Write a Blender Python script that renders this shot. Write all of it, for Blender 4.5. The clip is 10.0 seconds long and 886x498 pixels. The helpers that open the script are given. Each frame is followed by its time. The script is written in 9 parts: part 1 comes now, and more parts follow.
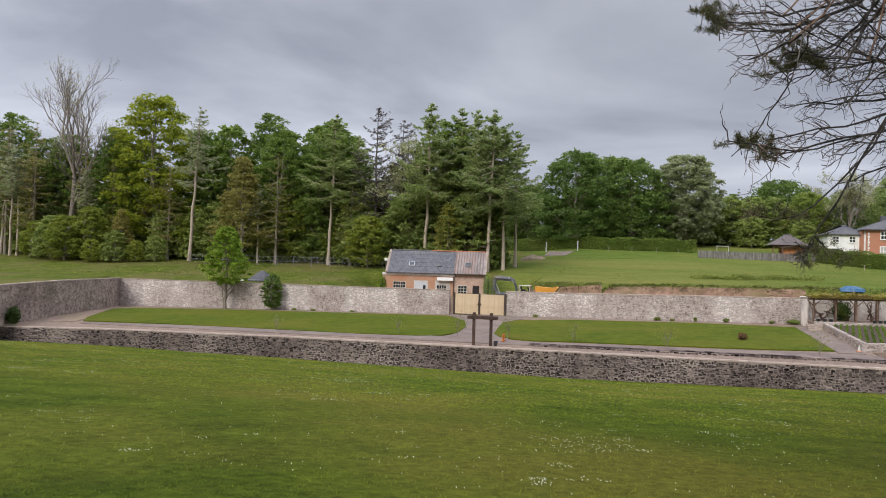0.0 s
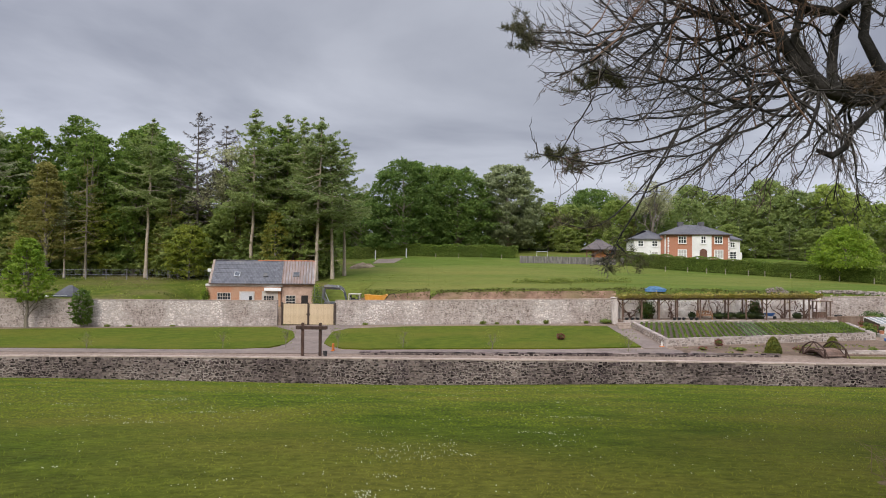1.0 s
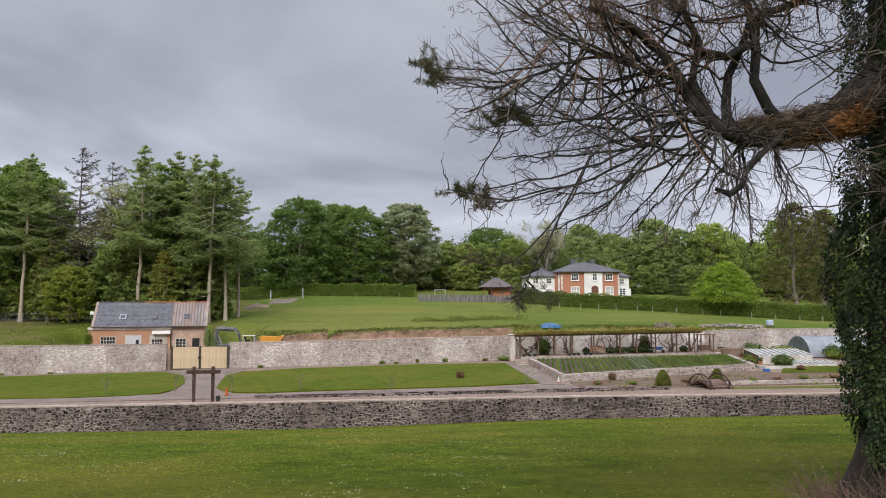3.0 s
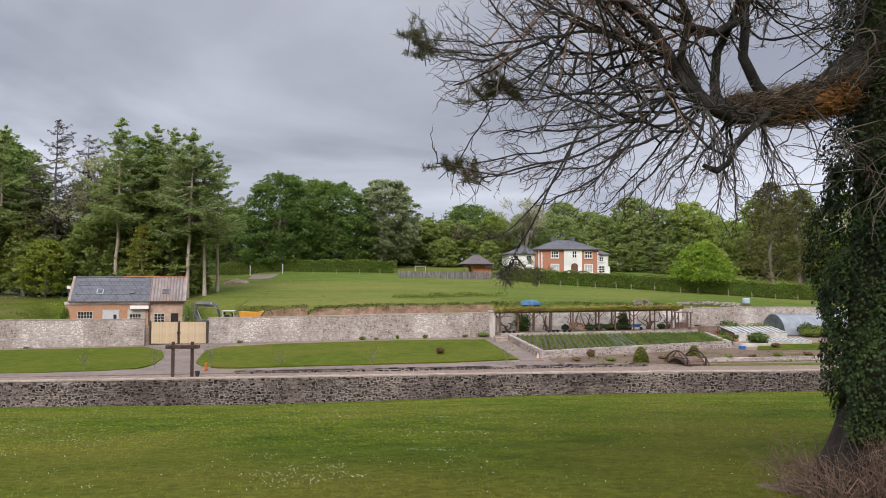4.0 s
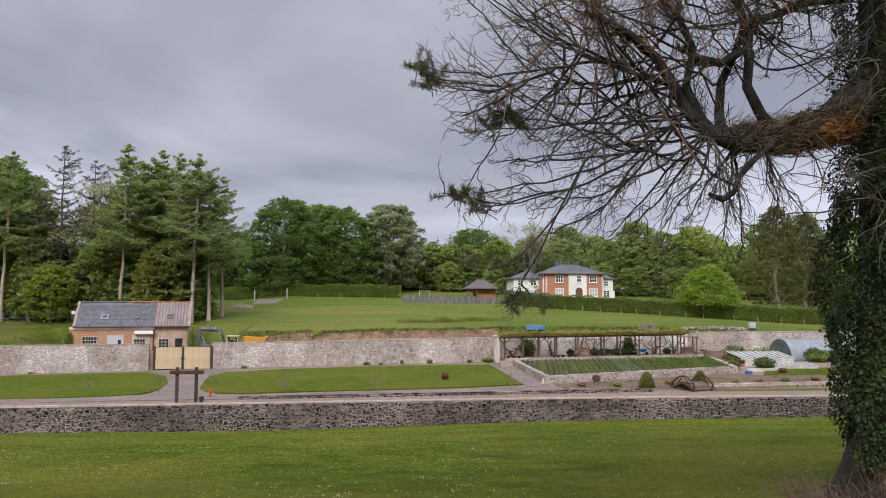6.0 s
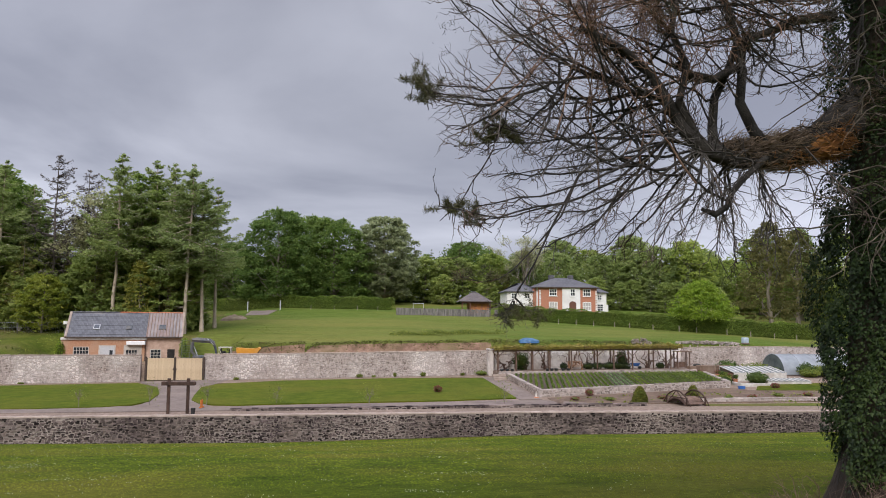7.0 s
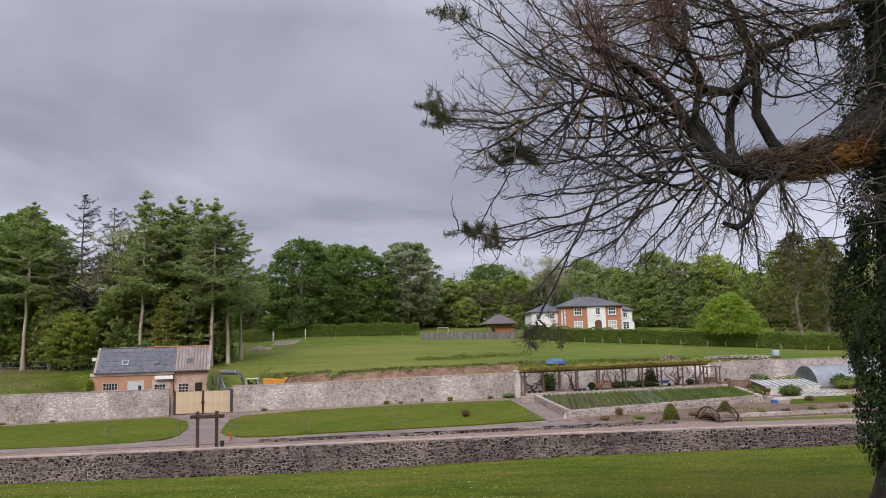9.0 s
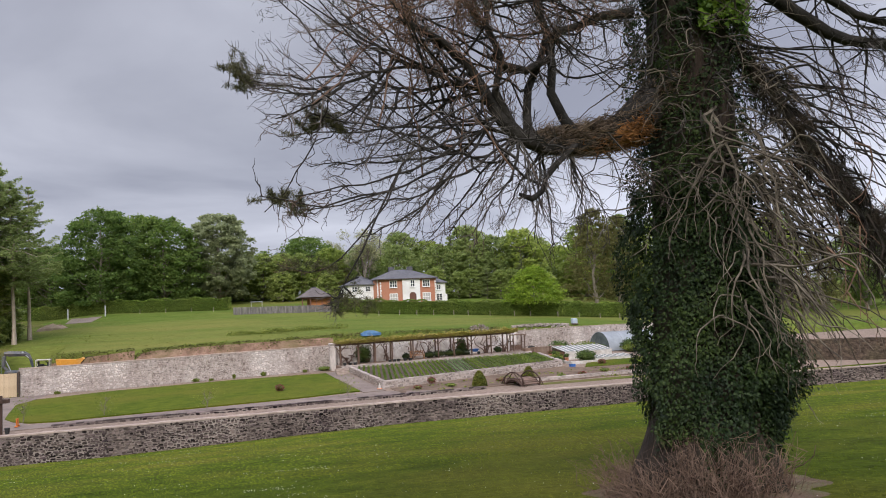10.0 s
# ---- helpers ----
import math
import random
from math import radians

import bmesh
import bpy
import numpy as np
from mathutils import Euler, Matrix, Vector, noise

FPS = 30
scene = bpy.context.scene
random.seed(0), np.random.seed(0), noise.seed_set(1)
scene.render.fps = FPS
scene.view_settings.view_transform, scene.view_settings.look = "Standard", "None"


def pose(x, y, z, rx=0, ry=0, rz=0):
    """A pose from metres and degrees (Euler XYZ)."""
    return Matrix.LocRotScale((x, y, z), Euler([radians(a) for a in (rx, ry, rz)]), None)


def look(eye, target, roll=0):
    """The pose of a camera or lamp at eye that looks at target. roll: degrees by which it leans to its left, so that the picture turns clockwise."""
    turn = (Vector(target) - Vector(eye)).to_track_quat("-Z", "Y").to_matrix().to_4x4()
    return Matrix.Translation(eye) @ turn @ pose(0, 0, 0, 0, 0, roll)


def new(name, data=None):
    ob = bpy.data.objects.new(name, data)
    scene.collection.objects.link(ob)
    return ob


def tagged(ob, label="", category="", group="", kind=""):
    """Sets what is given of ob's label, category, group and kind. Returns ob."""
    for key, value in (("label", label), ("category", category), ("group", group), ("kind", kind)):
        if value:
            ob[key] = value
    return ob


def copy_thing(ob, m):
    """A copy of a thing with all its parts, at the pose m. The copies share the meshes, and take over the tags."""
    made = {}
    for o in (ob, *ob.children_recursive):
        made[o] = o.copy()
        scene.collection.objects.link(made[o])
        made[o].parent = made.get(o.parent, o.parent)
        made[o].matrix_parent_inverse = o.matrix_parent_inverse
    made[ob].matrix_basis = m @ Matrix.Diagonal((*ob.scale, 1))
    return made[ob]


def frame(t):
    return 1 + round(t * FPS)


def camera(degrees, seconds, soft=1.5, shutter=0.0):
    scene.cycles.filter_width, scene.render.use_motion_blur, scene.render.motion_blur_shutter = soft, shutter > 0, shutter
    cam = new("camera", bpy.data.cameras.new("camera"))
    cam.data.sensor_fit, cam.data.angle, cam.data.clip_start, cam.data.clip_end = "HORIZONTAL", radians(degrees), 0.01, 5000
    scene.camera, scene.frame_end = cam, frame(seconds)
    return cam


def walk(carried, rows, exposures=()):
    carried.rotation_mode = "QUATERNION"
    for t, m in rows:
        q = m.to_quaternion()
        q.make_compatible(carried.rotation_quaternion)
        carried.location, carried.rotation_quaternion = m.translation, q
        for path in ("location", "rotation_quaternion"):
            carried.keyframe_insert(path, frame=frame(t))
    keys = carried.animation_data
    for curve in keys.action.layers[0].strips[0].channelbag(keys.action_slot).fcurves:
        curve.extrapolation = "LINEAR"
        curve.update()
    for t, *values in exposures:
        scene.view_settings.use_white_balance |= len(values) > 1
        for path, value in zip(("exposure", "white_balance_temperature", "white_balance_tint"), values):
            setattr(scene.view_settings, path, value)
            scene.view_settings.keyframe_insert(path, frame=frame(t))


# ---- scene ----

# ---- camera ----
cam = camera(59.4, 10.0, soft=1.0)


def view(x, y, z, yaw, pitch, roll):
    """A camera pose: yaw to the left from +y, pitch upwards, roll, in degrees."""
    a, p = radians(yaw), radians(pitch)
    way = Vector((-math.sin(a) * math.cos(p), math.cos(a) * math.cos(p), math.sin(p)))
    eye = Vector((x, y, z))
    return look(eye, eye + way, roll)


# seconds, eye, yaw, pitch, roll
VIEWS = [
    (0.0, -0.025, -0.251, 6.845, 15.151, 0.738, 1.690),
    (0.5, 0.036, -0.198, 6.859, 7.618, 1.554, 0.528),
    (1.0, 0.054, -0.160, 6.877, 2.646, 1.570, 0.560),
    (1.5, -0.059, -0.113, 6.870, -0.266, 2.013, 0.941),
    (2.0, -0.132, -0.055, 6.880, -3.314, 3.739, 0.593),
    (2.5, -0.099, 0.045, 6.895, -4.102, 4.451, -0.042),
    (2.7, -0.062, 0.057, 6.889, -4.434, 4.486, -0.160),
    (3.8, -0.105, 0.077, 6.864, -6.100, 3.346, 0.058),
    (4.0, -0.129, 0.111, 6.859, -6.371, 2.737, 0.120),
    (4.5, -0.087, 0.095, 6.850, -6.448, 2.287, 0.084),
    (5.0, -0.117, 0.048, 6.889, -5.959, 2.992, -0.378),
    (5.5, -0.117, 0.056, 6.896, -5.635, 3.938, -0.224),
    (5.7, -0.166, 0.091, 6.907, -5.811, 4.207, -0.183),
    (6.8, -0.135, 0.057, 6.889, -6.451, 5.246, 0.509),
    (7.0, -0.166, 0.061, 6.901, -6.491, 5.463, 0.480),
    (7.5, -0.169, -0.010, 6.895, -6.343, 6.056, -0.031),
    (8.0, -0.206, -0.007, 6.892, -5.615, 6.573, -0.941),
    (8.5, -0.161, -0.026, 6.900, -4.735, 6.940, -1.417),
    (9.0, -0.150, 0.055, 6.910, -4.876, 7.216, -1.584),
    (9.5, -0.099, 0.070, 6.887, -6.770, 6.316, -2.172),
    (9.9, -0.096, 0.022, 6.873, -14.936, 5.503, -1.886),
    (10.0, -0.051, -0.007, 6.845, -18.310, 4.752, -2.682),
]
# seconds, stops, kelvin, tint
EXPOSURES = [(0.0, 0.38, 6520, 9), (2.5, 0.38, 6510, 9.5), (4.0, 0.44, 6505, 9.8), (5.0, 0.47, 6500, 10), (5.5, 0.35, 6480, 11), (7.0, 0.33, 6440, 12), (7.5, 0.33, 6420, 12.5), (8.0, 0.26, 6400, 13), (9.0, 0.25, 6380, 13.5), (9.5, 0.28, 6400, 13), (10.0, 0.40, 6450, 12)]
walk(cam, [(v[0], view(*v[1:])) for v in VIEWS], EXPOSURES)

# ---- light: an overcast sky, brighter towards the zenith, with a veiled sun ----
SUN_EL, SUN_AZ = 36.0, 200.0  # degrees; azimuth clockwise from +y
world = bpy.data.worlds.new("overcast")
scene.world = world
world.use_nodes = True
nt = world.node_tree
nt.nodes.clear()
W = nt.nodes.new
out = W("ShaderNodeOutputWorld")
bg = W("ShaderNodeBackground")
sky = W("ShaderNodeTexSky")
sky.sky_type = "NISHITA"
sky.sun_disc = False
sky.sun_elevation = radians(SUN_EL)
sky.sun_rotation = radians(SUN_AZ)
skyk = W("ShaderNodeVectorMath")
skyk.operation = "SCALE"
skyk.inputs["Scale"].default_value = 0.05
nt.links.new(sky.outputs[0], skyk.inputs[0])
tc = W("ShaderNodeTexCoord")
sep = W("ShaderNodeSeparateXYZ")
nt.links.new(tc.outputs["Generated"], sep.inputs[0])
# clouds lie on a flat layer: project the direction on to it
den = W("ShaderNodeMath"); den.operation = "ADD"; den.inputs[1].default_value = 0.16
zc = W("ShaderNodeMath"); zc.operation = "MAXIMUM"; zc.inputs[1].default_value = 0.0
nt.links.new(sep.outputs[2], zc.inputs[0])
nt.links.new(zc.outputs[0], den.inputs[0])
cx = W("ShaderNodeMath"); cx.operation = "DIVIDE"
cy = W("ShaderNodeMath"); cy.operation = "DIVIDE"
nt.links.new(sep.outputs[0], cx.inputs[0]); nt.links.new(den.outputs[0], cx.inputs[1])
nt.links.new(sep.outputs[1], cy.inputs[0]); nt.links.new(den.outputs[0], cy.inputs[1])
comb = W("ShaderNodeCombineXYZ")
nt.links.new(cx.outputs[0], comb.inputs[0]); nt.links.new(cy.outputs[0], comb.inputs[1])
n1 = W("ShaderNodeTexNoise")
n1.inputs["Scale"].default_value = 0.78
n1.inputs["Detail"].default_value = 6.0
n1.inputs["Roughness"].default_value = 0.5
n1.inputs["Distortion"].default_value = 0.35
nt.links.new(comb.outputs[0], n1.inputs["Vector"])
cr = W("ShaderNodeValToRGB")
cr.color_ramp.elements[0].position = 0.36
cr.color_ramp.elements[0].color = (0.248, 0.262, 0.322, 1)
cr.color_ramp.elements[1].position = 0.64
cr.color_ramp.elements[1].color = (0.475, 0.493, 0.565, 1)
nt.links.new(n1.outputs["Fac"], cr.inputs[0])
# overcast gradient: horizon 1, zenith about 2.6
gr = W("ShaderNodeMapRange")
gr.inputs["From Min"].default_value = 0.40
gr.inputs["From Max"].default_value = 0.95
gr.inputs["To Min"].default_value = 0.93
gr.inputs["To Max"].default_value = 4.9
nt.links.new(sep.outputs[2], gr.inputs[0])
# the cloud is thinner towards the west and the east
side = W("ShaderNodeMath"); side.operation = "ABSOLUTE"
nt.links.new(sep.outputs[0], side.inputs[0])
west = W("ShaderNodeMapRange")
west.inputs["From Min"].default_value, west.inputs["From Max"].default_value = 0.12, 0.8
west.inputs["To Min"].default_value, west.inputs["To Max"].default_value = 1.0, 1.4
nt.links.new(side.outputs[0], west.inputs[0])
both = W("ShaderNodeMath"); both.operation = "MULTIPLY"
nt.links.new(gr.outputs[0], both.inputs[0]); nt.links.new(west.outputs[0], both.inputs[1])
# a brighter rim of thin cloud along the horizon
rim = W("ShaderNodeMapRange")
rim.interpolation_type = "SMOOTHSTEP"
rim.inputs["From Min"].default_value, rim.inputs["From Max"].default_value = 0.04, 0.27
rim.inputs["To Min"].default_value, rim.inputs["To Max"].default_value = 1.26, 0.96
nt.links.new(sep.outputs[2], rim.inputs[0])
low_sky = W("ShaderNodeMath"); low_sky.operation = "MULTIPLY"
nt.links.new(both.outputs[0], low_sky.inputs[0]); nt.links.new(rim.outputs[0], low_sky.inputs[1])
mul = W("ShaderNodeVectorMath"); mul.operation = "SCALE"
nt.links.new(cr.outputs[0], mul.inputs[0]); nt.links.new(low_sky.outputs[0], mul.inputs["Scale"])
mx = W("ShaderNodeMixRGB")
mx.inputs[0].default_value = 0.92
nt.links.new(skyk.outputs[0], mx.inputs[1]); nt.links.new(mul.outputs[0], mx.inputs[2])
nt.links.new(mx.outputs[0], bg.inputs[0])
nt.links.new(bg.outputs[0], out.inputs[0])

sun_data = bpy.data.lights.new("sun", "SUN")
sun_data.energy, sun_data.angle, sun_data.color = 2.0, radians(24), (1.0, 0.96, 0.9)
sun = new("sun", sun_data)
az, el = radians(SUN_AZ), radians(SUN_EL)
sun.matrix_world = look((math.sin(az) * math.cos(el) * 50, math.cos(az) * math.cos(el) * 50, 60 + math.sin(el) * 50), (0, 0, 60))


# ---- materials ----
def shader(name, c1, c2, scale=4.0, rough=0.85, bump=0.3, bscale=None, c3=None, scale3=0.3, amount3=0.5, island=0.0, obrand=0.0,
           metal=0.0, translucent=0.0, lo=0.35, hi=0.65, stretch=(1, 1, 1), spec=0.3, dist=0.02, fine=0.0, fscale=10.0):
    """Two colours mixed by fine noise, a third by broad noise, relief, and a spread of value from piece to piece."""
    m = bpy.data.materials.new(name)
    m.use_nodes = True
    t = m.node_tree
    N, L = t.nodes.new, t.links.new
    p = t.nodes["Principled BSDF"]
    tex = N("ShaderNodeTexCoord")
    mp = N("ShaderNodeMapping")
    mp.inputs["Scale"].default_value = stretch
    L(tex.outputs["Object"], mp.inputs[0])
    a = N("ShaderNodeTexNoise")
    a.inputs["Scale"].default_value = scale
    a.inputs["Detail"].default_value = 6
    a.inputs["Roughness"].default_value = 0.62
    L(mp.outputs[0], a.inputs["Vector"])
    r = N("ShaderNodeValToRGB")
    r.color_ramp.elements[0].position, r.color_ramp.elements[1].position = lo, hi
    r.color_ramp.elements[0].color, r.color_ramp.elements[1].color = (*c1, 1), (*c2, 1)
    L(a.outputs["Fac"], r.inputs[0])
    col = r.outputs[0]
    if c3:
        b = N("ShaderNodeTexNoise")
        b.inputs["Scale"].default_value = scale3
        b.inputs["Detail"].default_value = 4
        L(mp.outputs[0], b.inputs["Vector"])
        q = N("ShaderNodeMapRange")
        q.inputs["From Min"].default_value, q.inputs["From Max"].default_value = 0.42, 0.66
        q.inputs["To Max"].default_value = amount3
        L(b.outputs["Fac"], q.inputs[0])
        mix = N("ShaderNodeMixRGB")
        mix.inputs[2].default_value = (*c3, 1)
        L(q.outputs[0], mix.inputs[0]); L(col, mix.inputs[1])
        col = mix.outputs[0]
    if fine:
        b = N("ShaderNodeTexNoise")
        b.inputs["Scale"].default_value = fscale
        b.inputs["Detail"].default_value = 8
        b.inputs["Roughness"].default_value = 0.68
        L(mp.outputs[0], b.inputs["Vector"])
        q = N("ShaderNodeMapRange")
        q.inputs["From Min"].default_value, q.inputs["From Max"].default_value = 0.3, 0.7
        q.inputs["To Min"].default_value, q.inputs["To Max"].default_value = 1 - fine, 1 + fine
        L(b.outputs["Fac"], q.inputs[0])
        v = N("ShaderNodeHueSaturation")
        L(q.outputs[0], v.inputs["Value"]); L(col, v.inputs["Color"])
        col = v.outputs[0]
    for amount, node, socket in ((island, "ShaderNodeNewGeometry", "Random Per Island"), (obrand, "ShaderNodeObjectInfo", "Random")):
        if amount:
            g = N(node)
            q = N("ShaderNodeMapRange")
            q.inputs["To Min"].default_value, q.inputs["To Max"].default_value = 1 - amount, 1 + amount
            L(g.outputs[socket], q.inputs[0])
            v = N("ShaderNodeHueSaturation")
            L(q.outputs[0], v.inputs["Value"]); L(col, v.inputs["Color"])
            if translucent:
                h = N("ShaderNodeMapRange")
                h.inputs["To Min"].default_value, h.inputs["To Max"].default_value = 0.5 + 0.03 * amount, 0.5 - 0.05 * amount
                L(g.outputs[socket], h.inputs[0]); L(h.outputs[0], v.inputs["Hue"])
            col = v.outputs[0]
    L(col, p.inputs["Base Color"])
    p.inputs["Roughness"].default_value, p.inputs["Metallic"].default_value = rough, metal
    p.inputs["Specular IOR Level"].default_value = spec
    if bump:
        e = N("ShaderNodeTexNoise")
        e.inputs["Scale"].default_value = bscale or scale * 2
        e.inputs["Detail"].default_value = 5
        L(mp.outputs[0], e.inputs["Vector"])
        k = N("ShaderNodeBump")
        k.inputs["Strength"].default_value, k.inputs["Distance"].default_value = bump, dist
        L(e.outputs["Fac"], k.inputs["Height"]); L(k.outputs[0], p.inputs["Normal"])
    if translucent:
        s = N("ShaderNodeBsdfTranslucent")
        L(col, s.inputs[0])
        w = N("ShaderNodeMixShader")
        w.inputs[0].default_value = translucent
        L(p.outputs[0], w.inputs[1]); L(s.outputs[0], w.inputs[2])
        L(w.outputs[0], t.nodes["Material Output"].inputs[0])
    return m


M_LAWN = shader("mown_grass", (0.030, 0.047, 0.005), (0.068, 0.090, 0.009), 0.75, 0.97, 1.0, 7, (0.097, 0.093, 0.016), 0.16, 0.8, dist=0.05, spec=0.03, fine=0.4, fscale=6, lo=0.33, hi=0.67)
M_TURF = shader("garden_turf", (0.046, 0.066, 0.006), (0.080, 0.098, 0.010), 0.9, 0.95, 0.5, 12, (0.102, 0.096, 0.015), 0.12, 0.6, spec=0.05, fine=0.2, fscale=5)
M_FIELD = shader("field_grass", (0.058, 0.092, 0.012), (0.098, 0.126, 0.025), 0.35, 0.95, 0.5, 6, (0.145, 0.138, 0.036), 0.06, 0.8, stretch=(0.5, 1.6, 1), dist=0.1, fine=0.25, fscale=2.2, spec=0.05)
M_ROUGH = shader("rough_grass", (0.046, 0.068, 0.008), (0.095, 0.108, 0.018), 0.5, 0.95, 0.6, 5, (0.13, 0.10, 0.045), 0.12, 0.6, dist=0.15, fine=0.35, fscale=3, spec=0.05)
M_GRAVEL = shader("gravel", (0.150, 0.104, 0.077), (0.240, 0.175, 0.133), 3.0, 0.95, 0.4, 30, (0.15, 0.11, 0.08), 0.2, 0.6, fine=0.2, fscale=3)
M_SOIL = shader("bare_soil", (0.17, 0.115, 0.085), (0.29, 0.205, 0.155), 1.2, 0.95, 0.6, 6, (0.15, 0.14, 0.06), 0.25, 0.5, dist=0.08)
M_BED = shader("garden_soil", (0.06, 0.036, 0.022), (0.15, 0.098, 0.066), 0.9, 0.95, 0.8, 8, (0.125, 0.085, 0.055), 0.35, 0.7, fine=0.3, fscale=4)
M_TILTH = shader("dark_tilth", (0.045, 0.031, 0.021), (0.085, 0.060, 0.042), 2.0, 0.95, 0.6, 12)
M_BANK = shader("red_soil_bank", (0.13, 0.075, 0.048), (0.30, 0.185, 0.128), 0.9, 0.95, 0.9, 5, (0.10, 0.085, 0.03), 0.35, 0.6, dist=0.1)
M_TARMAC = shader("tarmac_path", (0.115, 0.086, 0.073), (0.175, 0.134, 0.114), 2.0, 0.9, 0.3, 40, (0.25, 0.195, 0.155), 0.3, 0.4)
STONE_D = ((0.022, 0.017, 0.018), (0.088, 0.065, 0.063), 1.8, 0.9, 0.7, 9, (0.24, 0.19, 0.165), 0.4, 0.5)
M_STONE_D = shader("weathered_fieldstone", *STONE_D, island=0.9, spec=0.1)
M_STONE_DP = shader("weathered_single_fieldstone", *STONE_D, obrand=0.9, spec=0.1)
M_JOINT_D = shader("lime_joint", (0.055, 0.043, 0.039), (0.24, 0.195, 0.172), 2.6, 0.95, 0.6, 10, (0.40, 0.34, 0.30), 0.13, 0.9, spec=0.1)
M_STONE_P = shader("limewashed_rubble", (0.18, 0.140, 0.120), (0.45, 0.385, 0.348), 3.0, 0.9, 0.6, 8, (0.66, 0.60, 0.56), 0.35, 0.75, island=0.28, stretch=(1, 1, 0.5), spec=0.1)
M_JOINT_P = shader("lime_mortar", (0.33, 0.285, 0.255), (0.50, 0.44, 0.405), 2.0, 0.95, 0.5, 8, (0.30, 0.24, 0.21), 0.3, 0.6)
M_STONE_B = shader("brown_rubble", (0.20, 0.155, 0.13), (0.40, 0.325, 0.275), 1.6, 0.9, 0.6, 8, (0.15, 0.118, 0.10), 0.25, 0.7, island=0.4, spec=0.1)
M_STONE_L = shader("grey_garden_stone", (0.15, 0.118, 0.10), (0.36, 0.30, 0.265), 2.4, 0.9, 0.6, 8, (0.46, 0.40, 0.36), 0.35, 0.6, island=0.35, spec=0.1)
M_COPING = shader("coping_stone", (0.22, 0.168, 0.135), (0.35, 0.28, 0.235), 2.0, 0.9, 0.4, 10, (0.24, 0.185, 0.145), 0.25, 0.6, obrand=0.12, island=0.12)
M_WHITE = shader("limewash", (0.60, 0.54, 0.50), (0.88, 0.84, 0.80), 1.6, 0.9, 0.6, 8, (0.46, 0.37, 0.32), 0.35, 0.7, fine=0.15, fscale=6)


# ---- mesh helpers ----
def mesh_from(name, v, f, *mats):
    me = bpy.data.meshes.new(name)
    me.from_pydata(np.asarray(v, float).tolist() if not isinstance(v, np.ndarray) else v, [], f)
    for m in mats:
        me.materials.append(m)
    me.update()
    return me


def put(name, me, parent=None, m=None):
    ob = new(name, me)
    if parent is not None:
        ob.parent = parent
    if m is not None:
        ob.matrix_basis = m
    return ob


def part(name, bm, material, parent, label=""):
    me = bpy.data.meshes.new(name)
    bm.to_mesh(me)
    bm.free()
    me.materials.append(material)
    ob = put(name, me, parent)
    return tagged(ob, label) if label else ob


def thing(name, label, category, m=None, group="", kind=""):
    ob = new(name)
    ob.empty_display_size = 0.2
    if m is not None:
        ob.matrix_basis = m
    return tagged(ob, label, category, group, kind)


def block(bm, x0, x1, y0, y1, z0, z1, bevel=0.0, turn=None):
    """A box, with its edges rounded by bevel, turned by the matrix turn."""
    c = Vector(((x0 + x1) / 2, (y0 + y1) / 2, (z0 + z1) / 2))
    m = Matrix.Translation(c) @ Matrix.Diagonal((abs(x1 - x0), abs(y1 - y0), abs(z1 - z0), 1))
    got = bmesh.ops.create_cube(bm, size=1, matrix=m)["verts"]
    if bevel:
        edges = list({e for v in got for e in v.link_edges})
        res = bmesh.ops.bevel(bm, geom=edges, offset=bevel, segments=1, affect="EDGES")
        got = list({v for f in res["faces"] for v in f.verts} | {v for v in got if v.is_valid})
    if turn is not None:
        bmesh.ops.transform(bm, matrix=turn, verts=got)
    return got


def boxes(*rows, bevel=0.0, turn=None):
    bm = bmesh.new()
    for r in rows:
        block(bm, *r, bevel=bevel, turn=turn)
    return bm


def tube_arrays(pts, radii, sides=6):
    """A tapering tube along points: vertices and quads."""
    pts = np.asarray(pts, float)
    n = len(pts)
    tang = np.gradient(pts, axis=0)
    tang /= np.linalg.norm(tang, axis=1, keepdims=True) + 1e-9
    ref = np.where(np.abs(tang[:, 2:3]) > 0.9, [[1.0, 0, 0]], [[0, 0, 1.0]])
    u = np.cross(tang, ref)
    u /= np.linalg.norm(u, axis=1, keepdims=True) + 1e-9
    w = np.cross(tang, u)
    a = np.arange(sides) * 2 * np.pi / sides
    ring = u[:, None] * np.cos(a)[None, :, None] + w[:, None] * np.sin(a)[None, :, None]
    v = pts[:, None] + ring * np.asarray(radii, float)[:, None, None]
    i = np.arange(n - 1)[:, None] * sides
    j = np.arange(sides)[None]
    k = (j + 1) % sides
    f = np.stack([i + j, i + k, i + sides + k, i + sides + j], -1).reshape(-1, 4)
    return v.reshape(-1, 3), f


class Bag:
    """Gathers vertices and faces of many small pieces of one mesh."""

    def __init__(self):
        self.v, self.f, self.n = [], [], 0

    def add(self, v, f):
        self.v.append(np.asarray(v, float))
        self.f.extend((np.asarray(f) + self.n).tolist())
        self.n += len(v)

    def tube(self, pts, radii, sides=6):
        self.add(*tube_arrays(pts, radii, sides))

    def mesh(self, name, *mats, smooth=False):
        me = mesh_from(name, np.concatenate(self.v), self.f, *mats)
        if smooth:
            me.polygons.foreach_set("use_smooth", np.ones(len(me.polygons), bool))
        return me


# ---- the lie of the land ----
def sstep(a, b, x):
    t = np.clip((x - a) / (b - a), 0, 1)
    return t * t * (3 - 2 * t)


def rear_y(x):
    return 89 + 0.04 * (np.asarray(x, float) + 20)


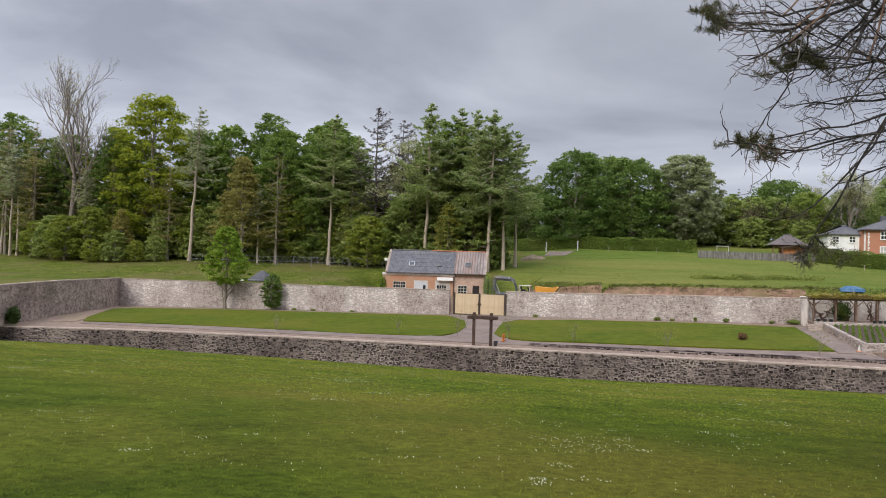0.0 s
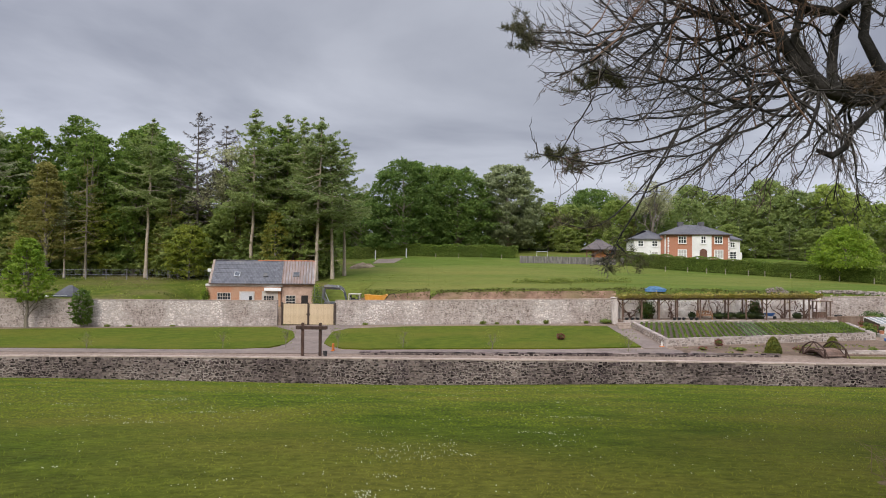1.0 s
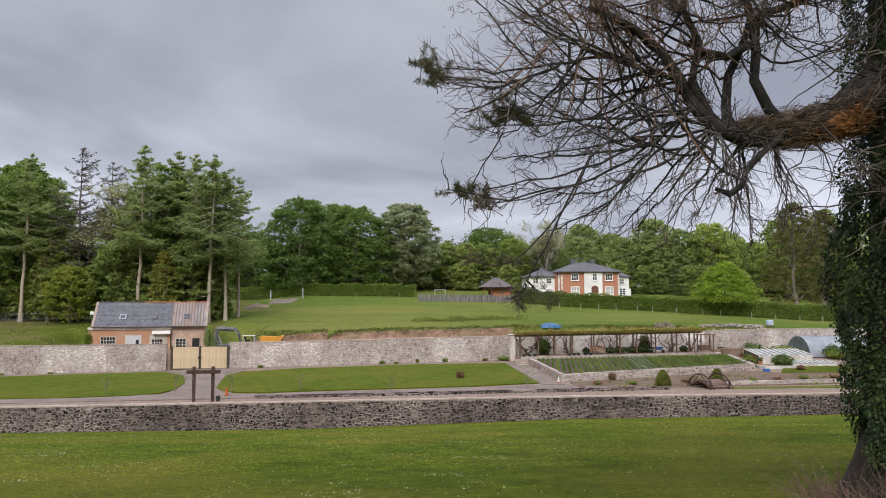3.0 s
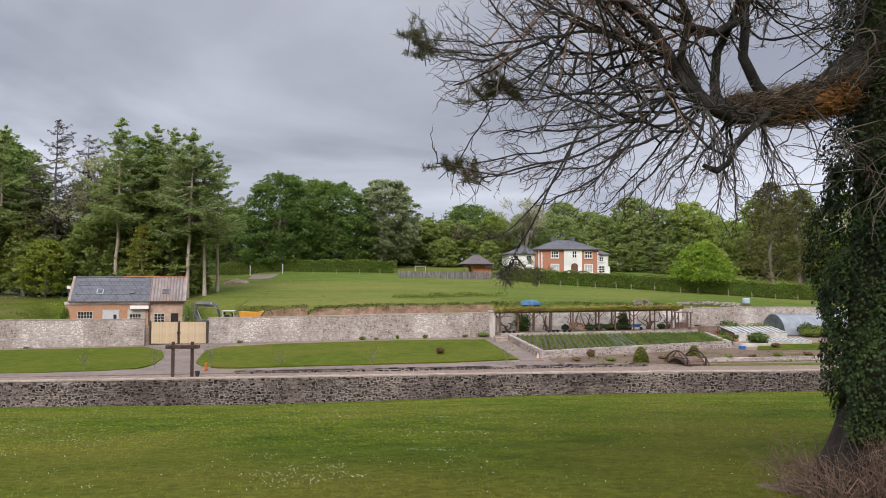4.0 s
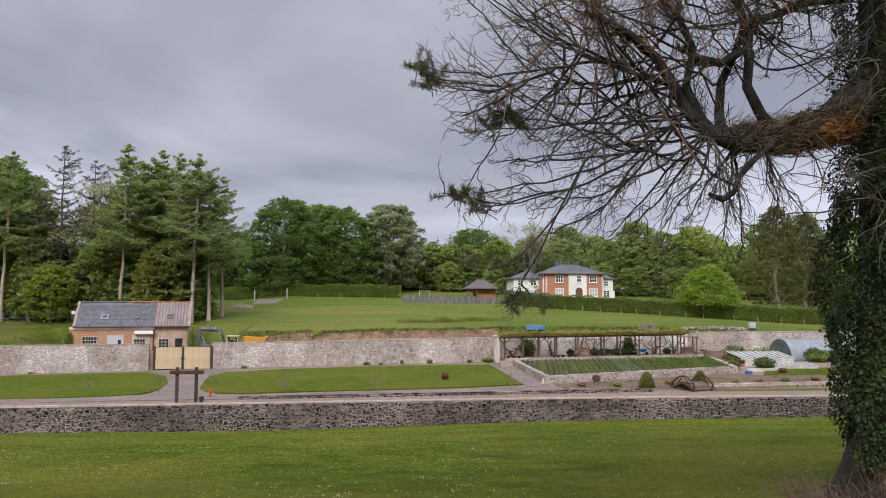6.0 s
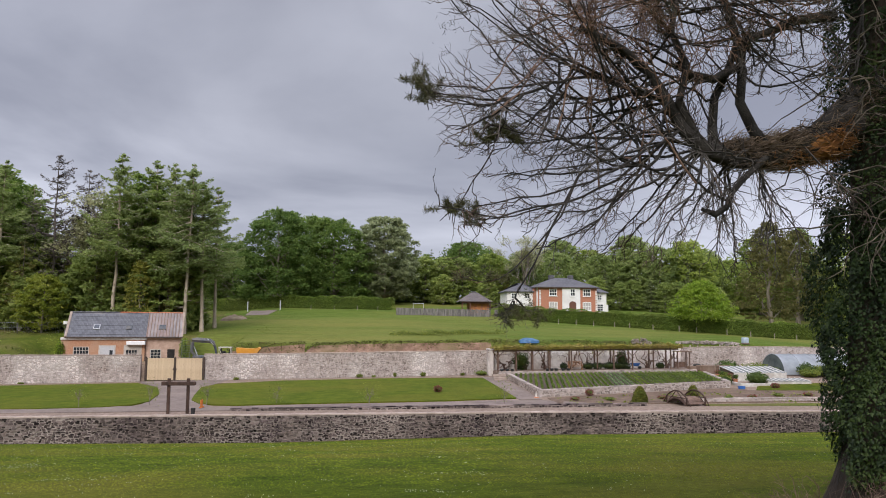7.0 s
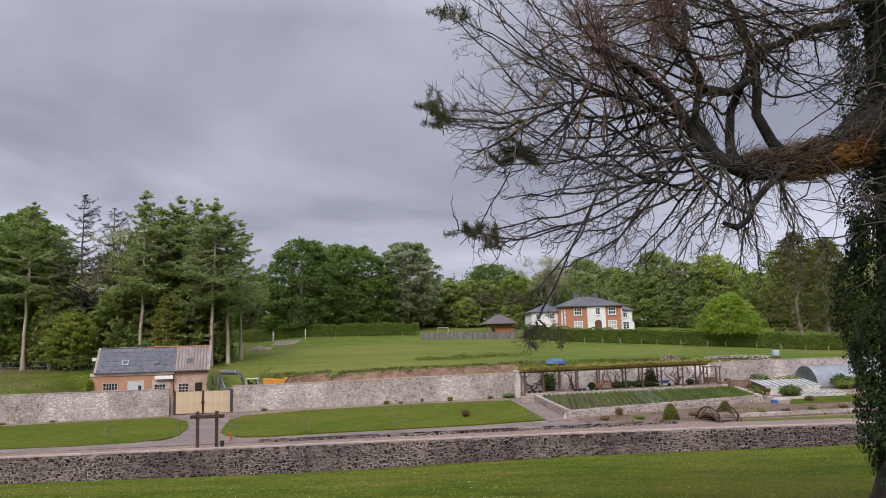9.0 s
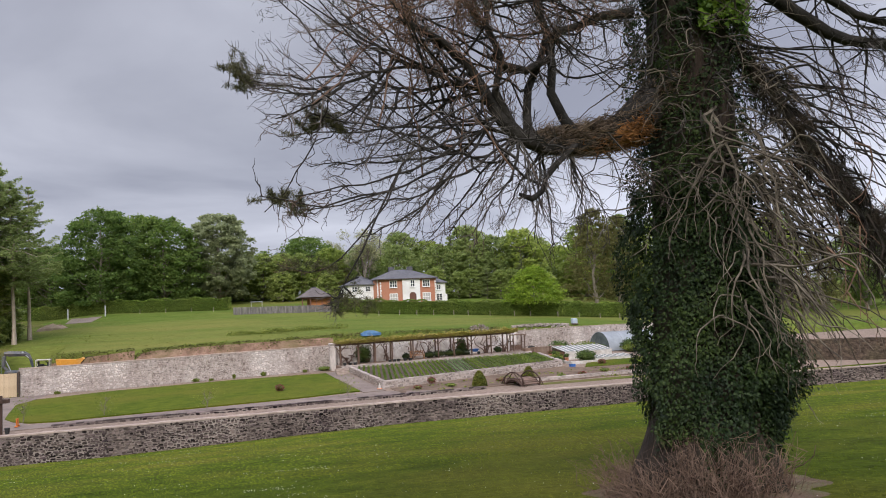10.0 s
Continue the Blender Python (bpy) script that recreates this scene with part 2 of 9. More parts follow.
def lawn_z(x, y):
    base = np.interp(x, [-60, -45, -6, 14, 60], [-1.85, -1.62, -1.75, -1.34, -1.3])
    c = (5.25 - 0.09 * 58 - base) / 46
    soft = np.log1p(np.exp((y - 12) / 2.0)) * 2.0
    return 5.25 - 0.09 * y - c * soft


def garden_z(x, y):
    front = 0.05 + 0.008 * np.clip(x, -60, 25)
    back = 0.35 + 0.017 * (np.clip(x, -70, 45) + 20)
    t = np.clip((y - 62) / (rear_y(x) - 62), 0, 1)
    return front + (back - front) * t


def field_z(x, y):
    d = y - rear_y(x)
    left = np.interp(y, [90, 112, 150, 220, 400, 3000], [2.9, 5.2, 8.3, 13, 18, 30])
    right = 2.9 + 1.2 * sstep(5.0, 6.6, d) + 0.09 * np.clip(y - 95, 0, 105) + 0.012 * np.maximum(0, y - 200) - 0.012 * np.clip(x, 0, 120)
    right = right + 0.028 * np.clip(x + 6, 0, 24) * sstep(5.0, 6.6, d) * (1 - sstep(100, 128, y))
    z = left + (right - left) * sstep(-26, -14, x)
    pad = (sstep(-41, -37, x) - sstep(-17, -14, x)) * (1 - sstep(103, 108, y))
    z = z + (2.1 - z) * pad
    cut = sstep(-17, -14, x) * (1 - sstep(-8, -4.5, x)) * (1 - sstep(96.2, 97.4, y)) * (y > 85)
    z = z + (2.1 - z) * cut
    z = z - 1.8 * sstep(52, 75, x) * (1 - sstep(100, 135, y))
    return z


def side_x(y):
    """The side wall of the garden."""
    return -57.4 + (np.asarray(y, float) - 57.5) * (-9.4 / 29.0)


def ground_z(x, y):
    x, y = np.broadcast_arrays(np.asarray(x, float), np.asarray(y, float))
    z = np.where(y < 58.3, lawn_z(x, y), garden_z(x, y))
    z = np.where(y > rear_y(x) + 0.3, field_z(x, y), z)
    west = 2.6 + 0.025 * (y - 58)
    left = (y > 58.3) & (y <= rear_y(x) + 0.3) & (x < side_x(y) - 1.6)
    z = np.where(left, west, z)
    return z


xs = np.unique(np.concatenate([np.linspace(-3000, -300, 10), np.linspace(-300, -110, 20), np.linspace(-110, 110, 221), np.linspace(110, 300, 20), np.linspace(300, 3000, 10)]))
vs = np.unique(np.concatenate([np.linspace(-900, -60, 6), np.linspace(-60, -10, 11), np.linspace(-10, 58, 69), [58.25, 58.35], np.linspace(59, 88, 30), [89.25, 89.35], np.linspace(90, 112, 34), np.linspace(114, 220, 54), np.linspace(240, 400, 9), np.linspace(500, 3000, 8)]))
X, Yv = np.meshgrid(xs, vs)
warp = np.interp(Yv, [60, 88, 112, 140], [0, 1, 1, 0])
Yg = Yv + warp * 0.04 * (np.clip(X, -110, 110) + 20)
Zg = ground_z(X, Yg)
damp = np.where((Yg > 58) & (Yg < 92), 0.25, 1.0)
Zg = Zg + damp * np.array([[0.05 * noise.noise(Vector((a * 0.12, b * 0.12, 0.0))) for a, b in zip(ra, rb)] for ra, rb in zip(X, Yg)])
ny, nx = X.shape
idx = np.arange(ny * nx).reshape(ny, nx)
quads = np.stack([idx[:-1, :-1], idx[:-1, 1:], idx[1:, 1:], idx[1:, :-1]], -1).reshape(-1, 4)
me = mesh_from("ground", np.stack([X, Yg, Zg], -1).reshape(-1, 3), quads.tolist(), M_LAWN, M_GRAVEL, M_FIELD, M_ROUGH, M_BANK)
xm = (X[:-1, :-1] + X[1:, 1:]).ravel() / 2
ym = (Yg[:-1, :-1] + Yg[1:, 1:]).ravel() / 2
d = ym - rear_y(xm)
slot = np.zeros(len(quads), int)
slot[(ym > 58.3) & (d <= 0.3)] = 1
slot[(ym > 58.3) & (d <= 0.3) & (xm < side_x(ym) - 0.6)] = 3
slot[d > 0.3] = 2
wob = np.array([noise.noise(Vector((p * 0.11, q * 0.11, 1.0))) for p, q in zip(xm, ym)])
slot[(d > 0.3) & (xm < -25 + 14 * wob) & (ym < 200)] = 3
slot[(d > 0.3) & (d < 6.4 + 0.7 * wob) & (xm > -7) & (xm < 18)] = 4
slot[(d > 0.3) & (ym < 97.0 + 0.5 * wob) & (xm > -16) & (xm <= -6)] = 4
slot[(d > 0.3) & (xm > -38 + 6 * wob) & (xm < -9) & (ym < 97 + 3 * wob)] = 4
me.polygons.foreach_set("material_index", slot)
me.polygons.foreach_set("use_smooth", np.ones(len(quads), bool))
ground = tagged(put("ground", me), "mown green lawn sloping down, garden gravel and rising pasture", "ground", kind="structure")


# ---- rubble walls ----
def stone_ring(rnd, w, h, depth):
    """One rough stone, face towards -y, centred on the origin: a bulging six-sided block."""
    a = np.arange(6) * np.pi / 3 + np.pi / 6 + rnd.uniform(-0.25, 0.25, 6)
    sx = np.sign(np.cos(a)) * np.abs(np.cos(a)) ** 0.6 * w / 2
    sz = np.sign(np.sin(a)) * np.abs(np.sin(a)) ** 0.6 * h / 2
    j = 1 + rnd.uniform(-0.28, 0.14, 6)
    back = np.stack([sx * j, np.full(6, 0.0), sz * j], -1)
    front = np.stack([sx * j * 0.8, -depth * rnd.uniform(0.6, 1.2, 6), sz * j * 0.76], -1)
    v = np.concatenate([back, front])
    f = [[i, (i + 1) % 6, 6 + (i + 1) % 6, 6 + i] for i in range(6)] + [[6, 7, 8, 9], [6, 9, 10, 11]]
    return v, f


def rubble(rnd, x0, x1, zlo, zhi, course=(0.15, 0.28), width=(0.2, 0.55)):
    """Centres and sizes of stones laid in rough courses between two heights that follow x."""
    got = []
    z = 0.0
    tall = max(zhi(x) - zlo(x) for x in np.linspace(x0, x1, 30))
    while z < tall - 0.05:
        h = rnd.uniform(*course)
        x = x0 + rnd.uniform(0, 0.3)
        while x < x1:
            w = rnd.uniform(*width)
            cx, cz = x + w / 2, zlo(x + w / 2) + z + h / 2 + h * rnd.uniform(-0.34, 0.34)
            if cz + h * 0.3 < zhi(cx) and x + w < x1 + 0.05:
                got.append((cx, cz, w * rnd.uniform(0.85, 1.18), h * rnd.uniform(0.6, 1.5)))
            x += w
        z += h
    return got


def wall_body(name, line, zlo, zhi, thick, mat, step=1.0):
    """A wall along a straight plan line ((x0, y0), (x1, y1)), its face to the right of it going on; heights follow the length along it."""
    p0, p1 = Vector((*line[0], 0)), Vector((*line[1], 0))
    length = (p1 - p0).length
    n = max(2, int(length / step))
    s = np.linspace(0, length, n + 1)
    v, f = [], []
    for t in s:
        lo, hi = zlo(t), zhi(t)
        v += [(t, 0, lo), (t, 0, hi), (t, thick, hi), (t, thick, lo)]
    for i in range(n):
        a, b = 4 * i, 4 * i + 4
        f += [[a, b, b + 1, a + 1], [a + 1, b + 1, b + 2, a + 2], [a + 2, b + 2, b + 3, a + 3]]
    f += [[0, 1, 2, 3], [4 * n + 3, 4 * n + 2, 4 * n + 1, 4 * n]]
    ob = put(name, mesh_from(name, v, f, mat))
    ob.matrix_basis = Matrix.Translation(p0) @ Matrix.Rotation(math.atan2(p1.y - p0.y, p1.x - p0.x), 4, "Z")
    return ob, length


def face_stones(wall, rnd, length, zlo, zhi, mat, depth=0.05, label="", **kw):
    bag = Bag()
    for cx, cz, w, h in rubble(rnd, 0, length, zlo, zhi, **kw):
        v, f = stone_ring(rnd, w, h, depth)
        bag.add(v + (cx, 0.012, cz), f)
    ob = put("stonework", bag.mesh("stonework", mat), wall)
    return tagged(ob, label, kind="stuff")


def coping(wall, rnd, length, zhi, mat, thick, tall=0.12, over=0.06, size=(0.5, 0.9), label=""):
    bag = Bag()
    t = 0.0
    while t < length - 0.1:
        w = min(rnd.uniform(*size), length - t)
        a, b, k = t + 0.008, t + w - 0.008, rnd.uniform(-0.015, 0.015)
        z0, z1 = zhi(a), zhi(b)
        v = [(a, -over, z0 + 0.004), (b, -over, z1 + 0.004), (b, thick + over, z1 + 0.004), (a, thick + over, z0 + 0.004),
             (a, -over + 0.03, z0 + tall + k), (b, -over + 0.03, z1 + tall + k), (b, thick + over - 0.03, z1 + tall + k), (a, thick + over - 0.03, z0 + tall + k)]
        bag.add(v, [[0, 1, 5, 4], [1, 2, 6, 5], [2, 3, 7, 6], [3, 0, 4, 7], [4, 5, 6, 7], [3, 2, 1, 0]])
        t += w
    return tagged(put("coping", bag.mesh("coping", mat), wall), label, kind="stuff")


def front_top(x):
    return float(np.interp(x, [-75, -57, -45, -29, 14, 36, 75], [-0.75, -0.55, -0.2, 0.03, 0.26, 0.22, -0.1]))


FX0, FX1 = -64.0, 82.0
fw_lo = lambda s: float(lawn_z(s + FX0, 58)) - 0.4
fw_hi = lambda s: front_top(s + FX0)
wall_front, length = wall_body("wall_front", ((FX0, 58.0), (FX1, 58.0)), fw_lo, fw_hi, 0.55, M_JOINT_D)
tagged(wall_front, "long low dry-laid wall of dark weathered fieldstone", "wall", kind="structure")
rnd = np.random.default_rng(11)
NEAR0, NEAR1 = -2.6 - FX0, 2.6 - FX0
lay = rubble(rnd, 0, length, lambda s: float(lawn_z(s + FX0, 58)), fw_hi, (0.09, 0.18), (0.12, 0.42))
bag, near = Bag(), []
for cx, cz, w, h in lay:
    if NEAR0 < cx < NEAR1:
        near.append((cx, cz, w, h))
    else:
        v, f = stone_ring(rnd, w, h, 0.06)
        bag.add(v + (cx, 0.012, cz), f)
tagged(put("stonework", bag.mesh("stonework", M_STONE_D), wall_front), "dark uneven fieldstones", kind="stuff")
coping(wall_front, rnd, length, fw_hi, M_COPING, 0.55, 0.1, 0.05, label="pale flat coping slabs")

rear_top_l = lambda x: float(np.interp(x, [-70, -24], [2.98, 3.1]))
L0, L1 = (-68.0, float(rear_y(-68))), (-23.2, float(rear_y(-23.2)))
cosr = math.cos(math.atan(0.04))
w_lo = lambda x: float(garden_z(x, rear_y(x)))
rl_lo, rl_hi = (lambda s: w_lo(L0[0] + s * cosr) - 0.3), (lambda s: rear_top_l(L0[0] + s * cosr))
wall_rear_1, length = wall_body("wall_rear_1", (L0, L1), rl_lo, rl_hi, 0.6, M_JOINT_P)
tagged(wall_rear_1, "tall pale rubble garden wall with patchy limewash", "wall", kind="structure")
face_stones(wall_rear_1, rnd, length, lambda s: rl_lo(s) + 0.3, rl_hi, M_STONE_P, 0.045, "pale limewashed rubble stones", course=(0.11, 0.21), width=(0.14, 0.42))
coping(wall_rear_1, rnd, length, rl_hi, M_COPING, 0.6, 0.1, 0.05, label="pale flat coping stones")

rear_top_r = lambda x: float(np.interp(x, [-17, -8, 5, 15.5, 40, 48, 75], [3.2, 3.3, 3.55, 3.7, 4.15, 4.3, 4.15]))
R0, R1 = (-16.5, float(rear_y(-16.5))), (75.0, float(rear_y(75)))
rr_lo, rr_hi = (lambda s: w_lo(R0[0] + s * cosr) - 0.3), (lambda s: rear_top_r(R0[0] + s * cosr))
wall_rear_2, length = wall_body("wall_rear_2", (R0, R1), rr_lo, rr_hi, 0.6, M_JOINT_P)
tagged(wall_rear_2, "tall pale rubble garden wall behind the lawn and pergola", "wall", kind="structure")
face_stones(wall_rear_2, rnd, length, lambda s: rr_lo(s) + 0.3, rr_hi, M_STONE_P, 0.045, "pale limewashed rubble stones", course=(0.11, 0.21), width=(0.14, 0.42))
coping(wall_rear_2, rnd, length, rr_hi, M_COPING, 0.6, 0.1, 0.05, label="pale flat coping stones")

S0, S1 = (float(side_x(55.0)), 55.0), (float(side_x(87.0)) - 0.3, 87.0)
sd_y = lambda s: S0[1] + s * 0.95
sd_lo, sd_hi = (lambda s: min(float(garden_z(S0[0], sd_y(s))), float(lawn_z(S0[0], min(sd_y(s), 59.0)))) - 0.4), (lambda s: float(np.interp(sd_y(s), [57, 70, 87], [3.2, 3.25, 3.05])))
wall_side_1, length = wall_body("wall_side_1", (S0, S1), sd_lo, sd_hi, 0.6, M_STONE_B)
tagged(wall_side_1, "tall brown rubble side wall of the garden", "wall", kind="structure")
rnd2 = np.random.default_rng(3)
bag = Bag()
for cx, cz, w, h in rubble(rnd2, 0, length, lambda s: sd_lo(s) + 0.3, sd_hi, (0.14, 0.26), (0.18, 0.5)):
    v, f = stone_ring(rnd2, w, h, 0.04)
    bag.add(v + (cx, 0.012, cz), f)
tagged(put("stonework", bag.mesh("stonework", M_STONE_B), wall_side_1), "brown rubble stones", kind="stuff")
coping(wall_side_1, rnd2, length, sd_hi, M_COPING, 0.6, 0.1, 0.05, label="pale coping stones")

# ---- trees ----
def leaf(name, c1, c2, island=0.3, trans=0.6):
    return shader(name, c1, c2, 0.5, 0.6, 0, island=island, obrand=0.14, translucent=trans, spec=0.25)


M_OAK = leaf("oak_leaves", (0.110, 0.182, 0.034), (0.172, 0.250, 0.052))
# these two greens of far crowns carry the distance haze in their colour
M_LIME = leaf("spring_leaves", (0.21, 0.29, 0.055), (0.30, 0.36, 0.085))
M_ASHL = leaf("hazy_green_leaves", (0.185, 0.255, 0.075), (0.275, 0.335, 0.115))
M_OAKF = leaf("deep_green_oak_leaves", (0.095, 0.165, 0.036), (0.165, 0.240, 0.056))
M_YELLOW = leaf("yellow_green_leaves", (0.265, 0.325, 0.028), (0.355, 0.385, 0.044))
M_UNDER = leaf("shade_tree_leaves", (0.215, 0.285, 0.075), (0.310, 0.370, 0.105))
M_HAZEL = leaf("olive_leaves", (0.185, 0.245, 0.035), (0.280, 0.310, 0.055))
M_MAPLE = leaf("bright_maple_leaves", (0.17, 0.28, 0.028), (0.235, 0.33, 0.042))
M_WILLOW = leaf("grey_green_leaves", (0.300, 0.338, 0.178), (0.390, 0.428, 0.225))
M_PINE = leaf("pine_needles", (0.205, 0.272, 0.090), (0.295, 0.355, 0.125))
M_SPRUCE = leaf("dark_needles", (0.150, 0.200, 0.072), (0.230, 0.275, 0.105))
M_LARCH = leaf("brown_green_needles", (0.245, 0.235, 0.062), (0.335, 0.305, 0.092))
M_CYPRESS = leaf("olive_brown_scale_leaves", (0.115, 0.120, 0.038), (0.180, 0.170, 0.056))
M_COPPER = leaf("copper_green_leaves", (0.29, 0.30, 0.060), (0.40, 0.385, 0.085))
M_PALE = leaf("pale_leaves", (0.31, 0.32, 0.17), (0.41, 0.42, 0.23))
M_BARK = shader("grey_bark", (0.13, 0.105, 0.08), (0.27, 0.23, 0.185), 5, 0.95, 0.7, 14, (0.16, 0.17, 0.09), 0.6, 0.4, stretch=(1, 1, 0.25))
M_BARK_P = shader("pale_pine_bark", (0.29, 0.235, 0.18), (0.44, 0.37, 0.29), 5, 0.95, 0.6, 14, (0.2, 0.15, 0.11), 0.5, 0.5, stretch=(1, 1, 0.25))
M_DARKTWIG = shader("dark_bare_twigs", (0.07, 0.058, 0.05), (0.15, 0.128, 0.11), 6, 0.95, 0)
M_TWIG = shader("bare_twigs", (0.13, 0.105, 0.088), (0.22, 0.185, 0.160), 6, 0.95, 0)


def leaf_quads(rnd, pts, size, up=0.35, slim=0.62):
    """Small leaves, each a pointed quad bent along its rib, at random turns that lean to face upwards."""
    n = len(pts)
    a = rnd.normal(size=(n, 3))
    a[:, 2] *= 0.6
    a /= np.linalg.norm(a, axis=1, keepdims=True)
    b = rnd.normal(size=(n, 3))
    b[:, 2] *= 1 - up
    b -= (a * b).sum(1, keepdims=True) * a
    b /= np.linalg.norm(b, axis=1, keepdims=True)
    s = size * rnd.uniform(0.6, 1.35, (n, 1))
    v = np.stack([pts - a * s, pts + b * s * slim, pts + a * s, pts - b * s * slim], 1).reshape(-1, 3)
    return v, np.arange(4 * n).reshape(n, 4)


def leaf_tris(rnd, pts, size, up=0.35, slim=0.65):
    """The same for trees farther off: each leaf spray one pointed triangle, more level with up."""
    n = len(pts)
    a = rnd.normal(size=(n, 3))
    a[:, 2] *= 0.75 * (1 - up)
    a /= np.linalg.norm(a, axis=1, keepdims=True)
    b = rnd.normal(size=(n, 3))
    b[:, 2] *= 1 - up
    b -= (a * b).sum(1, keepdims=True) * a
    b /= np.linalg.norm(b, axis=1, keepdims=True)
    s = size * rnd.uniform(0.6, 1.35, (n, 1))
    v = np.stack([pts - a * s - b * s * slim, pts - a * s * 0.6 + b * s * slim, pts + a * s * 1.15], 1).reshape(-1, 3)
    return v, np.arange(3 * n).reshape(n, 3)


def clumps(rnd, centres, radii, per, flat=0.75):
    """Points on the shells of clumps, thinner underneath."""
    c = np.repeat(np.asarray(centres, float), per, 0)
    r = np.repeat(np.asarray(radii, float), per)
    d = rnd.normal(size=(len(c), 3))
    d /= np.linalg.norm(d, axis=1, keepdims=True)
    d[:, 2] = np.where((d[:, 2] < -0.2) & (rnd.random(len(c)) < 0.6), -d[:, 2], d[:, 2])
    return c + d * (r * rnd.uniform(0.55, 1.12, len(c)))[:, None] * (1, 1, flat)


def bend(rnd, p, q, n=5, sway=0.06, sag=0.0):
    p, q = np.asarray(p, float), np.asarray(q, float)
    t = np.linspace(0, 1, n)[:, None]
    w = rnd.normal(size=(n, 3)) * sway * np.linalg.norm(q - p) * np.sin(np.pi * t)
    w[:, 2] -= (sag * np.sin(np.pi * t))[:, 0]
    return p + (q - p) * t + w


def broadleaf(name, seed, h, r, leaves, bark, n=6000, size=0.2, low=0.18, label="", clear=0.0, group="", lean=0.0, open_=0.0, category="tree", prof=(0.6, 0.85, 1.0, 0.82, 0.55, 0.25)):
    """A broad-leaved tree: tapered trunk, limbs, and a crown of clumps of small leaves with an uneven outline."""
    rnd = np.random.default_rng(seed)
    t = thing(name, label, category, group=group)
    bag = Bag()
    z0 = h * low
    top = np.array([lean * h, rnd.normal() * 0.02 * h, h * 0.9])
    trunk = bend(rnd, (0, 0, -0.3), top, 9, 0.012)
    rad = np.linspace(1, 0.12, 9) * h * 0.02
    rad[0] *= 1.5
    bag.tube(trunk, rad, 7)
    k = int(170 + r * 30)
    cent, rads = [], []
    for i in range(k):
        u = rnd.uniform(0.0, 1)
        zz = z0 + (h - z0) * (0.04 + 0.9 * u)
        shape = float(np.interp(u, [0, 0.15, 0.4, 0.7, 0.88, 1], prof))
        ang = i * 2.4 + rnd.uniform(-0.5, 0.5)
        rr = r * shape * rnd.uniform(0.25, 1.0) ** 0.5 * rnd.uniform(0.85, 1.1)
        c = np.array([lean * zz + math.cos(ang) * rr, math.sin(ang) * rr, zz])
        cent.append(c)
        rads.append(r * rnd.uniform(0.07, 0.21))
        if i % 16 == 0:
            ti = int(np.clip((zz / h - 0.12) * 8, 1, 7))
            bag.tube(bend(rnd, trunk[ti], c, 4, 0.08), np.linspace(0.3, 0.05, 4) * rad[ti] * 1.6, 3)
    if clear:
        bag.tube(trunk, rad, 8)
    put("trunk", bag.mesh("trunk", bark, smooth=True), t)
    pts = clumps(rnd, cent, rads, max(4, n // k), 0.56)
    if open_:
        pts = pts[rnd.random(len(pts)) > open_]
    v, f = leaf_tris(rnd, pts, size * 1.12, 0.3)
    put("crown", mesh_from("crown", v, f.tolist(), leaves), t)
    return t


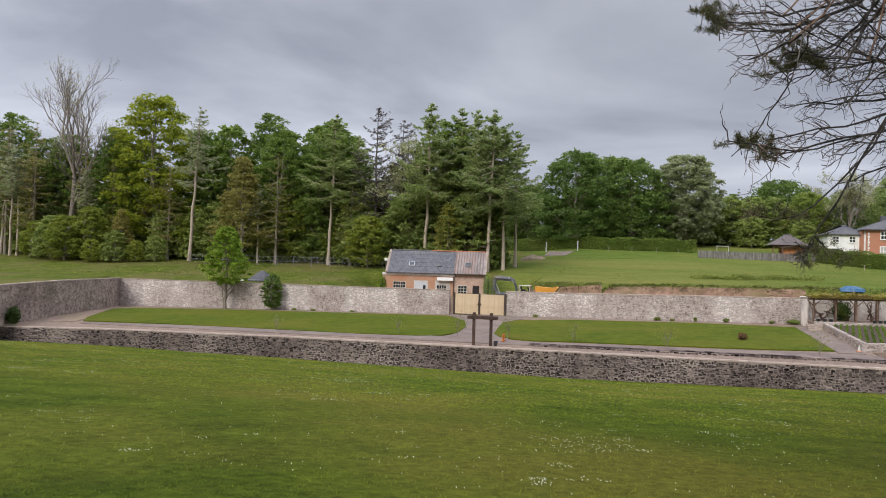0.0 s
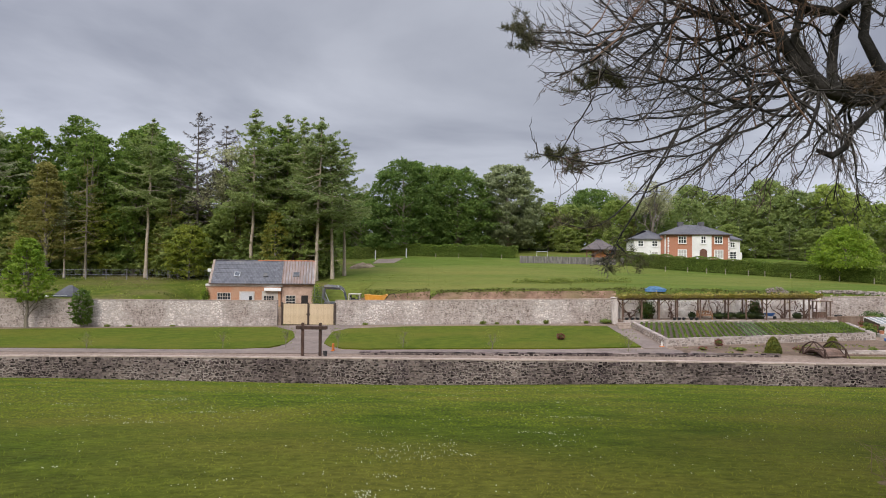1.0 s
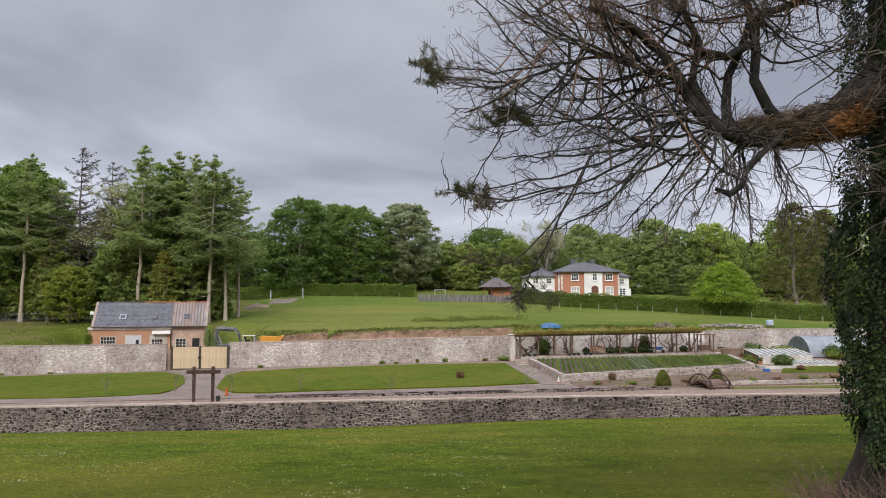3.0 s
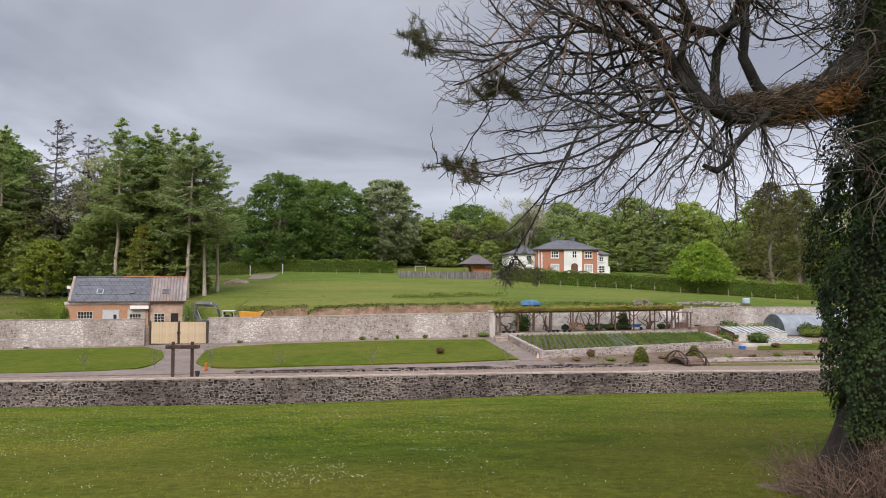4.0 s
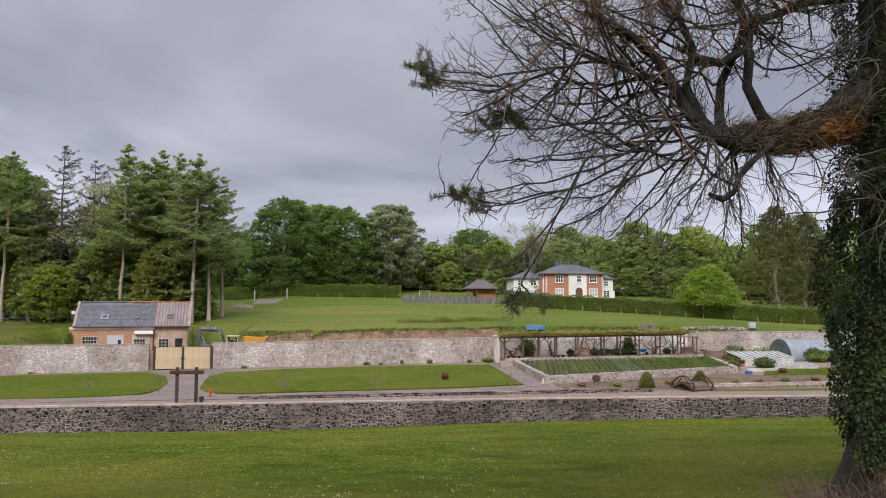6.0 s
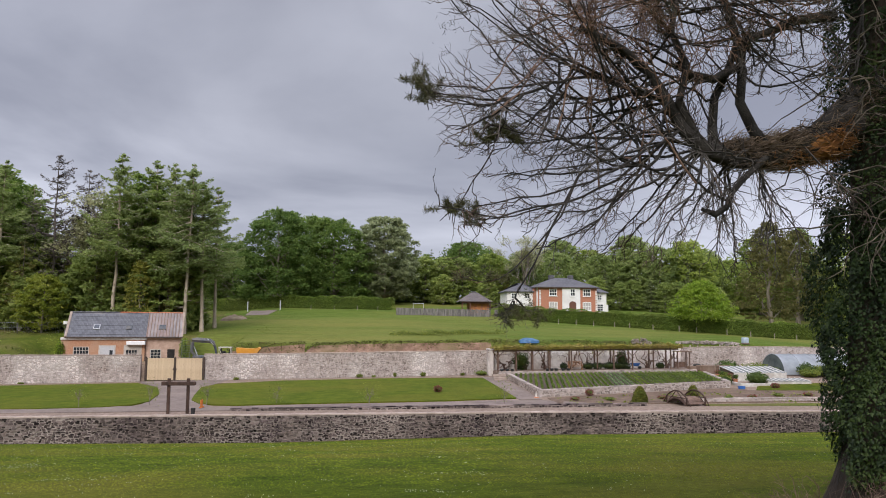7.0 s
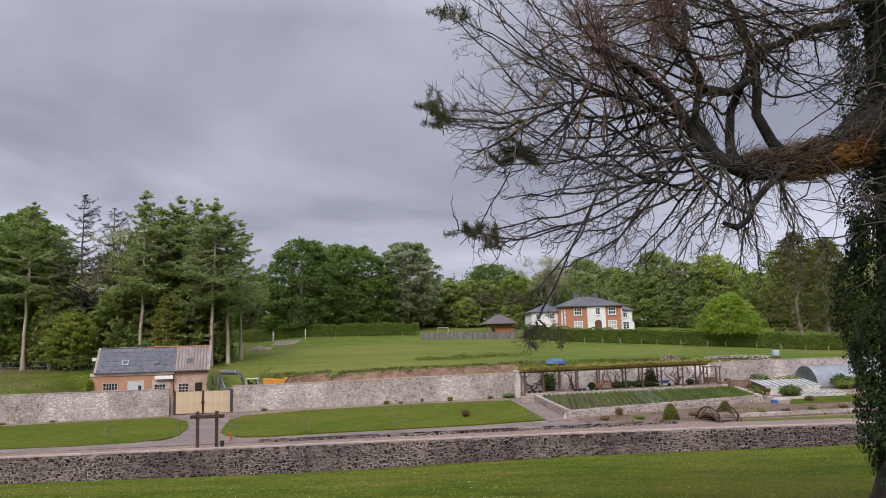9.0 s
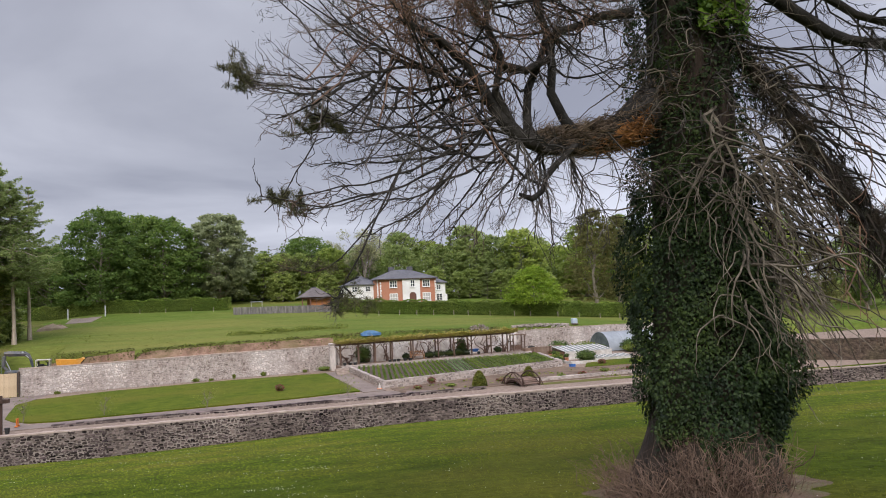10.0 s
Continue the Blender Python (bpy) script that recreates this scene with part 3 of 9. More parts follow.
def pine(name, seed, h, r, leaves, bark, n=5200, size=0.22, bare=0.42, label="", group="", droop=0.12, lean=0.03, taper=0.75):
    """A tall conifer on a long bare pole: tiers of spreading, upturned boughs with flat sprays."""
    rnd = np.random.default_rng(seed)
    t = thing(name, label, "tree", group=group)
    bag = Bag()
    trunk = bend(rnd, (0, 0, -0.3), (lean * h, 0, h), 10, 0.003)
    rad = np.linspace(1, 0.1, 10) ** 0.9 * h * 0.0125
    rad[0] *= 1.3
    bag.tube(trunk, rad, 8)
    tiers = 19
    needles, heads = [], []
    for i in range(tiers):
        u = i / (tiers - 1)
        z = h * (bare + (1 - bare) * u)
        reach = r * (1 - u) ** taper * (0.6 + 0.4 * min(1, u * 6)) + 0.3
        base = np.array([np.interp(z, trunk[:, 2], trunk[:, k]) for k in range(2)] + [z])
        for b in range(rnd.integers(3, 6)):
            ang = rnd.uniform(0, 2 * math.pi)
            ln = reach * rnd.uniform(0.35, 1.35)
            way = np.array([math.cos(ang), math.sin(ang), 0.0])
            tip = base + way * ln + (0, 0, ln * rnd.uniform(-droop * 2, 0.2 + 0.5 * u))
            path = bend(rnd, base, tip, 5, 0.04, ln * 0.1)
            bag.tube(path, np.linspace(0.08, 0.015, 5) * (0.5 + ln / 6), 3)
            needles.append((path, np.array([-way[1], way[0], 0.0]), ln))
    total = sum(q[2] for q in needles)
    for path, side, ln in needles:
        # a flat, hanging spray on both sides of the bough
        m = max(6, int(n * ln / total))
        w = rnd.uniform(0.12, 1.06, m)
        along = np.stack([np.interp(w * 4, np.arange(5), path[:, k]) for k in range(3)], -1)
        half = ln * 0.30 * np.sin(np.clip(w, 0, 1) ** 0.8 * 2.7) + 0.12
        off = rnd.uniform(-1, 1, m) * half
        down = -np.abs(off) * rnd.uniform(0.1, 0.6, m) + rnd.normal(size=m) * 0.08
        heads.append(along + side * off[:, None] + np.stack([0 * w, 0 * w, down], -1))
    for i in range(9):
        z = h * rnd.uniform(bare * 0.3, bare)
        ang, ln = rnd.uniform(0, 6.3), rnd.uniform(0.6, 2.2)
        base = np.array([np.interp(z, trunk[:, 2], trunk[:, k]) for k in range(2)] + [z])
        bag.tube(bend(rnd, base, base + (math.cos(ang) * ln, math.sin(ang) * ln, 0.2), 4, 0.05), [0.05, 0.04, 0.03, 0.015], 3)
    put("trunk", bag.mesh("trunk", bark, smooth=True), t)
    v, f = leaf_tris(rnd, np.concatenate(heads), size * 1.3, 0.6, 0.34)
    put("crown", mesh_from("crown", v, f.tolist(), leaves), t)
    return t


def twigs(rnd, bag, p, way, ln, rad, depth, spread=0.55, up=0.12, tips=None, sides=4, kids=(2, 4)):
    """A branch that forks on its way, depth times."""
    n = 4
    pts = [np.asarray(p, float)]
    d = np.asarray(way, float)
    for i in range(n - 1):
        d = d + rnd.normal(size=3) * 0.12 + (0, 0, up * 0.3)
        d /= np.linalg.norm(d)
        pts.append(pts[-1] + d * ln / (n - 1))
    bag.tube(pts, np.linspace(rad, rad * 0.55, n), sides if rad > 0.03 else 3)
    if depth == 0:
        if tips is not None:
            tips.append(pts[-1])
        return
    for i in range(rnd.integers(*kids) + 1):
        k = rnd.integers(2, n) if i else n - 1
        w = d + rnd.normal(size=3) * spread
        w[2] += up
        twigs(rnd, bag, pts[k], w / np.linalg.norm(w), ln * rnd.uniform(0.55, 0.82), rad * 0.55, depth - 1, spread, up, tips, sides, kids)


def bare_tree(name, seed, h, bark, leaves=None, label="", n=0, spread=0.5, group="", depth=5, size=0.12, kids=(2, 4)):
    """A tree with hardly a leaf: forking limbs and fine twigs."""
    rnd = np.random.default_rng(seed)
    t = thing(name, label, "tree", group=group)
    bag, tips = Bag(), []
    trunk = bend(rnd, (0, 0, -0.3), (0.02 * h, 0, h * 0.42), 6, 0.015)
    bag.tube(trunk, np.linspace(1.2, 0.7, 6) * h * 0.014, 8)
    for i in range(7):
        ang = i * 2.4
        k = trunk[rnd.integers(2, 6)] if i else trunk[-1]
        w = np.array([math.cos(ang) * 0.5, math.sin(ang) * 0.5, 1.0])
        twigs(rnd, bag, k, w / np.linalg.norm(w), h * rnd.uniform(0.17, 0.24), h * 0.0075, depth - 1, spread, 0.22, tips, 5, kids)
    put("trunk", bag.mesh("trunk", bark), t)
    if leaves is not None:
        pts = np.repeat(np.array(tips), max(1, n // len(tips)), 0)
        pts = pts + rnd.normal(size=pts.shape) * 0.35
        v, f = leaf_quads(rnd, pts, size)
        put("crown", mesh_from("crown", v, f.tolist(), leaves), t)
    return t


def at_ground(x, y, turn=0, dz=0.0):
    return pose(x, y, float(ground_z(x, y)) + dz, 0, 0, turn)


def plant(t, x, y, turn=0, scale=1.0):
    t.matrix_basis = at_ground(x, y, turn) @ Matrix.Diagonal((scale, scale, scale, 1))
    return t


def again(t, x, y, turn=0, scale=1.0, label=""):
    """A copy of a tree elsewhere, turned and scaled."""
    c = copy_thing(t, at_ground(x, y, turn))
    c.scale = (scale, scale, scale)
    return tagged(c, label) if label else c



# the wood above the garden
WOOD = "trees of the wood"
plant(bare_tree("bare_tree", 4, 34, M_TWIG, M_PALE, "tall bare ash tree with pale twigs", 2500, 0.40, WOOD, kids=(2, 4)), -98.9, 114)
yellow = plant(broadleaf("lime_tree", 7, 28.3, 8.0, M_YELLOW, M_BARK, 26000, 0.2, 0.08, "tall yellow-green lime tree in spring leaf", group=WOOD), -85.3, 118.5, 0, 1.05)
oak_a = plant(broadleaf("oak_tree", 8, 26.6, 6.0, M_OAK, M_BARK, 11500, 0.23, 0.06, "dark green oak tree in the wood", group=WOOD), -66.1, 125)
pine_a = plant(pine("pine_tree", 9, 25.4, 4.4, M_WILLOW, M_BARK_P, 4200, 0.17, 0.5, "thin pine with a pale leaning bare trunk", group=WOOD, lean=0.05), -74.2, 113)
pine_b = plant(pine("pine_tree", 12, 23.7, 5.0, M_PINE, M_BARK_P, 11000, 0.18, 0.46, "slender pine with a pale bare trunk", group=WOOD, lean=0.03), -49.8, 114)
bare_b = plant(pine("larch_tree", 14, 25.0, 4.2, M_DARKTWIG, M_DARKTWIG, 4600, 0.16, 0.3, "sparse dark conifer with thin level branches", group=WOOD, lean=0.0, droop=-0.1, taper=0.4), -43.2, 117)
again(bare_b, -39.8, 120, 70, 0.93)
pine_c = plant(pine("pine_tree", 15, 24.9, 6.0, M_PINE, M_BARK_P, 10500, 0.19, 0.40, "tall pine behind the cottage with a stout pale trunk", group=WOOD, lean=0.02), -33.3, 112)
again(pine_c, -29.3, 118, 130, 1.0)
pine_d = plant(pine("pine_tree", 17, 23.6, 6.0, M_PINE, M_BARK_P, 10500, 0.19, 0.38, "tall pine with a pale trunk at the wood edge", group=WOOD, lean=0.025), -23.4, 111)
again(pine_d, -21.5, 113.5, 200, 0.9)
again(pine_b, -26.5, 115, 80, 1.02)
again(pine_c, -24.5, 117, 40, 0.95)
for x, y, k, s in ((-36.5, 119, pine_d, 0.86), (-31.5, 123, pine_b, 0.92), (-27.5, 121, pine_d, 0.9), (-20.5, 118, pine_c, 0.84), (-47.5, 120, pine_d, 0.88), (-54, 123, pine_b, 1.0)):
    again(k, x, y, 47 * x, s)
oak_low = plant(broadleaf("oak_tree", 18, 26.0, 6.0, M_OAK, M_BARK, 5200, 0.31, 0.06, "tall green oak deep in the wood", group=WOOD), -58, 134)
larch = plant(broadleaf("larch_tree", 19, 17.8, 5.0, M_LARCH, M_BARK, 10000, 0.17, 0.12, "brownish green larch tree in the wood", group=WOOD, prof=(0.9, 1.0, 0.8, 0.5, 0.3, 0.12)), -64.0, 112)
under = plant(broadleaf("hazel_tree", 21, 8.6, 4.0, M_HAZEL, M_BARK, 6000, 0.18, 0.02, "low olive green tree at the wood's edge", group=WOOD), -42.4, 112, 0, 0.95)
plant(broadleaf("beech_tree", 43, 10.5, 2.3, M_COPPER, M_BARK, 3200, 0.15, 0.05, "young copper-green beech behind the cottage", group=WOOD), -29.3, 110.6)
spruce = plant(pine("spruce_tree", 23, 25, 6.0, M_SPRUCE, M_BARK, 8000, 0.29, 0.03, "dark green spruce tree in the wood", group=WOOD, droop=0.3), -56.5, 121, 0, 0.88)
thicket = plant(broadleaf("holly_tree", 24, 9.0, 3.8, M_UNDER, M_BARK, 4800, 0.22, 0.0, "dark green holly tree under the taller trees", group=WOOD, prof=(0.95, 1.0, 0.95, 0.75, 0.5, 0.2)), -70, 117)
rnd = np.random.default_rng(31)
# a dense wood behind: mixed crowns of unequal height
for i in range(28):
    x = -132 + 110 * (i + rnd.uniform(0.1, 0.9)) / 28
    y = rnd.uniform(118, 125) if i % 2 else rnd.uniform(127, 142)
    k = (oak_a, spruce, larch, oak_a, spruce, pine_c)[rnd.integers(0, 6)]
    k = (pine_c, oak_a, spruce, thicket)[i % 4] if x > -46 else k
    again(k, x, y, rnd.uniform(0, 360), rnd.uniform(0.68, 0.92) * (1.25 if k is larch else 0.9 if k is yellow else 1.0))
for i in range(30):
    x = -124 + 102 * (i + rnd.uniform(0.1, 0.9)) / 30
    k = (under, thicket, thicket, larch, thicket)[rnd.integers(0, 5)]
    where = rnd.uniform(115.0, 118.5), rnd.uniform(0, 360), rnd.uniform(0.5, 1.0) if k is not larch else rnd.uniform(0.4, 0.6)
    if x < -28:
        again(k, x, *where)
for x, y, k, c in ((-88, 106.5, 0.45, under), (-84.8, 108, 0.6, thicket), (-94.5, 108, 0.9, under), (-81.5, 109, 0.42, under), (-98.5, 109.5, 0.85, thicket), (-91.0, 110, 1.05, under), (-103, 111, 0.75, under), (-79, 110.5, 0.5, thicket), (-86, 111, 0.5, larch)):
    again(c, x, y, 31 * x, k)
slim = plant(pine("pine_tree", 41, 15.0, 2.2, M_WILLOW, M_BARK_P, 1500, 0.16, 0.62, "thin young tree with a pale straight trunk", group=WOOD, lean=0.0), -94.5, 112.5)
again(slim, -109.5, 112, 40, 1.25)
again(slim, -108.6, 112.6, 140, 1.15)
wiry = plant(pine("larch_tree", 47, 23.5, 4.6, M_LARCH, M_BARK, 3600, 0.15, 0.22, "thin half-bare larch with brown twigs", group=WOOD, droop=0.2, lean=0.0), -105.6, 113)
again(wiry, -106.4, 113.4, 130, 0.8)
for x, y, k in ((-35.6, 114.5, 0.52), (-31.0, 113.0, 0.46), (-28.6, 115.5, 0.6), (-26.2, 113.2, 0.5), (-24.6, 115.5, 0.55), (-46.0, 114.0, 0.55)):
    again(wiry, x, y, 77 * x, k)
again(wiry, -112.5, 114, 60, 1.0)
again(wiry, -97.0, 115.5, 200, 0.9)
again(wiry, -90.5, 114.5, 20, 0.72)
again(wiry, -79.0, 114.0, 310, 0.7)
again(wiry, -58.5, 113.0, 250, 0.75)
again(slim, -61.5, 112.6, 200, 0.85)
again(pine_a, -114, 114.5, 10, 0.9)
again(oak_a, -116, 119, 10, 1.02)
again(spruce, -106, 117, 70, 0.85)
again(pine_b, -110.5, 115.5, 70, 0.86)
again(oak_a, -92, 117, 10, 0.8)
for x, y, s in ((-51, 130, 0.6), (-46, 127, 0.55), (-41, 131, 0.62), (-36.5, 127, 0.55), (-32, 130, 0.6), (-28, 128, 0.5)):
    again(oak_low, x, y, 37 * x, s)
for i in range(22):
    x = -118 + 4.6 * i
    where = rnd.uniform(117.5, 121), 53 * i, rnd.uniform(1.0, 1.45) * (0.55 if i % 4 == 3 else 1.0)
    if x < -28:
        again((thicket, under, thicket, larch)[i % 4], x, *where)
for x, y, s in ((-104, 119, 0.86), (-111, 122, 0.84), (-73, 123, 0.94), (-63, 125, 0.9), (-57, 126, 0.92), (-50.5, 124, 0.85), (-106, 126, 0.72), (-100, 129, 0.8), (-92, 126, 0.85), (-84, 129, 0.92), (-78, 127, 0.85), (-70, 131, 0.86)):
    again(oak_low if y > 122 else oak_a, x, y, 61 * x, s)
for i in range(6):
    again(thicket, 3 + 4.4 * i, 184 - 0.8 * i, 71 * i, 1.25)
for i in range(11):
    again(thicket, -44 + 4.4 * i, 178 + 3 * (i % 3), 83 * i, 1.15 + 0.12 * (i % 4))
again(oak_a, -60.5, 118, 60, 0.86)
again(oak_a, -53, 117, 160, 0.78)

# beyond the pasture
FAR = "trees beyond the pasture"
oak_b = plant(broadleaf("oak_tree", 25, 20.6, 9.4, M_OAKF, M_BARK, 24000, 0.23, 0.0, "large full green oak tree behind the hedge", group=FAR, prof=(0.85, 1.0, 1.0, 0.85, 0.6, 0.3)), -16.0, 164)
again(oak_b, -4.5, 167, 140, 0.93)
again(oak_b, -10.5, 172, 30, 0.95)
again(oak_b, -26, 170, 240, 0.7)
willow = plant(broadleaf("willow_tree", 27, 18.8, 7.2, M_WILLOW, M_BARK_P, 30000, 0.25, 0.06, "rounded grey-green willow tree", group=FAR, prof=(0.7, 0.85, 1.0, 0.95, 0.75, 0.4)), 6.3, 172, 0, 1.05)
plant(broadleaf("oak_tree", 29, 14.8, 8.4, M_OAKF, M_BARK, 11000, 0.25, 0.3, "open-crowned oak tree against the sky", group=FAR, open_=0.2), 27.0, 188)
pale = plant(bare_tree("birch_tree", 33, 19.0, M_TWIG, M_PALE, "pale half-leaved birch tree", 6000, 0.5, FAR, 4, 0.18), 37.8, 172, 0, 0.9)
bright = plant(broadleaf("maple_tree", 35, 8.4, 5.1, M_MAPLE, M_BARK, 11000, 0.17, 0.2, "rounded bright green maple tree by the hedge", group=FAR, open_=0.12, prof=(1.05, 1.05, 0.9, 0.65, 0.4, 0.15)), 55.9, 121)
brown = plant(broadleaf("cypress_tree", 37, 20, 5.8, M_CYPRESS, M_BARK, 9000, 0.2, 0.03, "brownish green cypress beside the hedge", group=FAR, prof=(0.9, 1.0, 0.9, 0.65, 0.42, 0.15)), 73.5, 131)
mid = plant(broadleaf("beech_tree", 39, 17.0, 7.0, M_LIME, M_BARK, 8000, 0.31, 0.03, "light green beech tree behind the house", group=FAR), 78, 176)
oak_d = plant(broadleaf("ash_tree", 45, 18.0, 7.0, M_ASHL, M_BARK, 8000, 0.31, 0.05, "full green tree behind the house", group=FAR), 66, 181)
for i in range(30):
    x = 26 + 124 * (i + rnd.uniform(0.1, 0.9)) / 30
    y = rnd.uniform(176, 186) if i % 2 else rnd.uniform(190, 208)
    k = (oak_d, mid, oak_d, larch, mid, mid, oak_d, oak_d)[rnd.integers(0, 8)]
    hk = {oak_a: 26.6, mid: 17.0, spruce: 25.0, oak_d: 18.0, larch: 17.8, thicket: 9.0}[k]
    again(k, x, y, rnd.uniform(0, 360), rnd.uniform(11.5, 17.0) / hk)
for i in range(22):
    again((thicket, spruce, thicket)[i % 3], 54 + 2.9 * i, rnd.uniform(168, 173) - 0.45 * i, rnd.uniform(0, 360), rnd.uniform(0.6, 0.85) * (0.5 if i % 3 == 1 else 1.0))
for x, y, k, s in ((36, 205, pale, 0.8), (50, 200, pale, 0.8), (58, 198, pale, 0.75), (17, 186, oak_a, 0.45), (14, 196, oak_d, 0.65), (33, 176, larch, 0.6), (10, 186, thicket, 1.1), (20, 176, thicket, 0.8)):
    again(k, x, y, rnd.uniform(0, 360), s)
for x, y, k, s in ((-32, 176, oak_d, 0.8), (-42, 170, oak_d, 0.85), (20, 200, spruce, 0.5), (29, 170, thicket, 0.75), (92, 152, oak_a, 0.75), (84, 140, brown, 0.95), (96, 142, mid, 1.1), (66, 137, thicket, 0.8)):
    again(k, x, y, rnd.uniform(0, 360), s)
for x, y, k, s in ((104, 136, brown, 1.0), (112, 150, oak_d, 0.95), (122, 140, mid, 1.1), (134, 150, oak_a, 0.8), (90, 165, mid, 1.05), (146, 140, oak_d, 0.9), (158, 150, oak_a, 0.75), (170, 140, mid, 1.0), (182, 130, oak_d, 1.0), (196, 125, oak_a, 0.8)):
    again(k, x, y, rnd.uniform(0, 360), s)
for x, y, k, s in ((101, 117, spruce, 0.62), (107, 121, oak_a, 0.6), (112, 116, brown, 0.75), (118, 121, spruce, 0.66), (124, 117, oak_a, 0.62), (130, 122, brown, 0.8), (137, 118, spruce, 0.65), (144, 121, oak_a, 0.6)):
    again(k, x, y, rnd.uniform(0, 360), s)
# lit undergrowth between the trunks behind the cottage
for x, y, r, s in ((-27.3, 113.4, 20, 1.3), (-25.4, 118.4, 110, 1.1), (-36.8, 114.8, 290, 1.3), (-46.6, 118.2, 60, 1.4), (-31.0, 114.8, 150, 1.15)):
    again(thicket, x, y, r, s)
again(pale, -38.5, 119, 80, 1.12)
again(pale, -34.5, 123, 10, 1.1)

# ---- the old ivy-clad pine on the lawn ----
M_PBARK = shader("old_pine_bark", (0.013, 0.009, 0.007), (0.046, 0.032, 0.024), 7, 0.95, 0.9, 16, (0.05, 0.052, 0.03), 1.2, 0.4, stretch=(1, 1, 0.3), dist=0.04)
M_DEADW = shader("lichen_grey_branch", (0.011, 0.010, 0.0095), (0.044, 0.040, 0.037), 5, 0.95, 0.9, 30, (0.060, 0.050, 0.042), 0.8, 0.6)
M_TWIGD = shader("dead_twigs", (0.016, 0.0145, 0.0135), (0.140, 0.127, 0.118), 3, 0.95, 0, None, (0.115, 0.068, 0.046), 0.6, 0.6, island=0.6)
M_DARKSP = shader("black_brown_dead_sprays", (0.010, 0.008, 0.007), (0.042, 0.032, 0.026), 3, 0.95, 0, island=0.5)
M_RUST = shader("rust_brown_dead_sprays", (0.11, 0.062, 0.042), (0.19, 0.12, 0.085), 3, 0.95, 0, island=0.3)
M_STEM = shader("dry_ivy_stems", (0.042, 0.034, 0.026), (0.19, 0.16, 0.125), 4, 0.95, 0, island=0.3)
M_FRAY = shader("frayed_tan_bark", (0.075, 0.052, 0.036), (0.235, 0.175, 0.125), 4, 0.95, 0, island=0.45)
M_BRUSH = shader("dry_brown_suckers", (0.085, 0.052, 0.038), (0.20, 0.135, 0.10), 4, 0.95, 0, island=0.35)
M_TORN = shader("torn_orange_wood", (0.15, 0.066, 0.024), (0.35, 0.158, 0.050), 14, 0.9, 0.9, 30, (0.10, 0.055, 0.032), 4.0, 0.8, stretch=(0.2, 1, 1), island=0.25)
M_IVY = shader("ivy_leaves", (0.005, 0.015, 0.004), (0.024, 0.047, 0.010), 1.6, 0.6, 0, None, (0.045, 0.070, 0.013), 0.9, 0.5, island=0.5, translucent=0.12, spec=0.25)
M_IVYB = shader("young_ivy_leaves", (0.09, 0.19, 0.02), (0.15, 0.26, 0.03), 2.0, 0.5, 0, island=0.35, translucent=0.3)
M_NEEDLE = shader("olive_pine_needles", (0.055, 0.058, 0.024), (0.115, 0.110, 0.050), 3, 0.7, 0, island=0.4, translucent=0.15)
M_NEEDLED = shader("dull_pine_needles", (0.045, 0.05, 0.03), (0.09, 0.09, 0.055), 3, 0.8, 0, island=0.4, translucent=0.1)
M_DEADN = shader("dead_needles", (0.028, 0.022, 0.016), (0.075, 0.055, 0.038), 3, 0.9, 0, island=0.4)
M_LITTER = shader("needle_litter", (0.09, 0.056, 0.036), (0.17, 0.112, 0.075), 5, 0.95, 0.8, 40, (0.10, 0.12, 0.035), 0.9, 0.6)

# drawn at full size round (PX, PY, PZ), then set on its place at nine tenths of that
PX, PY, PZ = 6.72, 9.2, 4.25
PINE_AT, PINE_SCALE = (6.07, 8.32), 0.905
rnd = np.random.default_rng(77)
pine_old = thing("pine_tree", "old dying pine clad in dark ivy with bare twiggy boughs", "tree")


def trunk_r(z):
    h = z - PZ
    return float(np.interp(h, [-0.4, 0.0, 0.4, 0.8, 1.2, 1.7, 3.0, 5.0, 7.0, 12.0], [1.3, 1.14, 0.96, 0.84, 0.75, 0.69, 0.63, 0.58, 0.54, 0.3]))


zs = np.linspace(PZ - 0.3, PZ + 12, 42)
ths = np.linspace(0, 2 * np.pi, 40, endpoint=False)
tv = []
for z in zs:
    for a in ths:
        flare = max(0.0, 1 - (z - PZ) / 1.1)
        r = trunk_r(z) * (1 - flare * (0.10 - 0.12 * math.cos(a - 2.6)) + 0.10 * flare * math.sin(a * 5 + 0.6) + 0.05 * noise.noise(Vector((math.cos(a) * 1.8, math.sin(a) * 1.8, z * 0.7))))
        r += 0.03 * abs(noise.noise(Vector((math.cos(a) * 7, math.sin(a) * 7, z * 1.6))))
        tv.append((PX + r * math.cos(a) + 0.02 * (z - PZ), PY + r * math.sin(a), z))
n = len(ths)
tf = [[i * n + j, i * n + (j + 1) % n, (i + 1) * n + (j + 1) % n, (i + 1) * n + j] for i in range(len(zs) - 1) for j in range(n)]
me = mesh_from("trunk", tv, tf, M_PBARK)
me.polygons.foreach_set("use_smooth", np.ones(len(tf), bool))
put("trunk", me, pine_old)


def arc(p, q, lift=0.0, n=8, sway=0.02):
    """A bow from p to q whose middle is lifted, with a little unevenness."""
    p, q = np.asarray(p, float), np.asarray(q, float)
    t = np.linspace(0, 1, n)[:, None]
    m = (p + q) / 2 + (0, 0, lift)
    w = rnd.normal(size=(n, 3)) * sway * np.linalg.norm(q - p) * np.sin(np.pi * t)
    w = w + rnd.normal(size=3) * sway * 2.2 * np.linalg.norm(q - p) * np.sin(2 * np.pi * t)
    return (1 - t) ** 2 * p + 2 * t * (1 - t) * m + t * t * q + w


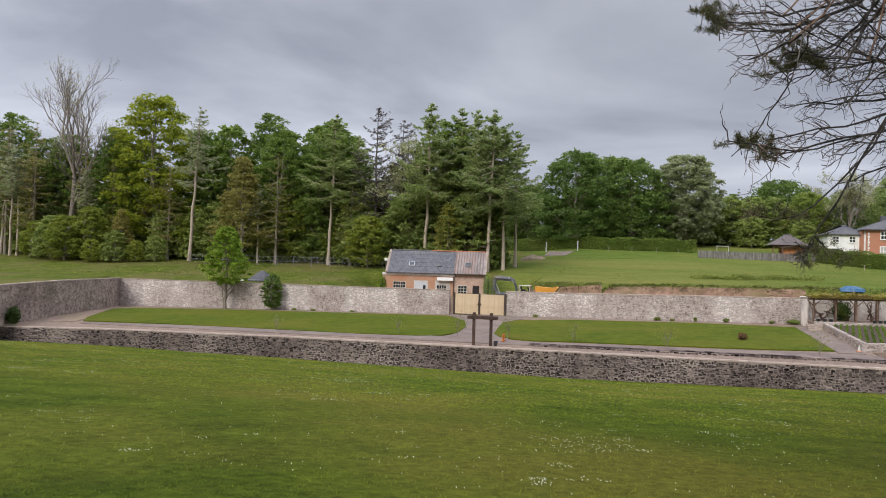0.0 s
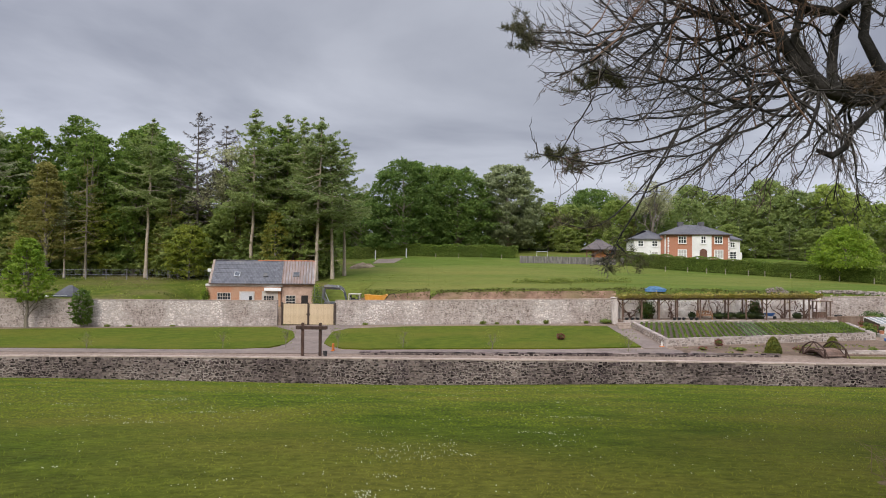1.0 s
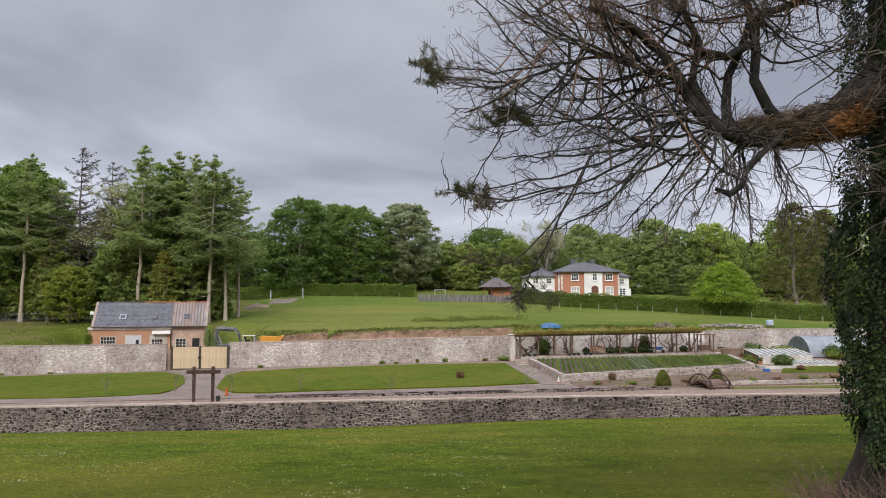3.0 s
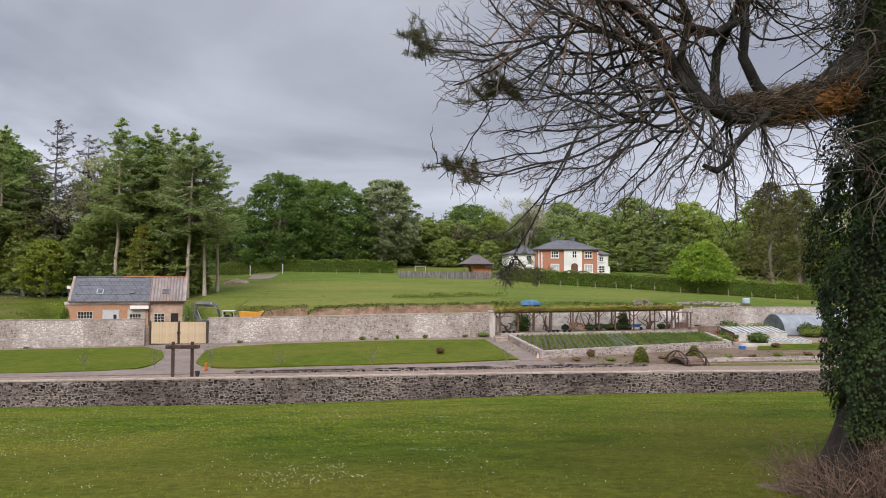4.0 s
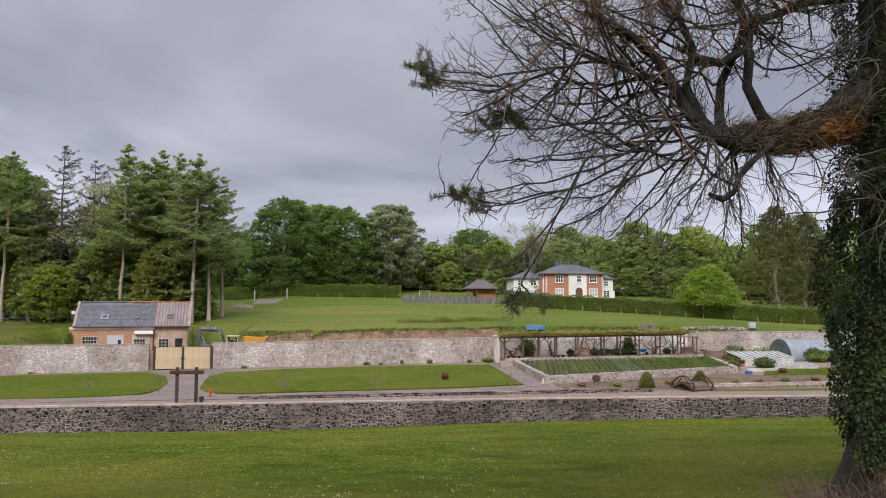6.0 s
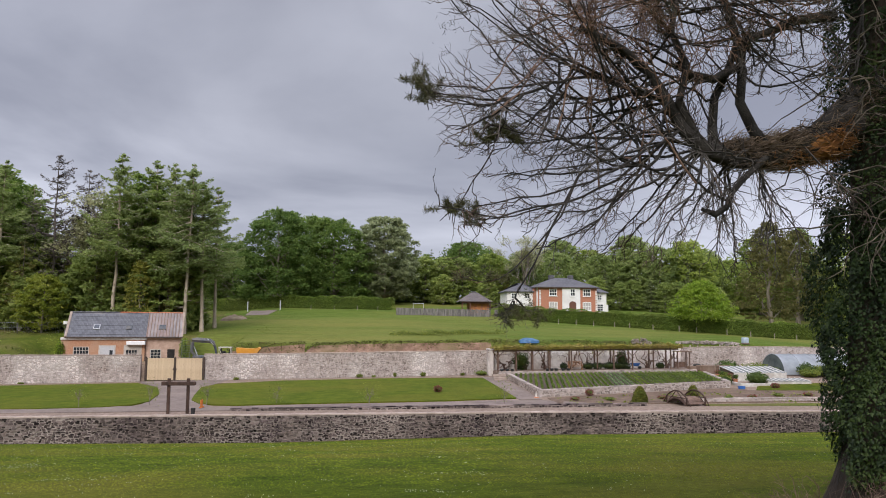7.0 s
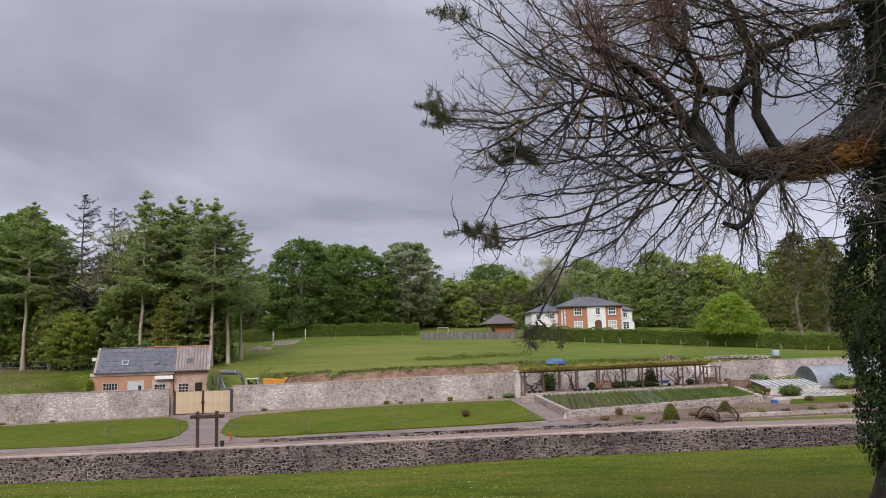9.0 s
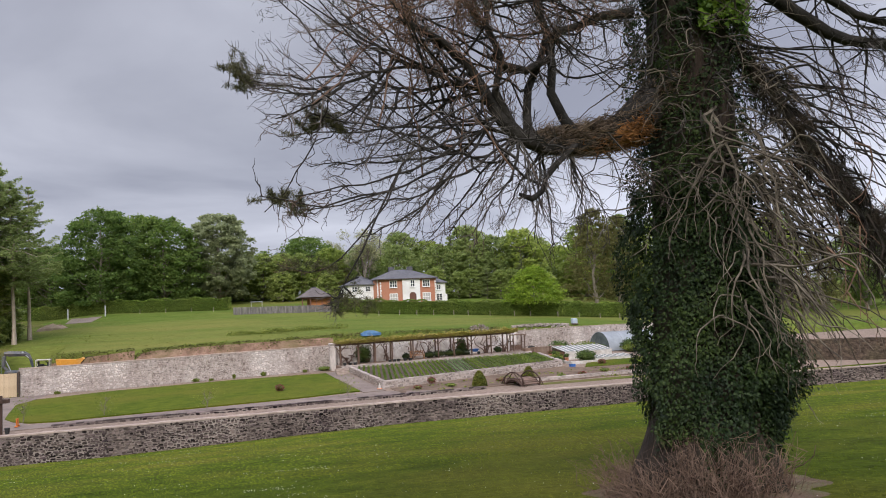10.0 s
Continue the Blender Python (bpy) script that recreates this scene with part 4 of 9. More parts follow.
def sweep(p, q, sag, n=14, kink=0.035):
    """A bough that falls away steeply at first and levels out towards its tip, with kinks."""
    p, q = np.asarray(p, float), np.asarray(q, float)
    full = np.linalg.norm(q - p)
    c = p + (q - p) * rnd.uniform(0.35, 0.55) + (0, rnd.normal() * 0.1 * full, -sag * full)
    t = np.linspace(0, 1, n)[:, None]
    path = (1 - t) ** 2 * p + 2 * t * (1 - t) * c + t * t * q
    w = np.cumsum(rnd.normal(size=(n, 3)), 0)
    w -= t * w[-1] + (1 - t) * w[0]
    return path + w * kink * full / n * 2.2


def spray(bag, path, count, ln, droop, level=2, rad=0.007, tips=None):
    """Side twigs along a branch that sweep towards its tip, forked again."""
    path = np.asarray(path, float)
    for i in range(count):
        u = rnd.uniform(0.18, 1.0)
        k = u * (len(path) - 1)
        j = min(int(k), len(path) - 2)
        p = path[j] + (path[j + 1] - path[j]) * (k - j)
        d = path[j + 1] - path[j]
        d /= np.linalg.norm(d) + 1e-9
        s = rnd.normal(size=3) * (0.75, 1.0, 0.75)
        s -= (s @ d) * d
        s /= np.linalg.norm(s) + 1e-9
        w = d * rnd.uniform(0.5, 1.1) + s * rnd.uniform(0.35, 0.95)
        w /= np.linalg.norm(w)
        m = ln * rnd.uniform(0.4, 1.25) * (1.2 - 0.6 * u)
        q = p + w * m + (0, 0, -droop * m)
        tw = arc(p, q, rnd.uniform(-0.42, 0.2) * m, 5, 0.03)
        bag.tube(tw, np.linspace(rad, rad * 0.4, 5), 3)
        if level > 1:
            spray(bag, tw, rnd.integers(2, 5), ln * 0.48, droop, level - 1, rad * 0.62, tips)
        elif tips is not None:
            tips.append(q)


# heavy limbs
RADII = [0.3, 0.28, 0.24, 0.19, 0.15, 0.12, 0.1, 0.086, 0.07, 0.058, 0.045, 0.028]
limb = Bag()
LOWER = np.array([-0.15, 0.0, -0.18])
main = np.array([(6.5, 9.15, 9.95), (6.2, 9.05, 9.72), (5.7, 8.9, 9.38), (5.2, 8.85, 9.2), (4.8, 8.8, 9.12), (4.4, 8.75, 9.08), (4.05, 8.7, 9.18), (3.8, 8.7, 9.42), (3.62, 8.7, 9.72), (3.42, 8.7, 10.05), (3.05, 8.6, 10.3), (2.5, 8.5, 10.5)])
main = main + LOWER * np.clip(np.arange(12) / 2, 0, 1)[:, None]
limb.tube(main, RADII, 10)
s_up = np.array([(4.9, 8.75, 9.2), (4.68, 8.7, 9.42), (4.52, 8.7, 9.75), (4.56, 8.7, 10.1), (4.5, 8.7, 10.55), (4.38, 8.7, 10.95), (4.15, 8.75, 11.5), (3.8, 8.8, 12.2)]) + LOWER
limb.tube(s_up, [0.074, 0.066, 0.06, 0.058, 0.05, 0.044, 0.038, 0.028], 8)
b_up = np.array([(4.2, 8.75, 9.12), (4.24, 8.85, 9.5), (4.3, 8.9, 9.85), (4.48, 8.85, 10.25), (4.52, 8.75, 10.5)]) + LOWER
limb.tube(b_up, [0.07, 0.06, 0.054, 0.046, 0.036], 8)
c_up = np.array([(4.0, 8.7, 9.25), (3.72, 8.6, 9.7), (3.78, 8.5, 10.1), (3.6, 8.5, 10.5), (3.66, 8.5, 10.9), (3.4, 8.5, 11.4), (3.2, 8.5, 12.2)]) + LOWER
limb.tube(c_up, [0.058, 0.05, 0.046, 0.04, 0.035, 0.03, 0.022], 8)
cross = np.array([(4.5, 8.75, 10.2), (4.2, 8.7, 10.02), (3.9, 8.65, 10.05), (3.7, 8.6, 10.15)]) + LOWER
limb.tube(cross, [0.055, 0.052, 0.048, 0.04], 7)
up2 = np.array([(4.52, 8.75, 10.3), (4.75, 8.85, 10.62), (5.1, 8.9, 10.75), (5.5, 9.0, 10.95), (6.0, 9.05, 11.05)]) + LOWER
limb.tube(up2, [0.05, 0.05, 0.05, 0.06, 0.08], 7)
hook = np.array([(4.55, 8.6, 9.02), (4.36, 8.55, 8.86), (4.2, 8.5, 8.72), (4.06, 8.5, 8.56), (4.0, 8.5, 8.4), (3.86, 8.5, 8.31), (3.7, 8.5, 8.37)]) + (0.07, 0.0, -0.13)
limb.tube(hook, [0.042, 0.038, 0.035, 0.033, 0.035, 0.04, 0.024], 8)
right_1 = np.array([(7.0, 9.0, 10.7), (7.4, 8.8, 10.34), (7.88, 8.8, 9.83), (8.41, 8.8, 9.11), (8.97, 8.8, 8.62), (9.33, 8.8, 8.12), (9.66, 8.8, 7.83), (9.9, 8.85, 7.4)])
limb.tube(right_1, [0.1, 0.08, 0.07, 0.06, 0.05, 0.045, 0.035, 0.02], 8)
right_2 = np.array([(7.2, 9.0, 11.7), (8.11, 8.8, 11.18), (8.4, 8.8, 11.0), (8.67, 8.8, 10.88), (9.0, 8.8, 10.72), (9.37, 8.8, 10.63), (10.05, 8.8, 10.61), (11.0, 8.8, 10.8)])
limb.tube(right_2, [0.13, 0.11, 0.1, 0.095, 0.09, 0.085, 0.08, 0.05], 8)
right_3 = np.array([(7.2, 9.2, 12.2), (8.5, 8.9, 11.55), (9.07, 8.8, 11.26), (9.57, 8.8, 11.04), (10.09, 8.8, 10.96), (11.2, 8.8, 10.9)])
limb.tube(right_3, [0.09, 0.075, 0.065, 0.06, 0.055, 0.04], 8)
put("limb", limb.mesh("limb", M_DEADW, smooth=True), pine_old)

# torn wood where a bough split from the trunk
torn, fibre = Bag(), Bag()
rows_, turns_ = np.linspace(4.95, 5.9, 28), np.linspace(0, 2 * np.pi, 30, endpoint=False)
tv = []
for x in rows_:
    k = [np.interp(-x, -main[:, 0], main[:, j]) for j in range(3)]
    r0 = np.interp(-x, -main[:, 0], RADII)
    fade = min(1.0, (x - 4.95) / 0.3, (5.9 - x) / 0.1)
    for a in turns_:
        r = r0 * (0.85 + 0.15 * fade - 0.08 * max(0.0, math.sin(a)) + 0.24 * noise.noise(Vector((x * 2.4, math.cos(a) * 2.2, math.sin(a) * 2.2))) + 0.04 * noise.noise(Vector((x * 3, a * 6, 1.0))))
        tv.append((x, k[1] + math.cos(a) * r, k[2] + math.sin(a) * r))
m = len(turns_)
torn.add(tv, [[i * m + j, i * m + (j + 1) % m, (i + 1) * m + (j + 1) % m, (i + 1) * m + j] for i in range(len(rows_) - 1) for j in range(m) if math.sin(turns_[j]) < 0.3])
for i in range(700):
    a, x = rnd.uniform(3.0, 6.4), rnd.normal() * 0.13 + (5.58 if i % 5 else 5.1)
    k = np.array([np.interp(-x, -main[:, 0], main[:, j]) for j in range(3)])
    r = np.interp(-x, -main[:, 0], RADII) * 1.05
    p = k + (0, math.cos(a) * r, math.sin(a) * r)
    torn.tube(arc(p, p + (rnd.uniform(-0.2, 0.26), rnd.normal() * 0.05, rnd.normal() * 0.05 - 0.01), 0, 4, 0.06), [0.003, 0.007, 0.005, 0.001], 3)
for i in range(1700):
    a, x = rnd.uniform(0.2, 2.9) if i % 3 else rnd.uniform(0, 6.28), rnd.uniform(4.1, 6.4)
    if 5.1 < x < 5.9 and rnd.random() < 0.8:
        continue
    k = np.array([np.interp(-x, -main[:, 0], main[:, j]) for j in range(3)])
    r = np.interp(-x, -main[:, 0], RADII) * rnd.uniform(1.0, 1.3)
    p = k + (0, math.cos(a) * r, math.sin(a) * r)
    fibre.tube(arc(p, p + (rnd.uniform(0.1, 0.45), rnd.normal() * 0.08, rnd.normal() * 0.08 + 0.05), 0.02, 4, 0.06), [0.003, 0.0055, 0.004, 0.001], 3)
tagged(put("torn_wood", torn.mesh("torn_wood", M_TORN, smooth=True), pine_old), "splintered orange heartwood")
tagged(put("bark_fibre", fibre.mesh("bark_fibre", M_FRAY), pine_old), "shredded tan bark", kind="stuff")

# boughs that fan out to the garden side
EYE0 = np.array([-0.1, 0.0, 6.88])
bough, fine, rust, tips = Bag(), Bag(), Bag(), []


def reach(x, z, y):
    """The place at depth y on the line from the standing point through (x, 8.8, z)."""
    return EYE0 + (np.array([x, 8.8, z]) - EYE0) * y / 8.8


KNOTS = [main[6], main[7], main[8], main[9], main[10], main[5]]
MORE = KNOTS + [c_up[1], c_up[2], c_up[3], b_up[2], s_up[3], s_up[4], cross[1], cross[2], main[4], c_up[4]]
ends = [(0.85, 10.87), (0.72, 9.72), (0.85, 9.55), (1.32, 9.29), (0.95, 9.2), (0.95, 9.0), (0.75, 8.37), (1.15, 8.37), (1.9, 7.9), (2.03, 8.35), (2.35, 7.94), (2.69, 7.87),
        (2.97, 7.96), (3.32, 7.99), (3.67, 8.12), (4.07, 7.84), (4.35, 7.76), (1.36, 10.09), (1.03, 10.73), (0.91, 11.16), (1.72, 10.52), (1.67, 9.46), (2.09, 10.95)]
limbs_ = []
for i, (x, z) in enumerate(ends):
    y = 8.8 + rnd.uniform(-1.5, 1.5)
    low = z < 8.6
    k = KNOTS[(5 if x > 3.4 else 0) if low and x > 1.6 else (1 if z < 9.4 else 2 + i % 3)]
    q = reach(x, z - (0.12 if low else 0.06), y)
    if limbs_ and i % 3:
        # most spring from an older bough that passes near
        old = min(limbs_, key=lambda w: np.linalg.norm(w[7] - q))
        j = rnd.integers(1, 5)
        if old[j][0] > q[0] + 0.6:
            k = old[j]
    path = sweep(k, q, rnd.uniform(-0.1, 0.08) if low and x > 2.2 else rnd.uniform(0.05, 0.24), 14, 0.06)
    limbs_.append(path)
    bough.tube(path, np.linspace(0.021, 0.006, 14), 5)
    spray(fine, path, 15, 0.6, 0.10 if low else -0.10, 2, 0.007, tips)
for i in range(44):
    x = rnd.uniform(0.9, 3.6)
    z = rnd.uniform(8.5, 11.6)
    k = MORE[rnd.integers(0, len(MORE))] if i % 2 else limbs_[rnd.integers(0, len(limbs_))][rnd.integers(1, 7)]
    q = reach(min(x, k[0] - 0.5), z, 8.8 + rnd.uniform(-2.2, 2.0))
    path = sweep(k, q, rnd.uniform(-0.1, 0.3), 12, 0.06)
    bough.tube(path, np.linspace(0.018, 0.005, 12), 4)
    spray(rust if z > 10.3 and rnd.random() < 0.75 else fine, path, 9, 0.55, -0.06, 2, 0.0065, tips)
# a brown thatch of dead twigs near the trunk
for i in range(26):
    k = (s_up[4], s_up[5], s_up[6], c_up[3], c_up[4], c_up[5], up2[2], up2[3])[i % 8]
    q = reach(rnd.uniform(1.9, 5.7), rnd.uniform(9.9, 11.6), 8.8 + rnd.uniform(-1.6, 1.6))
    path = sweep(k, q, rnd.uniform(-0.15, 0.3), 9, 0.07)
    bough.tube(path, np.linspace(0.018, 0.005, 9), 4)
    spray(rust if i % 3 else fine, path, 11, 0.5, 0.05, 2, 0.006, tips)
# the boughs that carry the last green tufts
for x, z in ((0.52, 9.62), (0.8, 9.48), (1.5, 9.1), (0.9, 8.16), (1.2, 8.1), (0.78, 10.78)):
    q = reach(x, z, 8.8)
    k = min((w[6] for w in limbs_ if w[6][0] > q[0] + 0.5), key=lambda p: np.linalg.norm(p - q))
    path = sweep(k, q, 0.08, 12, 0.06)
    bough.tube(path, np.linspace(0.013, 0.006, 12), 4)
    spray(fine, path, 9, 0.4, -0.05, 2, 0.006, tips)
# a reddish thatch of dead twigs, high on the garden side
for i in range(30):
    k = limbs_[i % len(limbs_)][rnd.integers(4, 10)] if i % 2 else c_up[rnd.integers(3, 6)]
    q = reach(rnd.uniform(1.9, 4.0), rnd.uniform(10.3, 11.5), 8.8 + rnd.uniform(-1.5, 1.2))
    path = sweep(k, q, rnd.uniform(-0.1, 0.25), 9, 0.08)
    rust.tube(path, np.linspace(0.012, 0.004, 9), 4)
    spray(rust, path, 14, 0.45, 0.0, 2, 0.006)
# the long drooping one
drop = np.array([main[6], (3.45, 8.65, 9.3), (2.75, 8.6, 8.95), (2.35, 8.6, 8.6), (2.01, 8.6, 7.96), (1.83, 8.6, 7.58), (1.67, 8.6, 7.32), (1.56, 8.6, 7.12), (1.51, 8.6, 6.96)])
twin = np.array([drop[3], (2.12, 8.5, 8.12), (1.79, 8.45, 7.74), (1.56, 8.4, 7.51), (1.40, 8.4, 7.40), (1.21, 8.4, 7.36), (1.0, 8.4, 7.41), (0.86, 8.4, 7.46)])
bough.tube(drop, np.linspace(0.019, 0.006, 9), 6)
bough.tube(twin, np.linspace(0.012, 0.004, 8), 5)
spray(fine, drop[4:], 7, 0.22, 0.3, 2, 0.004)
spray(rust, twin[3:], 8, 0.24, -0.05, 2, 0.004)
for i in range(5):
    p = drop[6] + (drop[8] - drop[6]) * rnd.uniform(0.2, 1)
    path = arc(p, p + (rnd.uniform(-0.2, 0.4), rnd.uniform(-0.3, 0.3), rnd.uniform(-0.3, 0.05)), -0.08, 6)
    bough.tube(path, np.linspace(0.012, 0.004, 6), 4)
    spray(fine, path, 6, 0.2, 0.15, 2, 0.004, tips)
for path, c, ln in ((s_up, 26, 0.8), (b_up, 12, 0.6), (c_up, 24, 0.9), (up2, 16, 0.7), (main[3:8], 40, 0.75), (hook, 8, 0.4), (cross, 10, 0.5)):
    spray(fine, path, c, ln, 0.1, 2, 0.009, tips)
for i in range(18):
    p = main[rnd.integers(3, 7)] + rnd.normal(size=3) * 0.08
    path = arc(p, p + (rnd.uniform(-0.7, 0.7), rnd.uniform(-0.7, 0.4), rnd.uniform(-1.3, -0.5)), 0.1, 6)
    fine.tube(path, np.linspace(0.014, 0.004, 6), 4)
    spray(fine, path, 6, 0.35, 0.4, 2, 0.005)
for i in range(20):
    k = (s_up[3], s_up[4], s_up[5], s_up[6], up2[1], up2[2], up2[3], up2[4])[i % 8] if i % 3 else np.array([6.15, 8.9, rnd.uniform(9.6, 11.4)])
    q = reach(rnd.uniform(4.5, 6.1), rnd.uniform(9.4, 11.3), 8.8 + rnd.uniform(-1.2, 0.6))
    path = sweep(k, q, rnd.uniform(0.1, 0.5), 9, 0.08)
    bough.tube(path, np.linspace(0.016, 0.005, 9), 4)
    spray(fine, path, 5, 0.35, -0.05, 2, 0.006)
# boughs on the other side, hung with dark dead sprays
dark = Bag()
for path, c in ((right_1, 96), (right_2, 13), (right_3, 9)):
    for i in range(c):
        u = rnd.uniform(0.15, 1) * (len(path) - 1)
        j = min(int(u), len(path) - 2)
        p = path[j] + (path[j + 1] - path[j]) * (u - j)
        k = 0.4 if path is right_1 else 1.0
        q = p + k * np.array((rnd.uniform(-0.7, 1.2), rnd.uniform(-0.8, 0.8), rnd.uniform(-1.5, 0.35)))
        w = arc(p, q, rnd.uniform(-0.1, 0.2), 6, 0.02)
        bough.tube(w, np.linspace(0.02, 0.006, 6), 4)
        spray(dark if path is right_1 else fine, w, 7, 0.3 if path is right_1 else 0.5, 0.25, 2, 0.008, tips if path is right_1 else None)
# long smooth twigs that sweep down on that side
for i in range(34):
    p = right_1[0] + (right_1[3] - right_1[0]) * rnd.uniform(0, 1) + (0, rnd.uniform(-0.3, 0.3), rnd.uniform(-0.1, 0.3))
    q = p + (rnd.uniform(1.2, 3.0), rnd.uniform(-0.8, 0.8), rnd.uniform(-1.9, -0.2))
    w = arc(p, q, rnd.uniform(0.1, 0.45), 8, 0.02)
    bough.tube(w, np.linspace(0.02, 0.006, 8), 4)
    spray(fine, w, 6, 0.6, 0.2, 1, 0.006)
for i in range(62):
    # a brown tangle between the trunk and the hanging limb
    p = np.array([7.5 + 1.4 * rnd.random(), 8.9 + rnd.uniform(-0.7, 0.5), 8.4 + rnd.uniform(-0.9, 0.9)])
    q = p + (rnd.uniform(-0.2, 1.5), rnd.uniform(-0.5, 0.5), rnd.uniform(-1.7, -0.5))
    w = arc(p, q, rnd.uniform(0.0, 0.3), 7, 0.03)
    (dark if i % 4 else rust).tube(w, np.linspace(0.018, 0.005, 7), 4)
    spray(dark if i % 4 else rust, w, 4, 0.35, 0.3, 1, 0.007)
for i in range(40):
    a = rnd.uniform(-2.9, 0.4)
    p = np.array([PX + math.cos(a) * 0.7, PY + math.sin(a) * 0.7, PZ + rnd.uniform(3.9, 7.4)])
    q = p + (math.cos(a) * rnd.uniform(0.4, 1.4), math.sin(a) * rnd.uniform(0.2, 0.9), rnd.uniform(-0.7, 0.5))
    w = arc(p, q, rnd.uniform(-0.2, 0.3), 6, 0.04)
    bough.tube(w, np.linspace(0.014, 0.005, 6), 4)
    spray(fine, w, 5, 0.4, 0.15, 1, 0.006)
# the upper tree, above what is seen: more of the same boughs
for i in range(26):
    a, z = i * 2.4, PZ + rnd.uniform(7.6, 12)
    p = np.array([PX + 0.2, PY, z])
    q = p + (math.cos(a) * 3.2, math.sin(a) * 2.6, rnd.uniform(0.2, 1.6))
    w = arc(p, q, 0.2, 7)
    bough.tube(w, np.linspace(0.06, 0.012, 7), 5)
    spray(fine, w, 16, 0.7, 0.1, 2, 0.009, tips)
# wide needle crown out of view, added to shade the trunk and lawn
cc = []
for i in range(420):
    a, r = rnd.uniform(0, 6.283), 7.5 * math.sqrt(rnd.random())
    cc.append((PX + 0.2 + r * math.cos(a), PY + r * math.sin(a), PZ + rnd.uniform(10.9, 14.5)))
v, f = leaf_tris(rnd, clumps(rnd, cc, rnd.uniform(0.6, 1.0, 420), 60, 0.5), 0.2, 0.6)
tagged(put("crown", mesh_from("crown", v, f.tolist(), M_SPRUCE), pine_old), "dark green needle crown")
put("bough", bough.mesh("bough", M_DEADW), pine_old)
tagged(put("twig_mass", fine.mesh("twig_mass", M_TWIGD), pine_old), "dense bare dead twigs", kind="stuff")
tagged(put("brown_sprays", rust.mesh("brown_sprays", M_RUST), pine_old), "rust-brown dead twigs", kind="stuff")
tagged(put("dark_sprays", dark.mesh("dark_sprays", M_DARKSP), pine_old), "dark hanging dead sprays", kind="stuff")


def needles(centres, spread, per, length, mat, name):
    """Tufts of thin needles round points."""
    c = np.repeat(np.asarray(centres, float), per, 0)
    m = len(c)
    p = c + rnd.normal(size=(m, 3)) * spread
    d = rnd.normal(size=(m, 3))
    d[:, 2] += 0.3
    d /= np.linalg.norm(d, axis=1, keepdims=True)
    s = np.cross(d, rnd.normal(size=(m, 3)))
    s /= np.linalg.norm(s, axis=1, keepdims=True)
    ln = length * rnd.uniform(0.6, 1.3, (m, 1))
    v = np.stack([p - s * 0.0035, p + s * 0.0035, p + d * ln], 1).reshape(-1, 3)
    return put(name, mesh_from(name, v, np.arange(3 * m).reshape(m, 3).tolist(), mat), pine_old)


tuft = []
twig = Bag()
for x, z, w in ((0.52, 9.68, 0.11), (0.64, 9.57, 0.15), (0.76, 9.48, 0.10), (1.42, 9.16, 0.2), (1.66, 9.06, 0.13), (1.26, 9.0, 0.1), (0.92, 8.22, 0.09), (1.08, 8.14, 0.13), (1.28, 8.08, 0.09), (0.78, 10.8, 0.1)):
    for j in range(int(60 * w)):
        p = reach(x + rnd.normal() * w * 0.7, z + rnd.normal() * w * 0.3, 8.8 + rnd.normal() * 0.12)
        d = np.array([rnd.uniform(-1.0, 0.5), rnd.normal() * 0.5, rnd.uniform(-0.1, 0.9)])
        q = p + d / np.linalg.norm(d) * rnd.uniform(0.1, 0.24)
        twig.tube([p - (q - p) * 0.8, p, q], [0.006, 0.005, 0.002], 3)
        tuft += [p + (q - p) * u for u in np.linspace(0.1, 1.0, 5)]
for j in range(36):
    tuft.append(drop[8] + rnd.normal(size=3) * (0.17, 0.12, 0.09) + (0.14, 0, 0.05))
for j in range(34):
    tuft.append(twin[4] + (twin[7] - twin[4]) * rnd.uniform(-0.3, 1.0) + rnd.normal(size=3) * (0.06, 0.08, 0.04))
tagged(put("tuft_stalk", twig.mesh("tuft_stalk", M_TWIGD), pine_old), kind="stuff")
tagged(needles(tuft, 0.016, 30, 0.062, M_NEEDLE, "needles"), "tufts of olive green needles", kind="stuff")
clad = []
for i in range(150):
    u = rnd.uniform(0.1, 1) * (len(right_1) - 1)
    j = min(int(u), len(right_1) - 2)
    clad.append(right_1[j] + (right_1[j + 1] - right_1[j]) * (u - j) + rnd.normal(size=3) * (0.11, 0.12, 0.09) - (0, 0, 0.05))
tagged(needles(clad, 0.05, 110, 0.11, M_DEADN, "dead_needles"), "dark brown dead needles on the hanging limb", kind="stuff")
tips = np.array(tips)
pick = tips[(rnd.random(len(tips)) < 0.10) & ((tips[:, 2] > 10.2) | (tips[:, 0] > 7))]
tagged(needles(pick, 0.05, 26, 0.07, M_NEEDLED, "dull_needles"), "thin dull brown-green needles", kind="stuff")


# ivy
def ivy_r(a, z):
    h = z - PZ
    base = np.interp(h, [0.1, 0.8, 1.3, 2.0, 3.0, 4.0, 5.0, 6.0, 8.0], [0.72, 0.82, 0.88, 0.86, 0.8, 0.74, 0.69, 0.66, 0.62])
    bulge = 0.26 * np.exp(-((h - 1.6) / 0.7) ** 2) * np.clip(np.cos(a + 0.6), 0, 1)
    base = base + 0.15 * np.exp(-(((a - 2.7) / 0.9) ** 2)) * np.interp(h, [1.8, 2.8, 5.5, 7.0], [0, 1, 1, 0.4])
    return base + bulge + 0.09 * np.sin(a * 3 + z * 1.7) + 0.07 * np.sin(a * 7 - z * 3.1)


